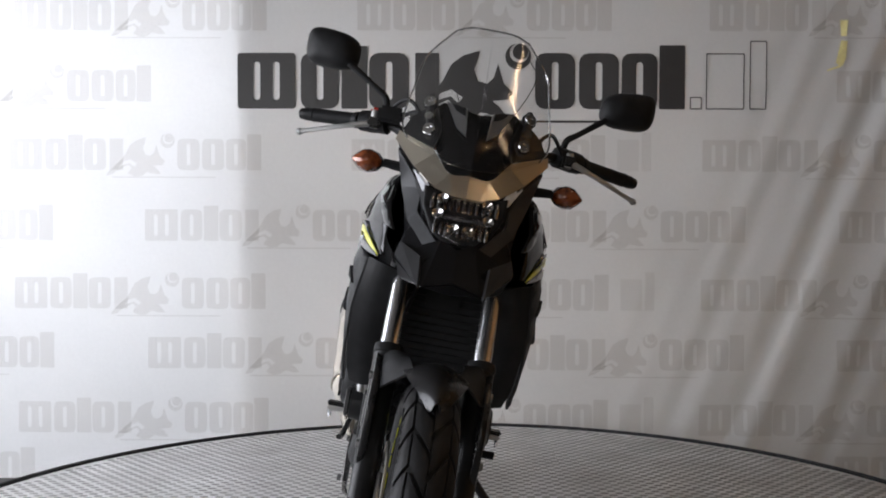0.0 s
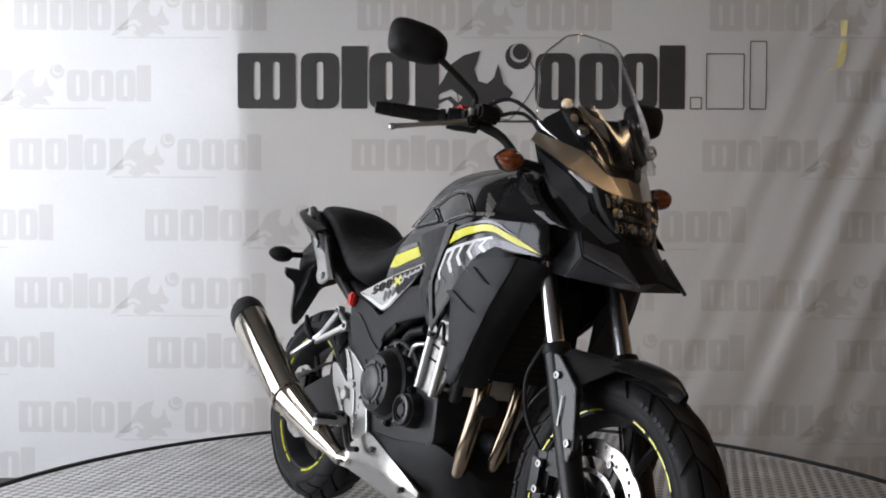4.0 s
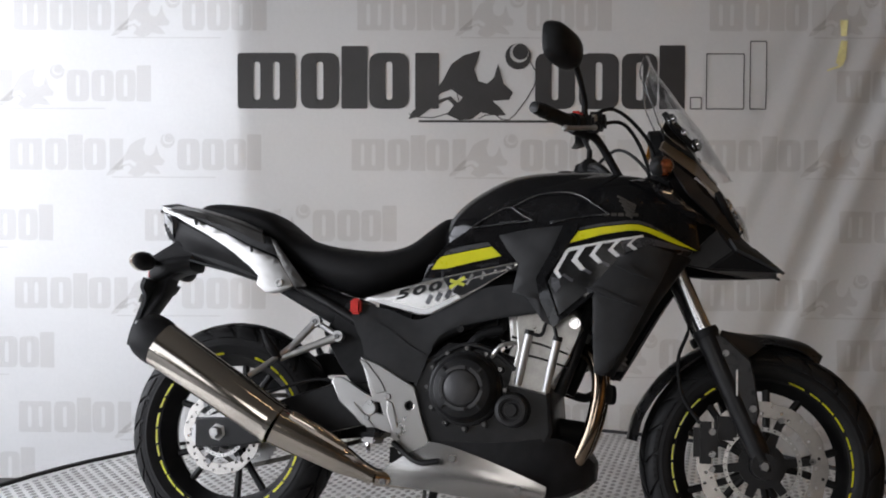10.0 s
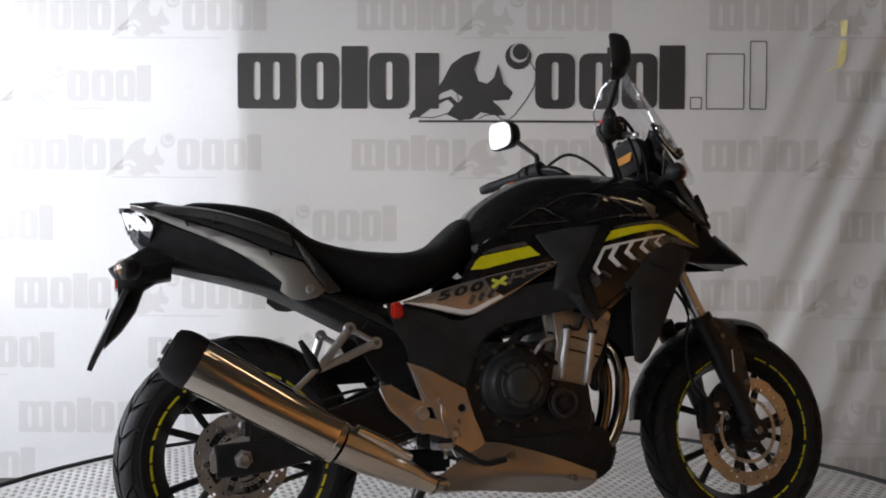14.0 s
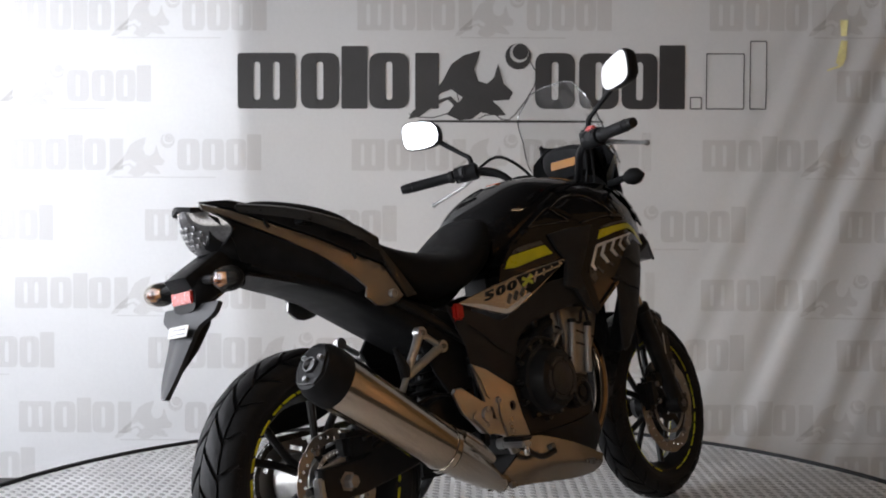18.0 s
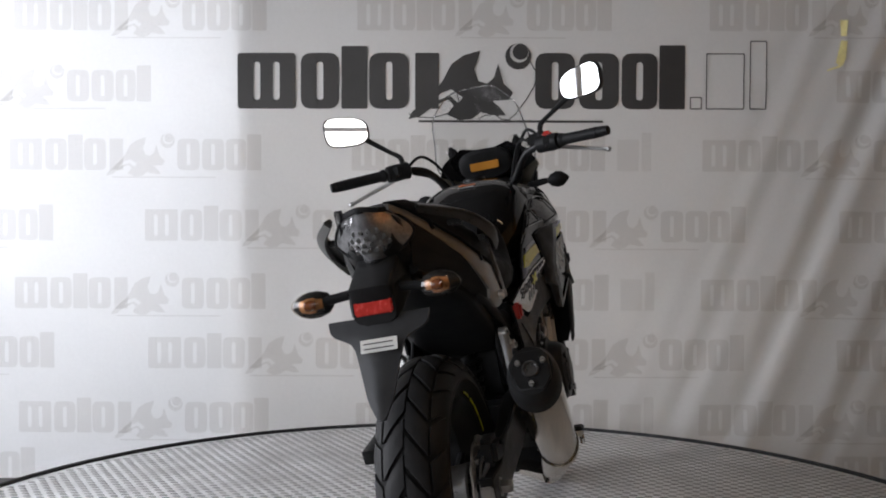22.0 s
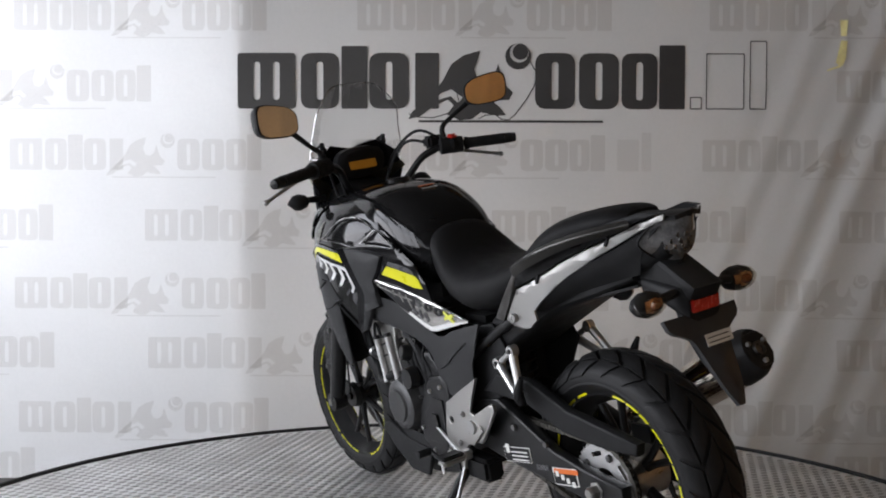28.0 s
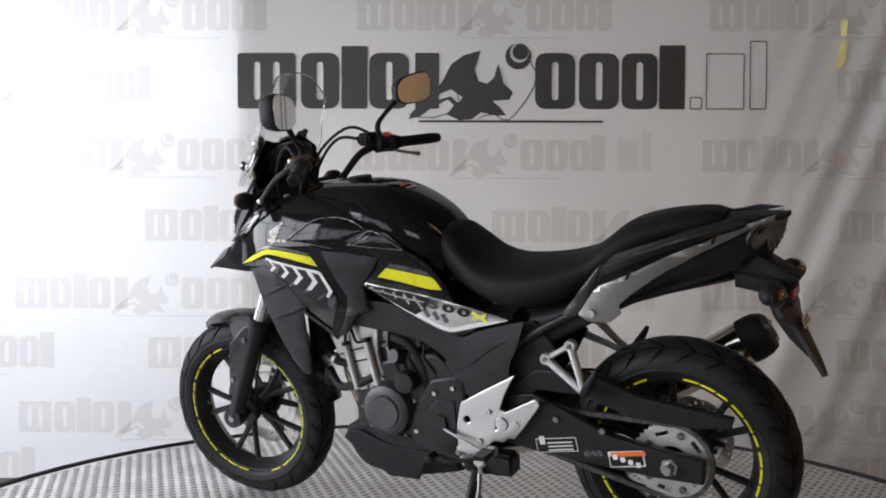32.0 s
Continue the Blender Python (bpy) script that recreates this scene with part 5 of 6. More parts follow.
# dashboard
dash = part("dashboard", loft([super_ring(x, w, zt, zb, 28, 0.75, 0.0, -0.010) for x, w, zt, zb in ((1.165, 0.075, 1.165, 1.085), (1.172, 0.088, 1.178, 1.078), (1.20, 0.09, 1.180, 1.075), (1.235, 0.06, 1.165, 1.08))]), M_BLACK, motorcycle, "black instrument housing")
part("display", cut_plate([rounded(-0.048, -0.019, 0.048, 0.019, 0.006, 3)], 0.003, 0.001, Matrix.Translation((1.1625, 0.0, 1.126)) @ Matrix(((0, 0.22, -0.975, 0), (-1, 0, 0, 0), (0, 0.975, 0.22, 0), (0, 0, 0, 1)))), M_LCD, dash, "amber-lit display")
part("nose_core", loft([super_ring(x, w, zt, zb, 20, 0.7) for x, w, zt, zb in ((1.12, 0.10, 1.03, 0.86), (1.22, 0.125, 1.08, 0.84), (1.31, 0.095, 1.01, 0.83), (1.352, 0.06, 0.96, 0.85))]), M_BLACK, motorcycle)

# -- seat and tail --
seat_rows = [(-0.138, 0.050, 0.966, 0.935), (-0.10, 0.078, 0.975, 0.918), (-0.03, 0.098, 0.972, 0.900), (0.05, 0.115, 0.960, 0.870), (0.11, 0.124, 0.940, 0.835), (0.155, 0.128, 0.908, 0.805), (0.21, 0.132, 0.872, 0.770), (0.30, 0.150, 0.848, 0.722), (0.40, 0.158, 0.838, 0.702), (0.47, 0.154, 0.840, 0.715), (0.53, 0.142, 0.862, 0.738), (0.58, 0.128, 0.905, 0.760), (0.615, 0.114, 0.932, 0.785), (0.645, 0.098, 0.935, 0.82)]
seat = part("seat", loft([super_ring(*r, n=36, e=0.80) for r in curve_points(np.array(seat_rows), 44)]), M_SEAT, motorcycle, "black textured vinyl dual seat")
part("tail_core", loft([super_ring(x, w, zt, zb, 24, 0.7) for x, w, zt, zb in ((-0.240, 0.048, 0.952, 0.865), (-0.19, 0.072, 0.950, 0.835), (-0.08, 0.098, 0.925, 0.815), (0.05, 0.125, 0.87, 0.780), (0.15, 0.140, 0.80, 0.735), (0.24, 0.130, 0.75, 0.708))]), M_BLACK, motorcycle, "black tail body")
for s in (-1, 1):
    silver = [(-0.262, 0.962), (-0.20, 0.945), (-0.12, 0.912), (-0.02, 0.874), (0.08, 0.828), (0.162, 0.797), (0.188, 0.760), (0.215, 0.722), (0.19, 0.706), (0.16, 0.700), (0.130, 0.704), (0.102, 0.726), (0.107, 0.748), (0.077, 0.775), (0.006, 0.824), (-0.083, 0.872), (-0.21, 0.932), (-0.258, 0.950)]
    tp = part("tail_panel", skin(silver, s, 0.0, 0.006, 0.004, tail_flank), M_TAILSILVER, motorcycle, "silver tail side panel", 50)
    bolt(tp, (0.176, 0.168 * s, 0.728), (0, s, 0), 0.0115, 0.006, M_ALU)
    part("panel_cap", skin([(0.165, 0.802), (0.152, 0.842), (0.137, 0.857), (0.098, 0.870), (0.02, 0.900), (-0.048, 0.930), (-0.20, 0.968), (-0.262, 0.966), (-0.20, 0.950), (-0.12, 0.917), (-0.02, 0.879), (0.08, 0.833)], s, 0.003, 0.014, 0.004, tail_flank), M_BLACK, tp, "black upper strip", 50)
    part("panel_trim", skin([(0.137, 0.857), (0.152, 0.848), (0.205, 0.785), (0.256, 0.722), (0.222, 0.716), (0.190, 0.762), (0.166, 0.800)], s, 0.005, 0.010, 0.004, tail_flank), M_RAIL, tp, "satin grey trim strip", 50)
    for x, z in ((-0.125, 0.912), (0.078, 0.828)):
        part("panel_clip", skin(stroke([(x - 0.004, z + 0.010), (x + 0.004, z - 0.012)], 0.006), s, 0.004, 0.006, 0.0, tail_flank), M_BLACK, tp)
    lower = Surf([
        [(-0.246, 0.058, 0.938), (-0.11, 0.106, 0.879), (0.02, 0.139, 0.818), (0.118, 0.155, 0.748)],
        [(-0.205, 0.072, 0.892), (-0.11, 0.100, 0.850), (0.01, 0.124, 0.800), (0.115, 0.138, 0.745)],
        [(-0.175, 0.062, 0.830), (-0.105, 0.078, 0.814), (0.0, 0.098, 0.785), (0.11, 0.115, 0.740)]], s)
    part("tail_lower", lower.shell(16, 10, 0.004), M_BLACK, motorcycle, "black lower tail panel")
    # grab rail, standing off beside the pillion seat
    rail = Surf([
        [(0.110, 0.150, 0.880), (0.03, 0.168, 0.908), (-0.08, 0.150, 0.938), (-0.19, 0.095, 0.958)],
        [(0.125, 0.192, 0.862), (0.04, 0.202, 0.892), (-0.075, 0.174, 0.926), (-0.205, 0.105, 0.950)],
        [(0.130, 0.184, 0.834), (0.045, 0.186, 0.868), (-0.07, 0.160, 0.908), (-0.195, 0.096, 0.937)]], s)
    gr = part("grab_rail", rail.shell(18, 10, 0.010), M_RAIL, motorcycle, "satin dark grey grab rail")
    for x, y, z in ((0.09, 0.172, 0.868), (-0.05, 0.156, 0.910)):
        part("rail_mount", box(x - 0.012, x + 0.012, min(0.10 * s, y * s), max(0.10 * s, y * s), z - 0.008, z + 0.008, 0.003), M_SATIN, gr)
    # sub-frame tube
    part("subframe_tube", tube([(0.17, 0.105 * s, 0.745), (0.32, 0.118 * s, 0.672), (0.47, 0.128 * s, 0.585)], 0.013, 12, 8), M_SATIN, motorcycle)
    # rear indicators
    st = part("indicator_stem", tube([(-0.268, 0.055 * s, 0.795), (-0.272, 0.11 * s, 0.79)], 0.010, 10), M_BLACK, motorcycle)
    prof = [(0.009, -0.040), (0.021, -0.030), (0.0275, -0.010), (0.0275, 0.010), (0.021, 0.028), (0.011, 0.040), (0.002, 0.045)]
    ri = part("rear_indicator", turned(prof, (-0.262, 0.134 * s, 0.787), (-0.10, s, 0), 18), M_BLACK, st, "indicator with a clear lens")
    gl = part("lens", turned([(0.0265 * r / 0.027, z) for r, z in prof[1:]], (-0.271, 0.134 * s, 0.787), (-0.10, s, 0), 20), M_INDLENS, ri, "clear ribbed lens")
    gl.visible_shadow = False
    part("bulb", turned([(0.80 * r, 0.8 * z) for r, z in prof[1:]], (-0.2695, 0.134 * s, 0.787), (-0.10, s, 0), 14), M_INDCUP, ri, "silvered reflector with an amber tinge")
    part("bulb", turned([(0.002, -0.013), (0.009, -0.010), (0.0115, 0.0), (0.009, 0.010), (0.002, 0.013)], (-0.2885, 0.134 * s, 0.787), (-0.10, s, 0), 12), M_ORANGE, ri, "amber bulb")
tl = Surf([[(-0.242, -0.048, 0.950), (-0.284, 0.0, 0.953), (-0.242, 0.048, 0.950)], [(-0.208, -0.082, 0.916), (-0.274, 0.0, 0.913), (-0.208, 0.082, 0.916)], [(-0.208, -0.076, 0.888), (-0.258, 0.0, 0.880), (-0.208, 0.076, 0.888)], [(-0.215, -0.036, 0.860), (-0.240, 0.0, 0.853), (-0.215, 0.036, 0.860)]])
tlo = part("tail_light", tl.shell(14, 10, 0.012), M_SMOKE, motorcycle, "clear-lensed tail light")
for v, n in ((0.34, 4), (0.47, 5), (0.60, 6), (0.73, 5)):
    for k in range(n):
        u = 0.5 + (k - (n - 1) / 2) * 0.098
        q = tl.at(np.array([u]), np.array([v]), 0.0)[0]
        bolt(tlo, (q[0], q[1], q[2]), (-1, 0, -0.25), 0.0058, 0.0012, M_BOLT, "light_cell")
part("light_rim", tube([tuple(tl.at(np.array([u]), np.array([v]), 0.001)[0]) for u, v in ((0.5, 0), (0, 0.0), (0, 0.4), (0, 0.75), (0.1, 1), (0.5, 1), (0.9, 1), (1, 0.75), (1, 0.4), (1, 0), (0.5, 0))], 0.003, 6, 60), M_BLACK, tlo)
cap = Surf([[(-0.140, -0.070, 0.946), (-0.140, 0, 0.960), (-0.140, 0.070, 0.946)], [(-0.215, -0.052, 0.956), (-0.22, 0, 0.962), (-0.215, 0.052, 0.956)], [(-0.276, -0.038, 0.957), (-0.289, 0, 0.964), (-0.276, 0.038, 0.957)]])
part("tail_cap", cap.shell(12, 6, 0.010), M_BLACK, motorcycle)

# plate holder
hold = part("plate_holder", loft([super_ring(x, w, zt, zb, 20, 0.5) for x, w, zt, zb in ((-0.16, 0.05, 0.825, 0.775), (-0.22, 0.058, 0.815, 0.765), (-0.275, 0.055, 0.808, 0.735), (-0.292, 0.045, 0.795, 0.73))]), M_BLACK, motorcycle, "black plate holder and mudguard")
part("holder_body", side_plate([(-0.17, 0.820), (-0.25, 0.798), (-0.278, 0.790), (-0.282, 0.735), (-0.285, 0.70), (-0.304, 0.650), (-0.310, 0.630), (-0.290, 0.650), (-0.255, 0.700), (-0.235, 0.755), (-0.175, 0.792)], 0.0, 0.060, 0.008), M_BLACK, hold)
part("holder_arm", side_plate([(-0.10, 0.845), (-0.10, 0.815), (-0.20, 0.812), (-0.245, 0.790), (-0.285, 0.780), (-0.298, 0.800), (-0.255, 0.826), (-0.215, 0.850), (-0.16, 0.856)], 0.0, 0.09, 0.012), M_BLACK, hold)
plate_surf = Surf([[(-0.275, -0.106, 0.745), (-0.283, 0, 0.745), (-0.275, 0.106, 0.745)], [(-0.288, -0.098, 0.718), (-0.296, 0, 0.718), (-0.288, 0.098, 0.718)], [(-0.300, -0.056, 0.695), (-0.308, 0, 0.695), (-0.300, 0.056, 0.695)], [(-0.318, -0.042, 0.655), (-0.326, 0, 0.655), (-0.318, 0.042, 0.655)], [(-0.350, -0.026, 0.590), (-0.356, 0, 0.588), (-0.350, 0.026, 0.590)], [(-0.367, -0.008, 0.552), (-0.368, 0, 0.551), (-0.367, 0.008, 0.552)]])
# black tongue; the light grazing it is put in as a greyer colour
part("mudguard_tongue", plate_surf.shell(12, 14, 0.012), M_COWLGREY, hold)
part("rear_reflector", box(-0.299, -0.291, -0.040, 0.040, 0.749, 0.778, 0.003), M_RED, hold, "red reflector")
stk = part("sticker", cut_plate([rounded(-0.038, -0.013, 0.038, 0.013, 0.002, 2)], 0.001, 0, Matrix.Translation((-0.318, -0.005, 0.690)) @ Matrix(((0, 0.3, -0.954, 0), (-1, 0, 0, 0), (0, 0.954, 0.3, 0), (0, 0, 0, 1)))), M_STICKER, hold, "white paper sticker")
for k in (-1, 1):
    part("text_bar", cut_plate([rounded(-0.032, -0.0015 + 0.005 * k, 0.030, 0.0010 + 0.005 * k, 0.0008, 2)], 0.0006, 0, Matrix.Translation((-0.3192, -0.005, 0.690)) @ Matrix(((0, 0.3, -0.954, 0), (-1, 0, 0, 0), (0, 0.954, 0.3, 0), (0, 0, 0, 1)))), M_GREYG, stk)

# -- engine --
crank = [(0.56, 0.33), (0.60, 0.29), (0.90, 0.29), (0.93, 0.36), (0.92, 0.47), (0.88, 0.52), (0.76, 0.56), (0.66, 0.57), (0.60, 0.52), (0.56, 0.43)]
engine = part("engine", side_plate(crank, 0.0, 0.30, 0.012), M_COVER, motorcycle, "black and grey twin-cylinder engine")
part("cylinder_block", side_plate([(0.80, 0.50), (0.925, 0.475), (0.96, 0.565), (0.84, 0.60)], 0.0, 0.25, 0.008), M_ENGINE, engine)
part("cylinder_head", side_plate([(0.83, 0.595), (0.965, 0.56), (1.0, 0.625), (0.985, 0.665), (0.84, 0.70), (0.82, 0.67)], 0.0, 0.27, 0.012), M_ENGINE, engine, "cast grey cylinder head")
for s in (-1, 1):
    for x, z in ((0.847, 0.476), (0.920, 0.461)):
        part("stud_tube", tube([(x, 0.160 * s, z), (x + 0.027, 0.160 * s, z + 0.134)], 0.0105, 12), M_ALU, engine, "polished stud tube")
        part("tube_cap", turned([(0.006, 0.006), (0.012, 0.006), (0.013, -0.006)], (x + 0.0275, 0.160 * s, z + 0.137), (0.2, 0, 1), 12), M_SATIN, engine)
    part("cylinder_cover", side_plate([(0.838, 0.665), (0.862, 0.690), (0.887, 0.698), (0.929, 0.668), (1.0, 0.648), (1.004, 0.624), (0.972, 0.545), (0.918, 0.458), (0.827, 0.478), (0.847, 0.57)], 0.146 * s, 0.014, 0.004), M_ENGINE, engine, "cast grey cylinder side")
    for k in range(2):
        part("cover_seam", tube([(0.868, 0.1535 * s, 0.590 - 0.036 * k), (0.905, 0.1535 * s, 0.582 - 0.036 * k), (0.975, 0.1535 * s, 0.560 - 0.034 * k)], 0.0028, 6, 10), M_BLACK, engine)
    part("lead_bracket", tube([(0.874, 0.166 * s, 0.610), (0.905, 0.166 * s, 0.607), (0.918, 0.166 * s, 0.639), (0.935, 0.166 * s, 0.640), (0.947, 0.166 * s, 0.592)], 0.0045, 8, 28), M_BLACK, engine)
    for x, z in ((0.889, 0.681), (0.990, 0.640)) if s < 0 else ():
        part("cover_plug", turned([(0.004, 0.010), (0.009, 0.010), (0.011, 0.006), (0.0145, 0.006), (0.016, 0.0)], (x, 0.152 * s, z), (0, s, 0), 16), M_CHROME, engine, "bright round plug")
    part("head_rib", tube([(0.865, 0.139 * s, 0.57), (0.925, 0.139 * s, 0.555)], 0.006, 8), M_ENGINE, engine)
    for x, z in ((0.855, 0.672), (0.965, 0.640)):
        bolt(engine, (x, 0.137 * s, z), (0, s, 0), 0.012, 0.006, M_ALU)
clutch = part("clutch_cover", turned([(0.02, 0.075), (0.045, 0.076), (0.049, 0.072), (0.054, 0.072), (0.074, 0.066), (0.084, 0.05), (0.088, 0.03), (0.096, 0.024), (0.098, 0.0)], (0.712, -0.150, 0.462), (0, -1, 0), 40), M_COVER, engine, "round black clutch cover")
for k in range(12):
    a = 2 * math.pi * k / 12
    bolt(engine, (0.712 + 0.104 * math.cos(a), -0.160, 0.462 + 0.104 * math.sin(a)), (0, -1, 0), 0.0055, 0.010)
    part("cover_boss", turned([(0.010, 0.0), (0.009, 0.018)], (0.712 + 0.104 * math.cos(a), -0.146, 0.462 + 0.104 * math.sin(a)), (0, -1, 0), 10), M_COVER, engine)
part("cover_disc", turned([(0.002, 0.0785), (0.040, 0.0785), (0.043, 0.0765), (0.043, 0.070)], (0.712, -0.150, 0.462), (0, -1, 0), 32), M_COVER_GREY, clutch, "flat grey inner disc")
for k in range(5):
    a0 = 2 * math.pi * (k + 0.12) / 5
    ring = [(0.712 + r * math.cos(a0 + 1.0 * q / 6), 0.462 + r * math.sin(a0 + 1.0 * q / 6)) for r, q in [(0.049, q) for q in range(7)] + [(0.057, q) for q in range(6, -1, -1)]]
    part("cover_segment", cut_plate([ring], 0.006, 0.001, side_plane(-0.2225)), M_COVER_GREY, clutch, "raised grey ring segment")
for k in range(4):
    a = 2 * math.pi * (k + 0.5) / 4
    part("cover_rib", box(-0.012, 0.012, -0.003, 0.003, -0.003, 0.003, 0.001), M_COVER, clutch).matrix_basis = Matrix.Translation((0.712 + 0.062 * math.cos(a), -0.222, 0.462 + 0.062 * math.sin(a))) @ Matrix.Rotation(-a, 4, "Y")
part("cap_ring", turned([(0.030, 0.047), (0.031, 0.050), (0.039, 0.048), (0.040, 0.040), (0.030, 0.040), (0.030, 0.047)], (0.837, -0.148, 0.412), (0, -1, 0), 32), M_COVER_GREY, engine, "grey ring on the crank cap")
part("crank_cap", turned([(0.006, 0.046), (0.016, 0.046), (0.018, 0.038), (0.024, 0.038), (0.026, 0.044), (0.034, 0.044), (0.037, 0.036), (0.043, 0.034), (0.046, 0.0)], (0.837, -0.148, 0.412), (0, -1, 0), 32), M_COVER, engine, "ringed crank end cap")
part("alternator_cover", turned([(0.02, 0.055), (0.046, 0.056), (0.050, 0.050), (0.062, 0.050), (0.074, 0.042), (0.082, 0.02), (0.086, 0.0)], (0.818, 0.138, 0.408), (0, 1, 0), 40), M_COVER_GREY, engine, "round dark grey alternator cover")
for k in range(9):
    a = 2 * math.pi * k / 9
    bolt(engine, (0.818 + 0.092 * math.cos(a), 0.152, 0.408 + 0.092 * math.sin(a)), (0, 1, 0), 0.0055, 0.008)
spc = part("sprocket_cover", side_plate([(0.575, 0.28), (0.66, 0.265), (0.74, 0.31), (0.745, 0.38), (0.70, 0.45), (0.665, 0.50), (0.60, 0.515), (0.575, 0.50)], 0.146, 0.03, 0.010), M_COVER, engine)
for x, z in ((0.60, 0.30), (0.68, 0.29), (0.73, 0.35), (0.66, 0.47), (0.60, 0.49)):
    bolt(spc, (x, 0.163, z), (0, 1, 0), 0.007, 0.005, M_ALU)
part("cover_panel", side_plate([(0.60, 0.32), (0.69, 0.32), (0.70, 0.40), (0.65, 0.45), (0.60, 0.45)], 0.163, 0.006, 0.002), M_COVER, spc)
for k in range(5):
    part("wire", tube([(0.70 + 0.02 * k, 0.13, 0.60), (0.69 + 0.025 * k, 0.152, 0.565), (0.66 + 0.03 * k, 0.150, 0.525), (0.66 + 0.022 * k, 0.145, 0.49)], 0.004, 6, 14), M_BLACK, engine)
part("thermostat", turned([(0.01, 0.03), (0.020, 0.03), (0.024, 0.02), (0.024, -0.02)], (0.775, 0.145, 0.565), (0.2, 1, 0.3), 16), M_SATIN, engine)
part("hose_clip", turned([(0.0145, -0.005), (0.0165, -0.005), (0.0165, 0.005), (0.0145, 0.005)], (0.998, 0.150, 0.545), (0.9, 0.0, 0.4), 14), M_ALU, engine)
part("water_pipe", tube([(0.86, 0.150, 0.50), (0.93, 0.155, 0.47), (1.0, 0.135, 0.455), (1.05, 0.115, 0.50)], 0.013, 10), M_BLACK, engine)
part("starter", turned([(0.02, -0.06), (0.032, -0.055), (0.032, 0.055), (0.02, 0.06)], (0.72, 0.06, 0.575), (0, 1, 0), 16), M_COVER, engine)
part("throttle_body", box(0.70, 0.80, -0.10, 0.10, 0.60, 0.70, 0.02), M_BLACK, engine)
for y in (-0.09, 0.09):
    part("coolant_hose", tube([(0.80, y * 1.5, 0.62), (0.74, y * 1.6, 0.60), (0.70, y * 1.6, 0.54), (0.69, y * 1.55, 0.46)], 0.013, 10), M_BLACK, engine)
part("coolant_hose", tube([(0.93, 0.145, 0.53), (1.0, 0.15, 0.545), (1.05, 0.13, 0.60), (1.06, 0.11, 0.68)], 0.014, 10), M_BLACK, engine)
part("water_pump", turned([(0.01, 0.03), (0.030, 0.028), (0.034, 0.0)], (0.745, 0.160, 0.50), (0, 1, 0), 20), M_COVER, engine)

for s in (-1, 1):
    # U-shaped bracket and cast webs on the head
    for k in range(3):
        part("head_web", tube([(0.842 + 0.05 * k, 0.138 * s, 0.60 - 0.012 * k), (0.848 + 0.05 * k, 0.138 * s, 0.685 - 0.014 * k)], 0.004, 6), M_ENGINE, engine)
    part("head_seam", tube([(0.825, 0.137 * s, 0.602), (0.968, 0.137 * s, 0.567)], 0.0035, 6), M_BLACK, engine)
    for x, z in ((0.80, 0.520), (0.935, 0.485), (0.86, 0.538), (0.905, 0.525)):
        bolt(engine, (x, 0.132 * s, z), (0, s, 0), 0.007, 0.006, M_ALU)
    part("spark_lead", tube([(0.90, 0.10 * s, 0.70), (0.93, 0.14 * s, 0.69), (0.96, 0.148 * s, 0.655), (0.955, 0.135 * s, 0.62)], 0.005, 6, 14), M_BLACK, engine)
    part("frame_gusset", side_plate([(0.90, 0.655), (0.955, 0.65), (0.975, 0.70), (0.915, 0.71)], 0.150 * s, 0.010, 0.003), M_SATIN, motorcycle)
part("oil_filter", turned([(0.008, 0.05), (0.030, 0.05), (0.034, 0.044), (0.034, -0.02)], (0.955, 0.02, 0.36), (1, 0, -0.1), 24), M_BLACK, engine)
part("oil_pipe", tube([(0.775, -0.155, 0.545), (0.80, -0.160, 0.575), (0.83, -0.150, 0.585)], 0.006, 8, 10), M_ALU, engine)
part("crankcase_rib", tube([(0.62, -0.152, 0.53), (0.70, -0.155, 0.575), (0.78, -0.152, 0.560), (0.84, -0.150, 0.515)], 0.007, 8, 18), M_COVER, engine)
# radiator and header pipes
rd = part("radiator", box(1.075, 1.105, -0.125, 0.125, 0.53, 0.78, 0.006), M_BLACK, motorcycle, "black radiator")
for k in range(14):
    part("radiator_fin", box(1.1055, 1.109, -0.115, 0.115, 0.545 + 0.0165 * k, 0.550 + 0.0165 * k), M_SATIN, rd, smooth=0)
for s in (-1, 1):
    part("header_pipe", tube([(0.965, 0.055 * s - 0.01, 0.585), (1.03, 0.055 * s - 0.03, 0.56), (1.052, 0.055 * s - 0.05, 0.48), (1.03, 0.05 * s - 0.06, 0.36), (0.98, 0.04 * s - 0.05, 0.27), (0.88, 0.03 * s - 0.02, 0.225), (0.70, 0.02 * s, 0.215)], 0.020, 16, 40), M_PIPE, motorcycle, "heat-tinted steel header pipe")
    part("horn" if s > 0 else "coolant_cap", turned([(0.01, -0.012), (0.026, -0.010), (0.028, 0.0), (0.026, 0.012), (0.01, 0.014)], (1.065, 0.09 * s, 0.465), (0.9, 0.3 * s, 0), 18), M_BLACK, motorcycle)

# muffler
e0, e1, e2 = Vector((-0.118, -0.262, 0.547)), Vector((0.222, -0.232, 0.345)), Vector((0.475, -0.160, 0.222))
d01 = (e0 - e1).normalized()
def muffler_ring(c, ax, r, n=32):
    a = Vector((0, 1, 0))
    a = (a - ax * a.dot(ax)).normalized()
    b = ax.cross(a)
    return [c + a * (r * 0.92 * math.cos(2 * math.pi * k / n)) + b * (r * 1.08 * math.sin(2 * math.pi * k / n)) for k in range(n)]
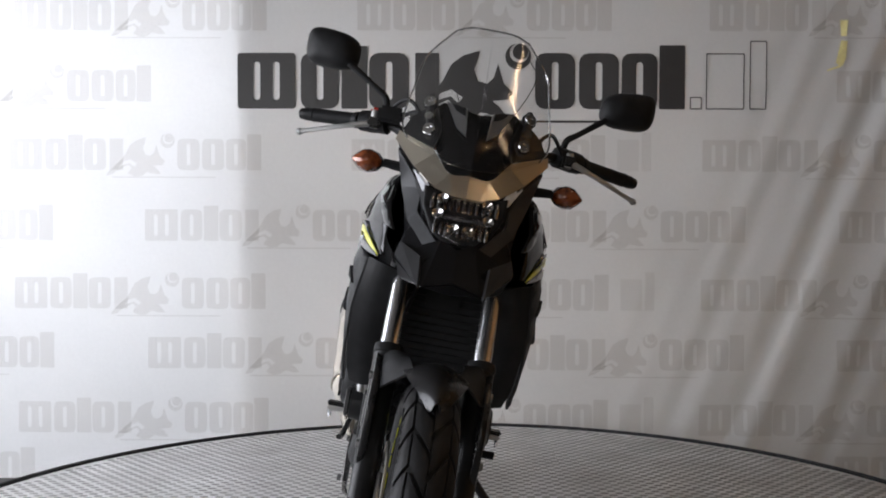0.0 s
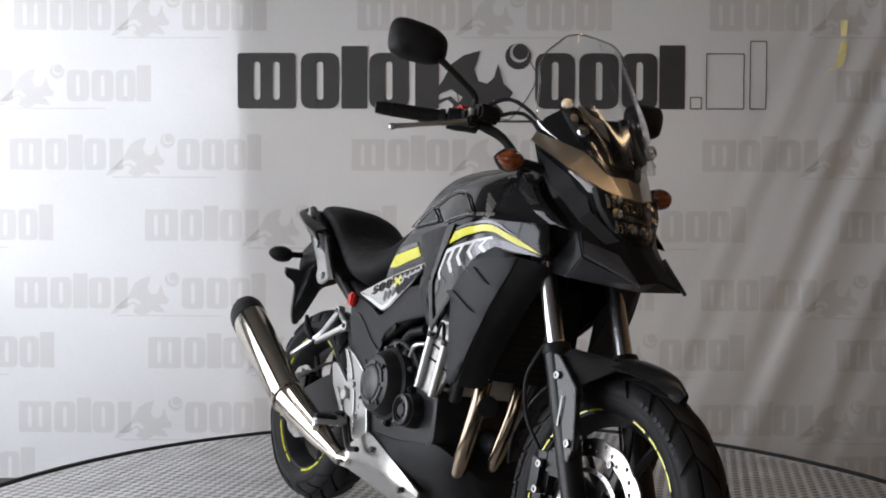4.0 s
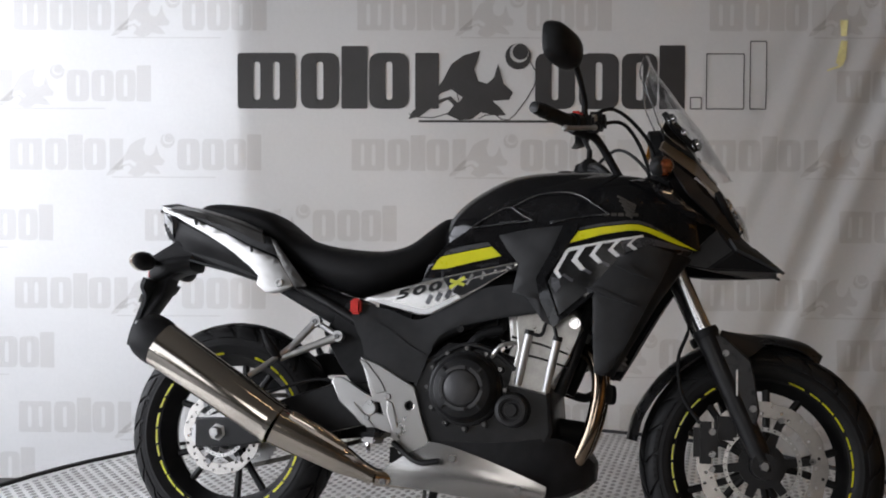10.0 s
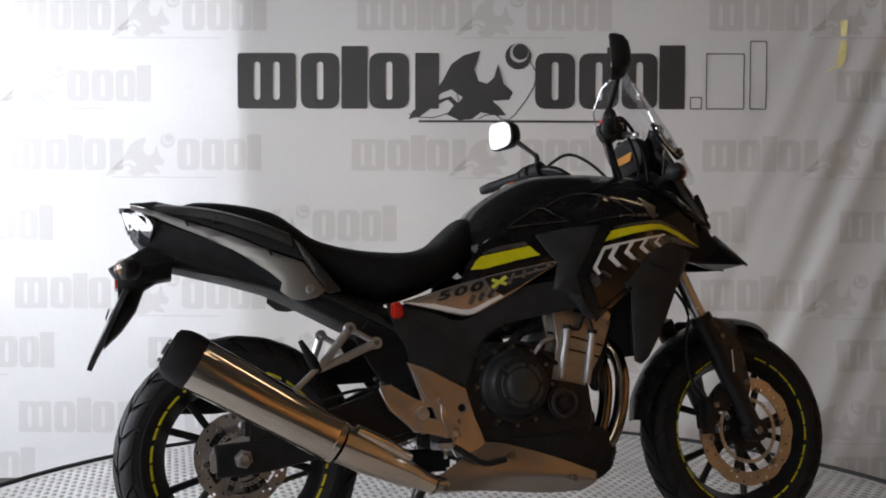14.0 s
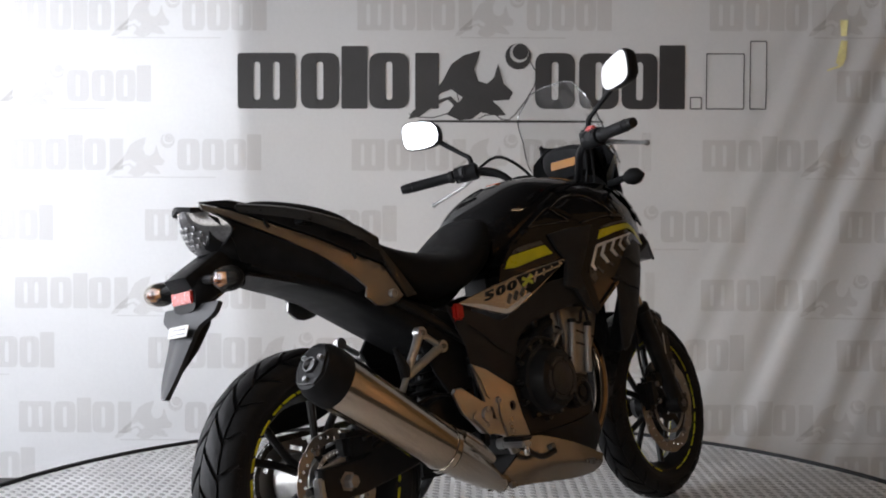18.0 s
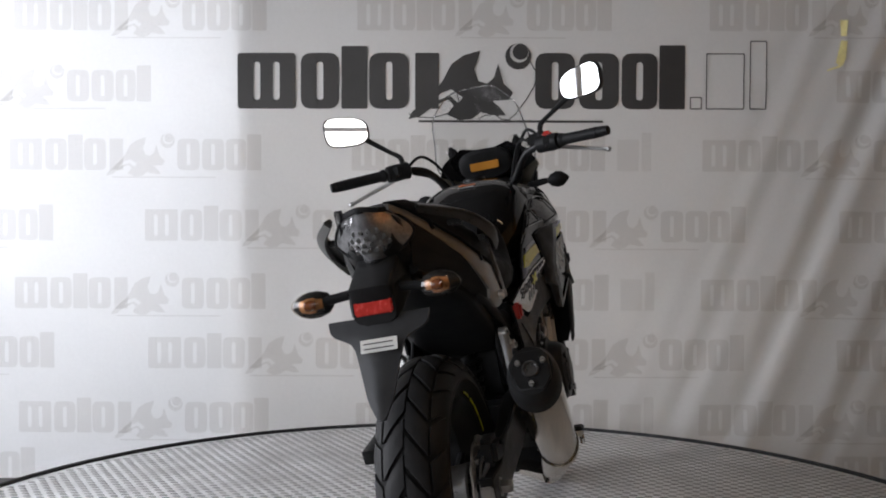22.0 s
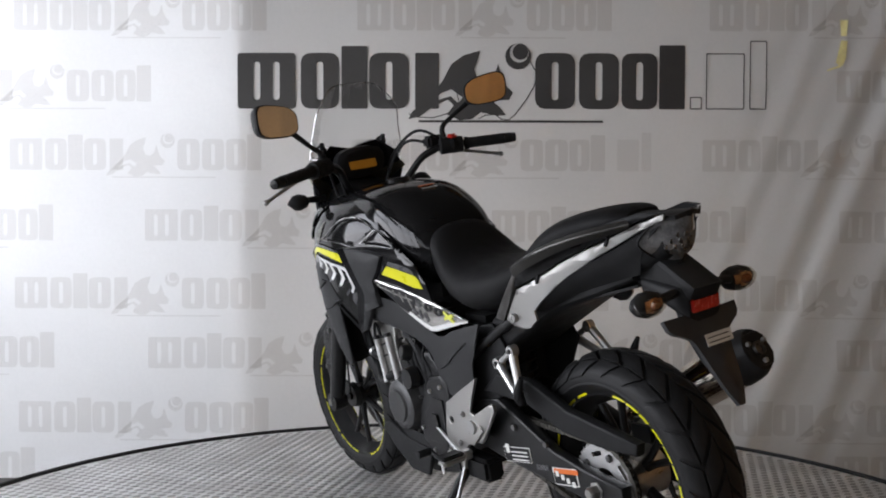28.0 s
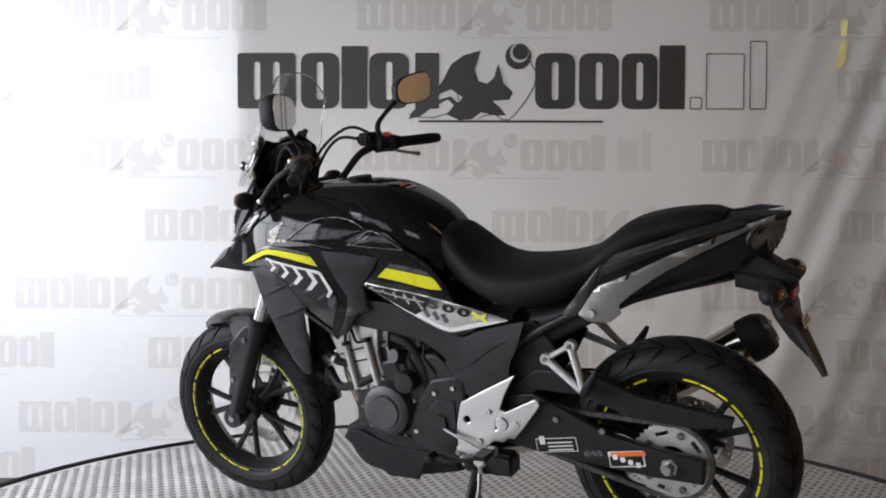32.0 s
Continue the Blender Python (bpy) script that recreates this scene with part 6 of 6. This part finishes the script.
muffler = part("muffler", loft([muffler_ring(e1.lerp(e0, f), d01, r) for f, r in ((0.0, 0.0505), (0.02, 0.052), (0.5, 0.0555), (0.98, 0.059), (1.0, 0.058))]), M_STEEL, motorcycle, "brushed stainless steel muffler")
part("end_cap", loft([muffler_ring(e0 + d01 * f, d01, r) for f, r in ((-0.004, 0.0605), (0.02, 0.0605), (0.045, 0.058), (0.066, 0.049), (0.068, 0.040), (0.060, 0.038))]), M_BLACK, muffler, "black muffler end cap")
cap_m = Matrix.Translation(e0 + d01 * 0.064) @ Matrix((Vector((0, 1, 0)), d01.cross(Vector((0, 1, 0))), d01)).transposed().to_4x4()
part("end_plate", cut_plate([[(-0.022, -0.040), (0.022, -0.040), (0.034, -0.028), (0.038, 0.018), (0.024, 0.040), (-0.024, 0.040), (-0.038, 0.018), (-0.034, -0.028)], circle(0, 0.0, 0.016, 20)], 0.012, 0.003, cap_m), M_SATIN, muffler, "dark bolted end plate")
part("outlet", turned([(0.012, 0.060), (0.014, 0.068), (0.017, 0.068), (0.018, 0.055)], e0 + d01 * 0.010, d01, 20), M_BOLT, muffler, "steel outlet rim")
for k in range(3):
    a = 2 * math.pi * k / 3 + math.pi / 2
    bolt(muffler, e0 + d01 * 0.064 + Vector((0, 1, 0)) * 0.03 * math.cos(a) + d01.cross(Vector((0, 1, 0))) * 0.032 * math.sin(a), d01, 0.006, 0.014, M_ALU)
part("band", loft([muffler_ring(e1 + d01 * f, d01, r) for f, r in ((0.0, 0.051), (0.001, 0.0545), (0.016, 0.0545), (0.017, 0.051))]), M_STEEL, muffler)
d12 = (e1 - e2).normalized()
part("muffler_cone", loft([muffler_ring(e2.lerp(e1, f), d12, r) for f, r in ((0.0, 0.022), (0.12, 0.023), (0.3, 0.034), (0.7, 0.044), (1.0, 0.0485))]), M_STEEL, muffler, "polished steel muffler cone")
part("heat_shield", tube([e2.lerp(e1, 0.35) + Vector((0.02, -0.02, 0.03)), e2.lerp(e1, 0.65) + Vector((0.022, -0.022, 0.036)), e2.lerp(e1, 0.92) + Vector((0.024, -0.02, 0.038))], [0.012, 0.017, 0.014], 12, 10), M_STEEL, muffler)
part("link_pipe", tube([(0.70, -0.02, 0.215), (0.58, -0.10, 0.215), (0.475, -0.158, 0.222)], 0.0235, 14, 12), M_STEEL, muffler)
part("muffler_hanger", tube([(0.12, -0.20, 0.47), (0.19, -0.165, 0.53), (0.22, -0.15, 0.56)], 0.008, 8), M_ALU, muffler)

# belly pan and bash plates
def belly(x, w, zt, zb):
    return [(x, -w, zt), (x, -w * 1.04, zt - (zt - zb) * 0.35), (x, -w * 0.75, zb + 0.012), (x, -w * 0.4, zb), (x, w * 0.4, zb), (x, w * 0.75, zb + 0.012), (x, w * 1.04, zt - (zt - zb) * 0.35), (x, w, zt)]
part("belly_pan", loft([belly(*r) for r in curve_points(np.array([(0.63, 0.150, 0.325, 0.205), (0.75, 0.160, 0.325, 0.185), (0.86, 0.158, 0.335, 0.178), (0.95, 0.140, 0.345, 0.185), (1.01, 0.105, 0.315, 0.21), (1.04, 0.06, 0.285, 0.235)]), 22)]), M_BLACK, motorcycle, "black belly pan")
skid = Surf([[(0.615, 0.163, 0.322), (0.68, 0.168, 0.312), (0.80, 0.170, 0.275), (0.93, 0.162, 0.225)], [(0.53, 0.163, 0.265), (0.64, 0.172, 0.255), (0.79, 0.174, 0.225), (0.925, 0.160, 0.198)], [(0.44, 0.150, 0.208), (0.60, 0.164, 0.198), (0.78, 0.160, 0.180), (0.89, 0.150, 0.178)]], -1)
sk = part("bash_plate", skid.shell(18, 10, 0.006), M_SILVER, motorcycle, "silver bash plate")
for x, z in ((0.688, 0.282), (0.86, 0.214), (0.505, 0.212)):
    bolt(sk, (x, -0.176, z), (0, -1, 0), 0.009, 0.005)
part("bash_plate", side_plate([(0.698, 0.286), (0.720, 0.240), (0.739, 0.205), (0.833, 0.205), (0.914, 0.255), (0.978, 0.305), (0.968, 0.322), (0.927, 0.330), (0.870, 0.308), (0.822, 0.295)], 0.162, 0.014, 0.004), M_BLACK, motorcycle, "black lower fairing blade")

# -- frame, swingarm and chain --
part("frame_spine", box(0.66, 1.12, -0.06, 0.06, 0.70, 0.88, 0.02), M_BLACK, motorcycle)
for s in (-1, 1):
    part("frame_tube", tube([(1.10, 0.05 * s, 0.92), (0.95, 0.12 * s, 0.73), (0.75, 0.14 * s, 0.655), (0.58, 0.14 * s, 0.56), (0.54, 0.135 * s, 0.42), (0.55, 0.13 * s, 0.30)], 0.019, 12, 36), M_SATIN, motorcycle)
    part("down_tube", tube([(1.10, 0.05 * s, 0.86), (1.03, 0.10 * s, 0.70), (0.985, 0.12 * s, 0.55), (0.95, 0.11 * s, 0.46)], 0.016, 12, 20), M_SATIN, motorcycle)
    # foot-rest plate with holes
    holes = [circle(0.563, 0.411, 0.014, 18), [(0.497, 0.381), (0.484, 0.418), (0.470, 0.420), (0.442, 0.394)]]
    plate_o = [(0.426, 0.529), (0.473, 0.513), (0.573, 0.458), (0.594, 0.384), (0.610, 0.342), (0.618, 0.318), (0.589, 0.295), (0.543, 0.288), (0.527, 0.315), (0.518, 0.340), (0.461, 0.355), (0.436, 0.358), (0.414, 0.379), (0.371, 0.416), (0.347, 0.467), (0.353, 0.475), (0.374, 0.476), (0.439, 0.437), (0.461, 0.428), (0.455, 0.448), (0.439, 0.492)]
    if s > 0:
        holes = [circle(0.562, 0.402, 0.013, 18), [(0.477, 0.408), (0.436, 0.397), (0.479, 0.375)]]
        plate_o = [(0.415, 0.535), (0.500, 0.490), (0.576, 0.448), (0.592, 0.390), (0.608, 0.332), (0.587, 0.263), (0.532, 0.266), (0.519, 0.320), (0.490, 0.345), (0.455, 0.360), (0.422, 0.362), (0.390, 0.399), (0.342, 0.462), (0.345, 0.474), (0.356, 0.475), (0.441, 0.431), (0.462, 0.440), (0.444, 0.484)]
    fp = part("footrest_plate", side_plate(plate_o, 0.158 * s, 0.012, 0.003, holes), M_REST, motorcycle, "cast aluminium foot-rest plate")
    for x, z in ((0.504, 0.432), (0.456, 0.413), (0.448, 0.374), (0.539, 0.345)) if s < 0 else ((0.492, 0.431), (0.526, 0.344)):
        bolt(fp, (x, 0.166 * s, z), (0, s, 0), 0.0085, 0.006, M_ALU)
    if s < 0:
        part("plate_flange", cut_plate([[(0.424, 0.524), (0.440, 0.519), (0.484, 0.468), (0.494, 0.446), (0.472, 0.440), (0.462, 0.450), (0.446, 0.492)]], 0.005, 0.002, side_plane(-0.1665)), M_REST, fp)
        part("plate_flange", cut_plate([[(0.505, 0.420), (0.517, 0.414), (0.548, 0.300), (0.532, 0.318), (0.505, 0.392)]], 0.005, 0.002, side_plane(-0.1665)), M_REST, fp)
    px0, pz0 = (0.485, 0.325)
    peg = part("foot_peg", box(px0 - 0.018, px0 + 0.018, min(0.19 * s, 0.262 * s), max(0.19 * s, 0.262 * s), pz0 - 0.014, pz0 + 0.002, 0.005), M_ALU, fp, "aluminium foot peg")
    part("peg_rubber", box(px0 - 0.021, px0 + 0.021, min(0.195 * s, 0.264 * s), max(0.195 * s, 0.264 * s), pz0 + 0.0025, pz0 + 0.014, 0.004), M_BLACK, peg)
    part("peg_pin", turned([(0.004, -0.024), (0.006, -0.02), (0.006, 0.0)], (px0, 0.255 * s, pz0 - 0.012), (0, 0, 1), 8), M_CHROME, peg)
    part("peg_hinge", box(px0 - 0.014, px0 + 0.014, min(0.164 * s, 0.192 * s), max(0.164 * s, 0.192 * s), pz0 - 0.016, pz0 + 0.010, 0.004), M_ALU, peg)
    # passenger peg bracket: a forked arm
    a, b, c = ((0.322, 0.136, 0.588), (0.250, 0.138, 0.629), (0.212, 0.158, 0.507)) if s > 0 else ((0.279, -0.136, 0.627), (0.346, -0.138, 0.588), (0.19, -0.158, 0.522))
    pb = part("passenger_bracket", tube([a, c], [0.012, 0.009], 10), M_ALU, motorcycle, "forked aluminium passenger peg bracket")
    part("bracket_arm", tube([b, c], [0.012, 0.009], 10), M_ALU, pb)
    part("bracket_bridge", tube([a, b], 0.008, 8), M_ALU, pb)
    for q in (a, b):
        part("bracket_eye", turned([(0.006, 0.010), (0.015, 0.010), (0.016, 0.006), (0.016, -0.010)], q, (0, s, 0), 16), M_ALU, pb)
        bolt(pb, (q[0], q[1] + 0.011 * s, q[2]), (0, s, 0), 0.007, 0.004)
    part("passenger_peg", tube([c, (c[0] - 0.02, 0.178 * s, c[2] + 0.028), (c[0] - 0.047, 0.182 * s, c[2] + 0.075)], [0.012, 0.014, 0.006], 10), M_BLACK, pb, "folded black passenger peg")
# swingarm
for s in (-1, 1):
    arm = [(0.50, 0.43), (0.49, 0.340), (0.37, 0.318), (0.06, 0.285), (-0.075, 0.280), (-0.080, 0.335), (0.05, 0.352), (0.16, 0.375), (0.30, 0.44), (0.38, 0.475), (0.45, 0.465)] if s > 0 else \
          [(0.50, 0.43), (0.49, 0.375), (0.33, 0.335), (0.06, 0.283), (-0.055, 0.275), (-0.06, 0.345), (0.06, 0.352), (0.20, 0.41), (0.35, 0.46), (0.45, 0.465)]
    sa = part("swingarm", side_plate(arm, 0.108 * s, 0.032, 0.006), M_SATIN, motorcycle, "satin black swingarm")
    part("axle_nut", turned([(0.005, 0.024), (0.013, 0.024), (0.0165, 0.018), (0.0165, 0.0), (0.024, -0.001), (0.024, -0.004)], (0.005, 0.126 * s, 0.313), (0, s, 0), 6), M_ENGINE, sa, smooth=20)
    part("adjuster", box(-0.075, -0.052, min(0.094 * s, 0.122 * s), max(0.094 * s, 0.122 * s), 0.283, 0.332, 0.004), M_ALU, sa)
part("axle", turned([(0.011, -0.12), (0.011, 0.12)], REAR, (0, 1, 0), 12), M_CHROME, motorcycle)
part("swingarm_bridge", box(0.38, 0.46, -0.11, 0.11, 0.38, 0.45, 0.015), M_SATIN, motorcycle)
rc = part("rear_caliper", box(0.01, 0.10, -0.125, -0.075, 0.355, 0.42, 0.012), M_SATIN, motorcycle, "rear brake caliper")
part("caliper_bracket", side_plate([(-0.05, 0.28), (0.06, 0.28), (0.10, 0.36), (0.02, 0.37), (-0.05, 0.35)], -0.100, 0.008, 0.002), M_ALU, rc)
# chain and sprocket
teeth = []
for k in range(82):
    a = 2 * math.pi * k / 82
    teeth.append(((0.108 if k % 2 else 0.101) * math.cos(a), (0.108 if k % 2 else 0.101) * math.sin(a)))
sprocket = part("sprocket", cut_plate([teeth, circle(0, 0, 0.045, 24), *[[(0.075 * math.cos(a + d) if r else 0.088 * math.cos(a + d), 0.075 * math.sin(a + d) if r else 0.088 * math.sin(a + d)) for r, d in ((1, -0.25), (0, -0.22), (0, 0.22), (1, 0.25))] for a in (2 * math.pi * k / 5 for k in range(5))]], 0.006, 0.001, side_plane(0.088)), M_ALU, rear_wheel, "grey steel sprocket")
for k in range(5):
    a = 2 * math.pi * (k + 0.5) / 5
    bolt(sprocket, (0.078 * math.cos(a), 0.092, 0.078 * math.sin(a)), (0, 1, 0), 0.010, 0.006)
r0, r1 = 0.104, 0.036
A, Bc = Vector((0.005, 0, 0.315)), Vector((0.60, 0, 0.405))
dirn = (Bc - A).normalized()
upn = Vector((-dirn.z, 0, dirn.x))
loop = [A + upn * r0 + (Bc + upn * r1 - A - upn * r0) * (k / 36) for k in range(37)]
loop += [Bc + r1 * (upn * math.cos(k * math.pi / 8) + dirn * math.sin(k * math.pi / 8)) for k in range(1, 8)]
loop += [Bc - upn * r1 + (A - upn * r0 - Bc + upn * r1) * (k / 36) for k in range(37)]
loop += [A + r0 * (-upn * math.cos(k * math.pi / 20) - dirn * math.sin(k * math.pi / 20)) for k in range(1, 20)]
bm = bmesh.new()
for k, p in enumerate(loop):
    q = loop[(k + 1) % len(loop)]
    ang = math.atan2(q.z - p.z, q.x - p.x)
    ln = (q - p).length
    mtx = Matrix.Translation((p + q) / 2 + Vector((0, 0.088, 0))) @ Matrix.Rotation(-ang, 4, "Y")
    for y in ((-0.007, 0.007) if k % 2 else (-0.005, 0.005)):
        bmesh.ops.create_cube(bm, size=1, matrix=mtx @ Matrix.LocRotScale((0, y, 0), None, (ln * 1.15, 0.0018, 0.013)))
    bmesh.ops.create_cube(bm, size=1, matrix=mtx @ Matrix.LocRotScale((0, 0, 0), None, (0.008, 0.014, 0.008)))
tagged(part("chain", bm, M_CHAIN, motorcycle, "dark oiled drive chain", smooth=0), kind="stuff")
part("chain_guard", side_plate([(0.42, 0.50), (0.24, 0.495), (0.10, 0.445), (-0.05, 0.433), (-0.150, 0.437), (-0.155, 0.455), (-0.05, 0.472), (0.08, 0.492), (0.22, 0.545), (0.36, 0.545)], 0.112, 0.03, 0.007), M_BLACK, motorcycle, "black chain guard")
# labels on the swingarm
def arm_label(name, cx, cz, w, h, material, parent=motorcycle):
    m4 = Matrix.Translation((cx, 0.1258, cz)) @ Matrix.Rotation(radians(8.5), 4, "Y") @ Matrix(((-1, 0, 0, 0), (0, 0, 1, 0), (0, 1, 0, 0), (0, 0, 0, 1)))
    return part(name, cut_plate([rounded(-w / 2, -h / 2, w / 2, h / 2, 0.002, 2)], 0.001, 0, m4), material, parent, smooth=0)
lab = arm_label("warning_label", 0.117, 0.3235, 0.098, 0.044, M_STICKER)
arm_label("label_field", 0.117, 0.3185, 0.092, 0.028, M_BLACK, lab).location.y = 0.0008
arm_label("label_band", 0.1125, 0.3385, 0.096, 0.012, M_STICKO, lab).location.y = 0.0012
for k in range(4):
    arm_label("pictogram", 0.085 + 0.021 * k, 0.311 + 0.0050 * k, 0.013, 0.014, M_STICKER, lab).location.y = 0.0016
lab = arm_label("information_label", 0.313, 0.3405, 0.120, 0.040, M_STICKER)
arm_label("label_field", 0.313, 0.3405, 0.116, 0.036, M_BLACK, lab).location.y = 0.0008
for k in range(3):
    arm_label("text_bar", 0.300 + 0.002 * k, 0.329 + 0.010 * k, 0.075, 0.0035, M_STICKER, lab).location.y = 0.0014
arm_label("pictogram", 0.355, 0.350, 0.016, 0.024, M_STICKER, lab).location.y = 0.0014
lab = arm_label("information_label", 0.209, 0.328, 0.052, 0.014, M_GREYG)
# shock
part("shock_spring", tube([(0.40 + 0.02 * (k / 60) + 0.033 * math.cos(k * 0.63), 0.033 * math.sin(k * 0.63), 0.46 + 0.16 * k / 60) for k in range(61)], 0.006, 6, 181), M_SATIN, motorcycle, "black shock spring")
part("shock_body", tube([(0.40, 0, 0.42), (0.42, 0, 0.68)], 0.022, 14), M_SATIN, motorcycle)
part("inner_mudguard", Surf([[(0.33, -0.09, 0.66), (0.33, 0, 0.66), (0.33, 0.09, 0.66)], [(0.20, -0.09, 0.72), (0.20, 0, 0.72), (0.20, 0.09, 0.72)], [(0.02, -0.085, 0.76), (0.02, 0, 0.76), (0.02, 0.085, 0.76)], [(-0.16, -0.06, 0.80), (-0.16, 0, 0.80), (-0.16, 0.06, 0.80)]]).shell(8, 14, 0.006), M_BLACK, motorcycle)
for s in (-1, 1):
    part("inner_cover", side_plate([(0.30, 0.60), (0.36, 0.68), (0.50, 0.66), (0.50, 0.46), (0.40, 0.45), (0.345, 0.52)], 0.112 * s, 0.010, 0.004), M_BLACK, motorcycle, "black inner side cover")
part("under_tray", loft([super_ring(x, w, zt, zb, 20, 0.4) for x, w, zt, zb in ((-0.15, 0.066, 0.86, 0.812), (-0.04, 0.092, 0.84, 0.772), (0.087, 0.105, 0.80, 0.735), (0.16, 0.108, 0.76, 0.700), (0.30, 0.110, 0.72, 0.625), (0.38, 0.105, 0.70, 0.580))]), M_BLACK, motorcycle, "black tray under the seat")
part("battery_box", box(0.42, 0.56, -0.10, 0.10, 0.46, 0.69, 0.02), M_BLACK, motorcycle)
part("helmet_hook", box(0.385, 0.415, -0.172, -0.150, 0.648, 0.690, 0.006), M_REDP, motorcycle, "red plastic tag by the seat")
part("rear_brake_line", tube([(0.06, -0.128, 0.400), (0.16, -0.138, 0.430), (0.30, -0.140, 0.470), (0.42, -0.138, 0.440), (0.458, -0.138, 0.385)], 0.0045, 8, 26), M_BLACK, motorcycle)
part("rear_reservoir", turned([(0.006, -0.022), (0.016, -0.020), (0.017, 0.016), (0.019, 0.018), (0.019, 0.028), (0.010, 0.030)], (0.470, -0.120, 0.520), (0.1, 0, 1), 16), M_BLACK, motorcycle, "small fluid reservoir")
part("reservoir_hose", tube([(0.470, -0.120, 0.498), (0.462, -0.130, 0.44), (0.460, -0.138, 0.385)], 0.0045, 8, 12), M_BLACK, motorcycle)
part("gear_rod", tube([(0.500, 0.182, 0.315), (0.57, 0.178, 0.345), (0.635, 0.170, 0.370)], 0.0045, 8, 8), M_ALU, motorcycle, "thin steel gear linkage rod")
part("gear_arm", side_plate([(0.625, 0.36), (0.645, 0.36), (0.652, 0.405), (0.630, 0.405)], 0.170, 0.008, 0.002), M_SATIN, motorcycle)
part("toe_rubber", turned([(0.006, -0.022), (0.0115, -0.020), (0.0115, 0.020), (0.006, 0.022)], (0.66, 0.215, 0.30), (0, 1, 0), 12), M_BLACK, motorcycle)
part("stand_switch", box(0.545, 0.585, 0.150, 0.168, 0.255, 0.285, 0.004), M_BLACK, motorcycle)
for k in range(3):
    part("swingarm_bolt", turned([(0.004, 0.006), (0.008, 0.006), (0.009, 0.003), (0.009, -0.004)], (0.18 + 0.13 * k, 0.1258, 0.395 + 0.02 * k), (0, 1, 0), 10), M_BOLT, motorcycle)
part("swingarm_pivot", turned([(0.006, 0.012), (0.017, 0.012), (0.020, 0.006), (0.020, -0.010)], (0.455, 0.158, 0.400), (0, 1, 0), 18), M_ALU, motorcycle)
part("swingarm_pivot", turned([(0.006, 0.012), (0.017, 0.012), (0.020, 0.006), (0.020, -0.010)], (0.455, -0.158, 0.400), (0, -1, 0), 18), M_ALU, motorcycle)
for s in (-1, 1):
    part("peg_spring", tube([(0.487 + 0.010 * math.cos(k * 0.9), s * (0.176 + 0.002 * k), 0.322 + 0.010 * math.sin(k * 0.9)) for k in range(12)], 0.0016, 5, 40), M_ALU, motorcycle)
    part("heel_guard", side_plate([(0.400, 0.400), (0.452, 0.350), (0.470, 0.352), (0.412, 0.412)], 0.168 * s, 0.004, 0.001), M_REST, motorcycle)
# brake pedal and gear lever
part("brake_pedal", tube([(0.53, -0.185, 0.315), (0.60, -0.20, 0.27), (0.66, -0.205, 0.275)], 0.008, 10), M_SATIN, motorcycle)
part("master_cylinder", box(0.445, 0.475, -0.150, -0.126, 0.315, 0.385, 0.006), M_SATIN, motorcycle)
part("gear_lever", tube([(0.52, 0.175, 0.30), (0.60, 0.19, 0.285), (0.66, 0.195, 0.30), (0.66, 0.235, 0.30)], 0.007, 10), M_SATIN, motorcycle)
part("stand_bracket", box(0.44, 0.60, 0.09, 0.15, 0.235, 0.30, 0.01), M_SATIN, motorcycle)
wf = STAND @ Vector((0.50, 0.33, 0.0))
wf.z = 0.012
lf = STAND.inverted() @ wf
stand = part("side_stand", tube([(0.55, 0.14, 0.262), tuple(Vector((0.55, 0.14, 0.262)).lerp(lf, 0.5) + Vector((0.02, 0, 0))), tuple(lf)], [0.015, 0.013, 0.012], 12, 10), M_SATIN, motorcycle, "black side stand")
part("stand_foot", box(lf.x - 0.03, lf.x + 0.03, lf.y - 0.022, lf.y + 0.022, lf.z - 0.010, lf.z - 0.002, 0.003), M_SATIN, stand).rotation_euler = (0, 0, 0)
part("stand_spring", tube([(0.535, 0.158, 0.27), (0.515, 0.235, 0.14)], 0.006, 8), M_BOLT, stand)


def motions():
    """The plate turns at a steady pace and carries the machine round."""
    rows_t, rows_b = [], []
    for k in range(0, 33):
        a = TURN(k)
        rows_t.append((k, pose(0, 0, 0, 0, 0, a)))
        rows_b.append((k, pose(0, 0, 0, 0, 0, a) @ STAND))
    walk(turntable, rows_t)
    walk(motorcycle, rows_b)


motions()
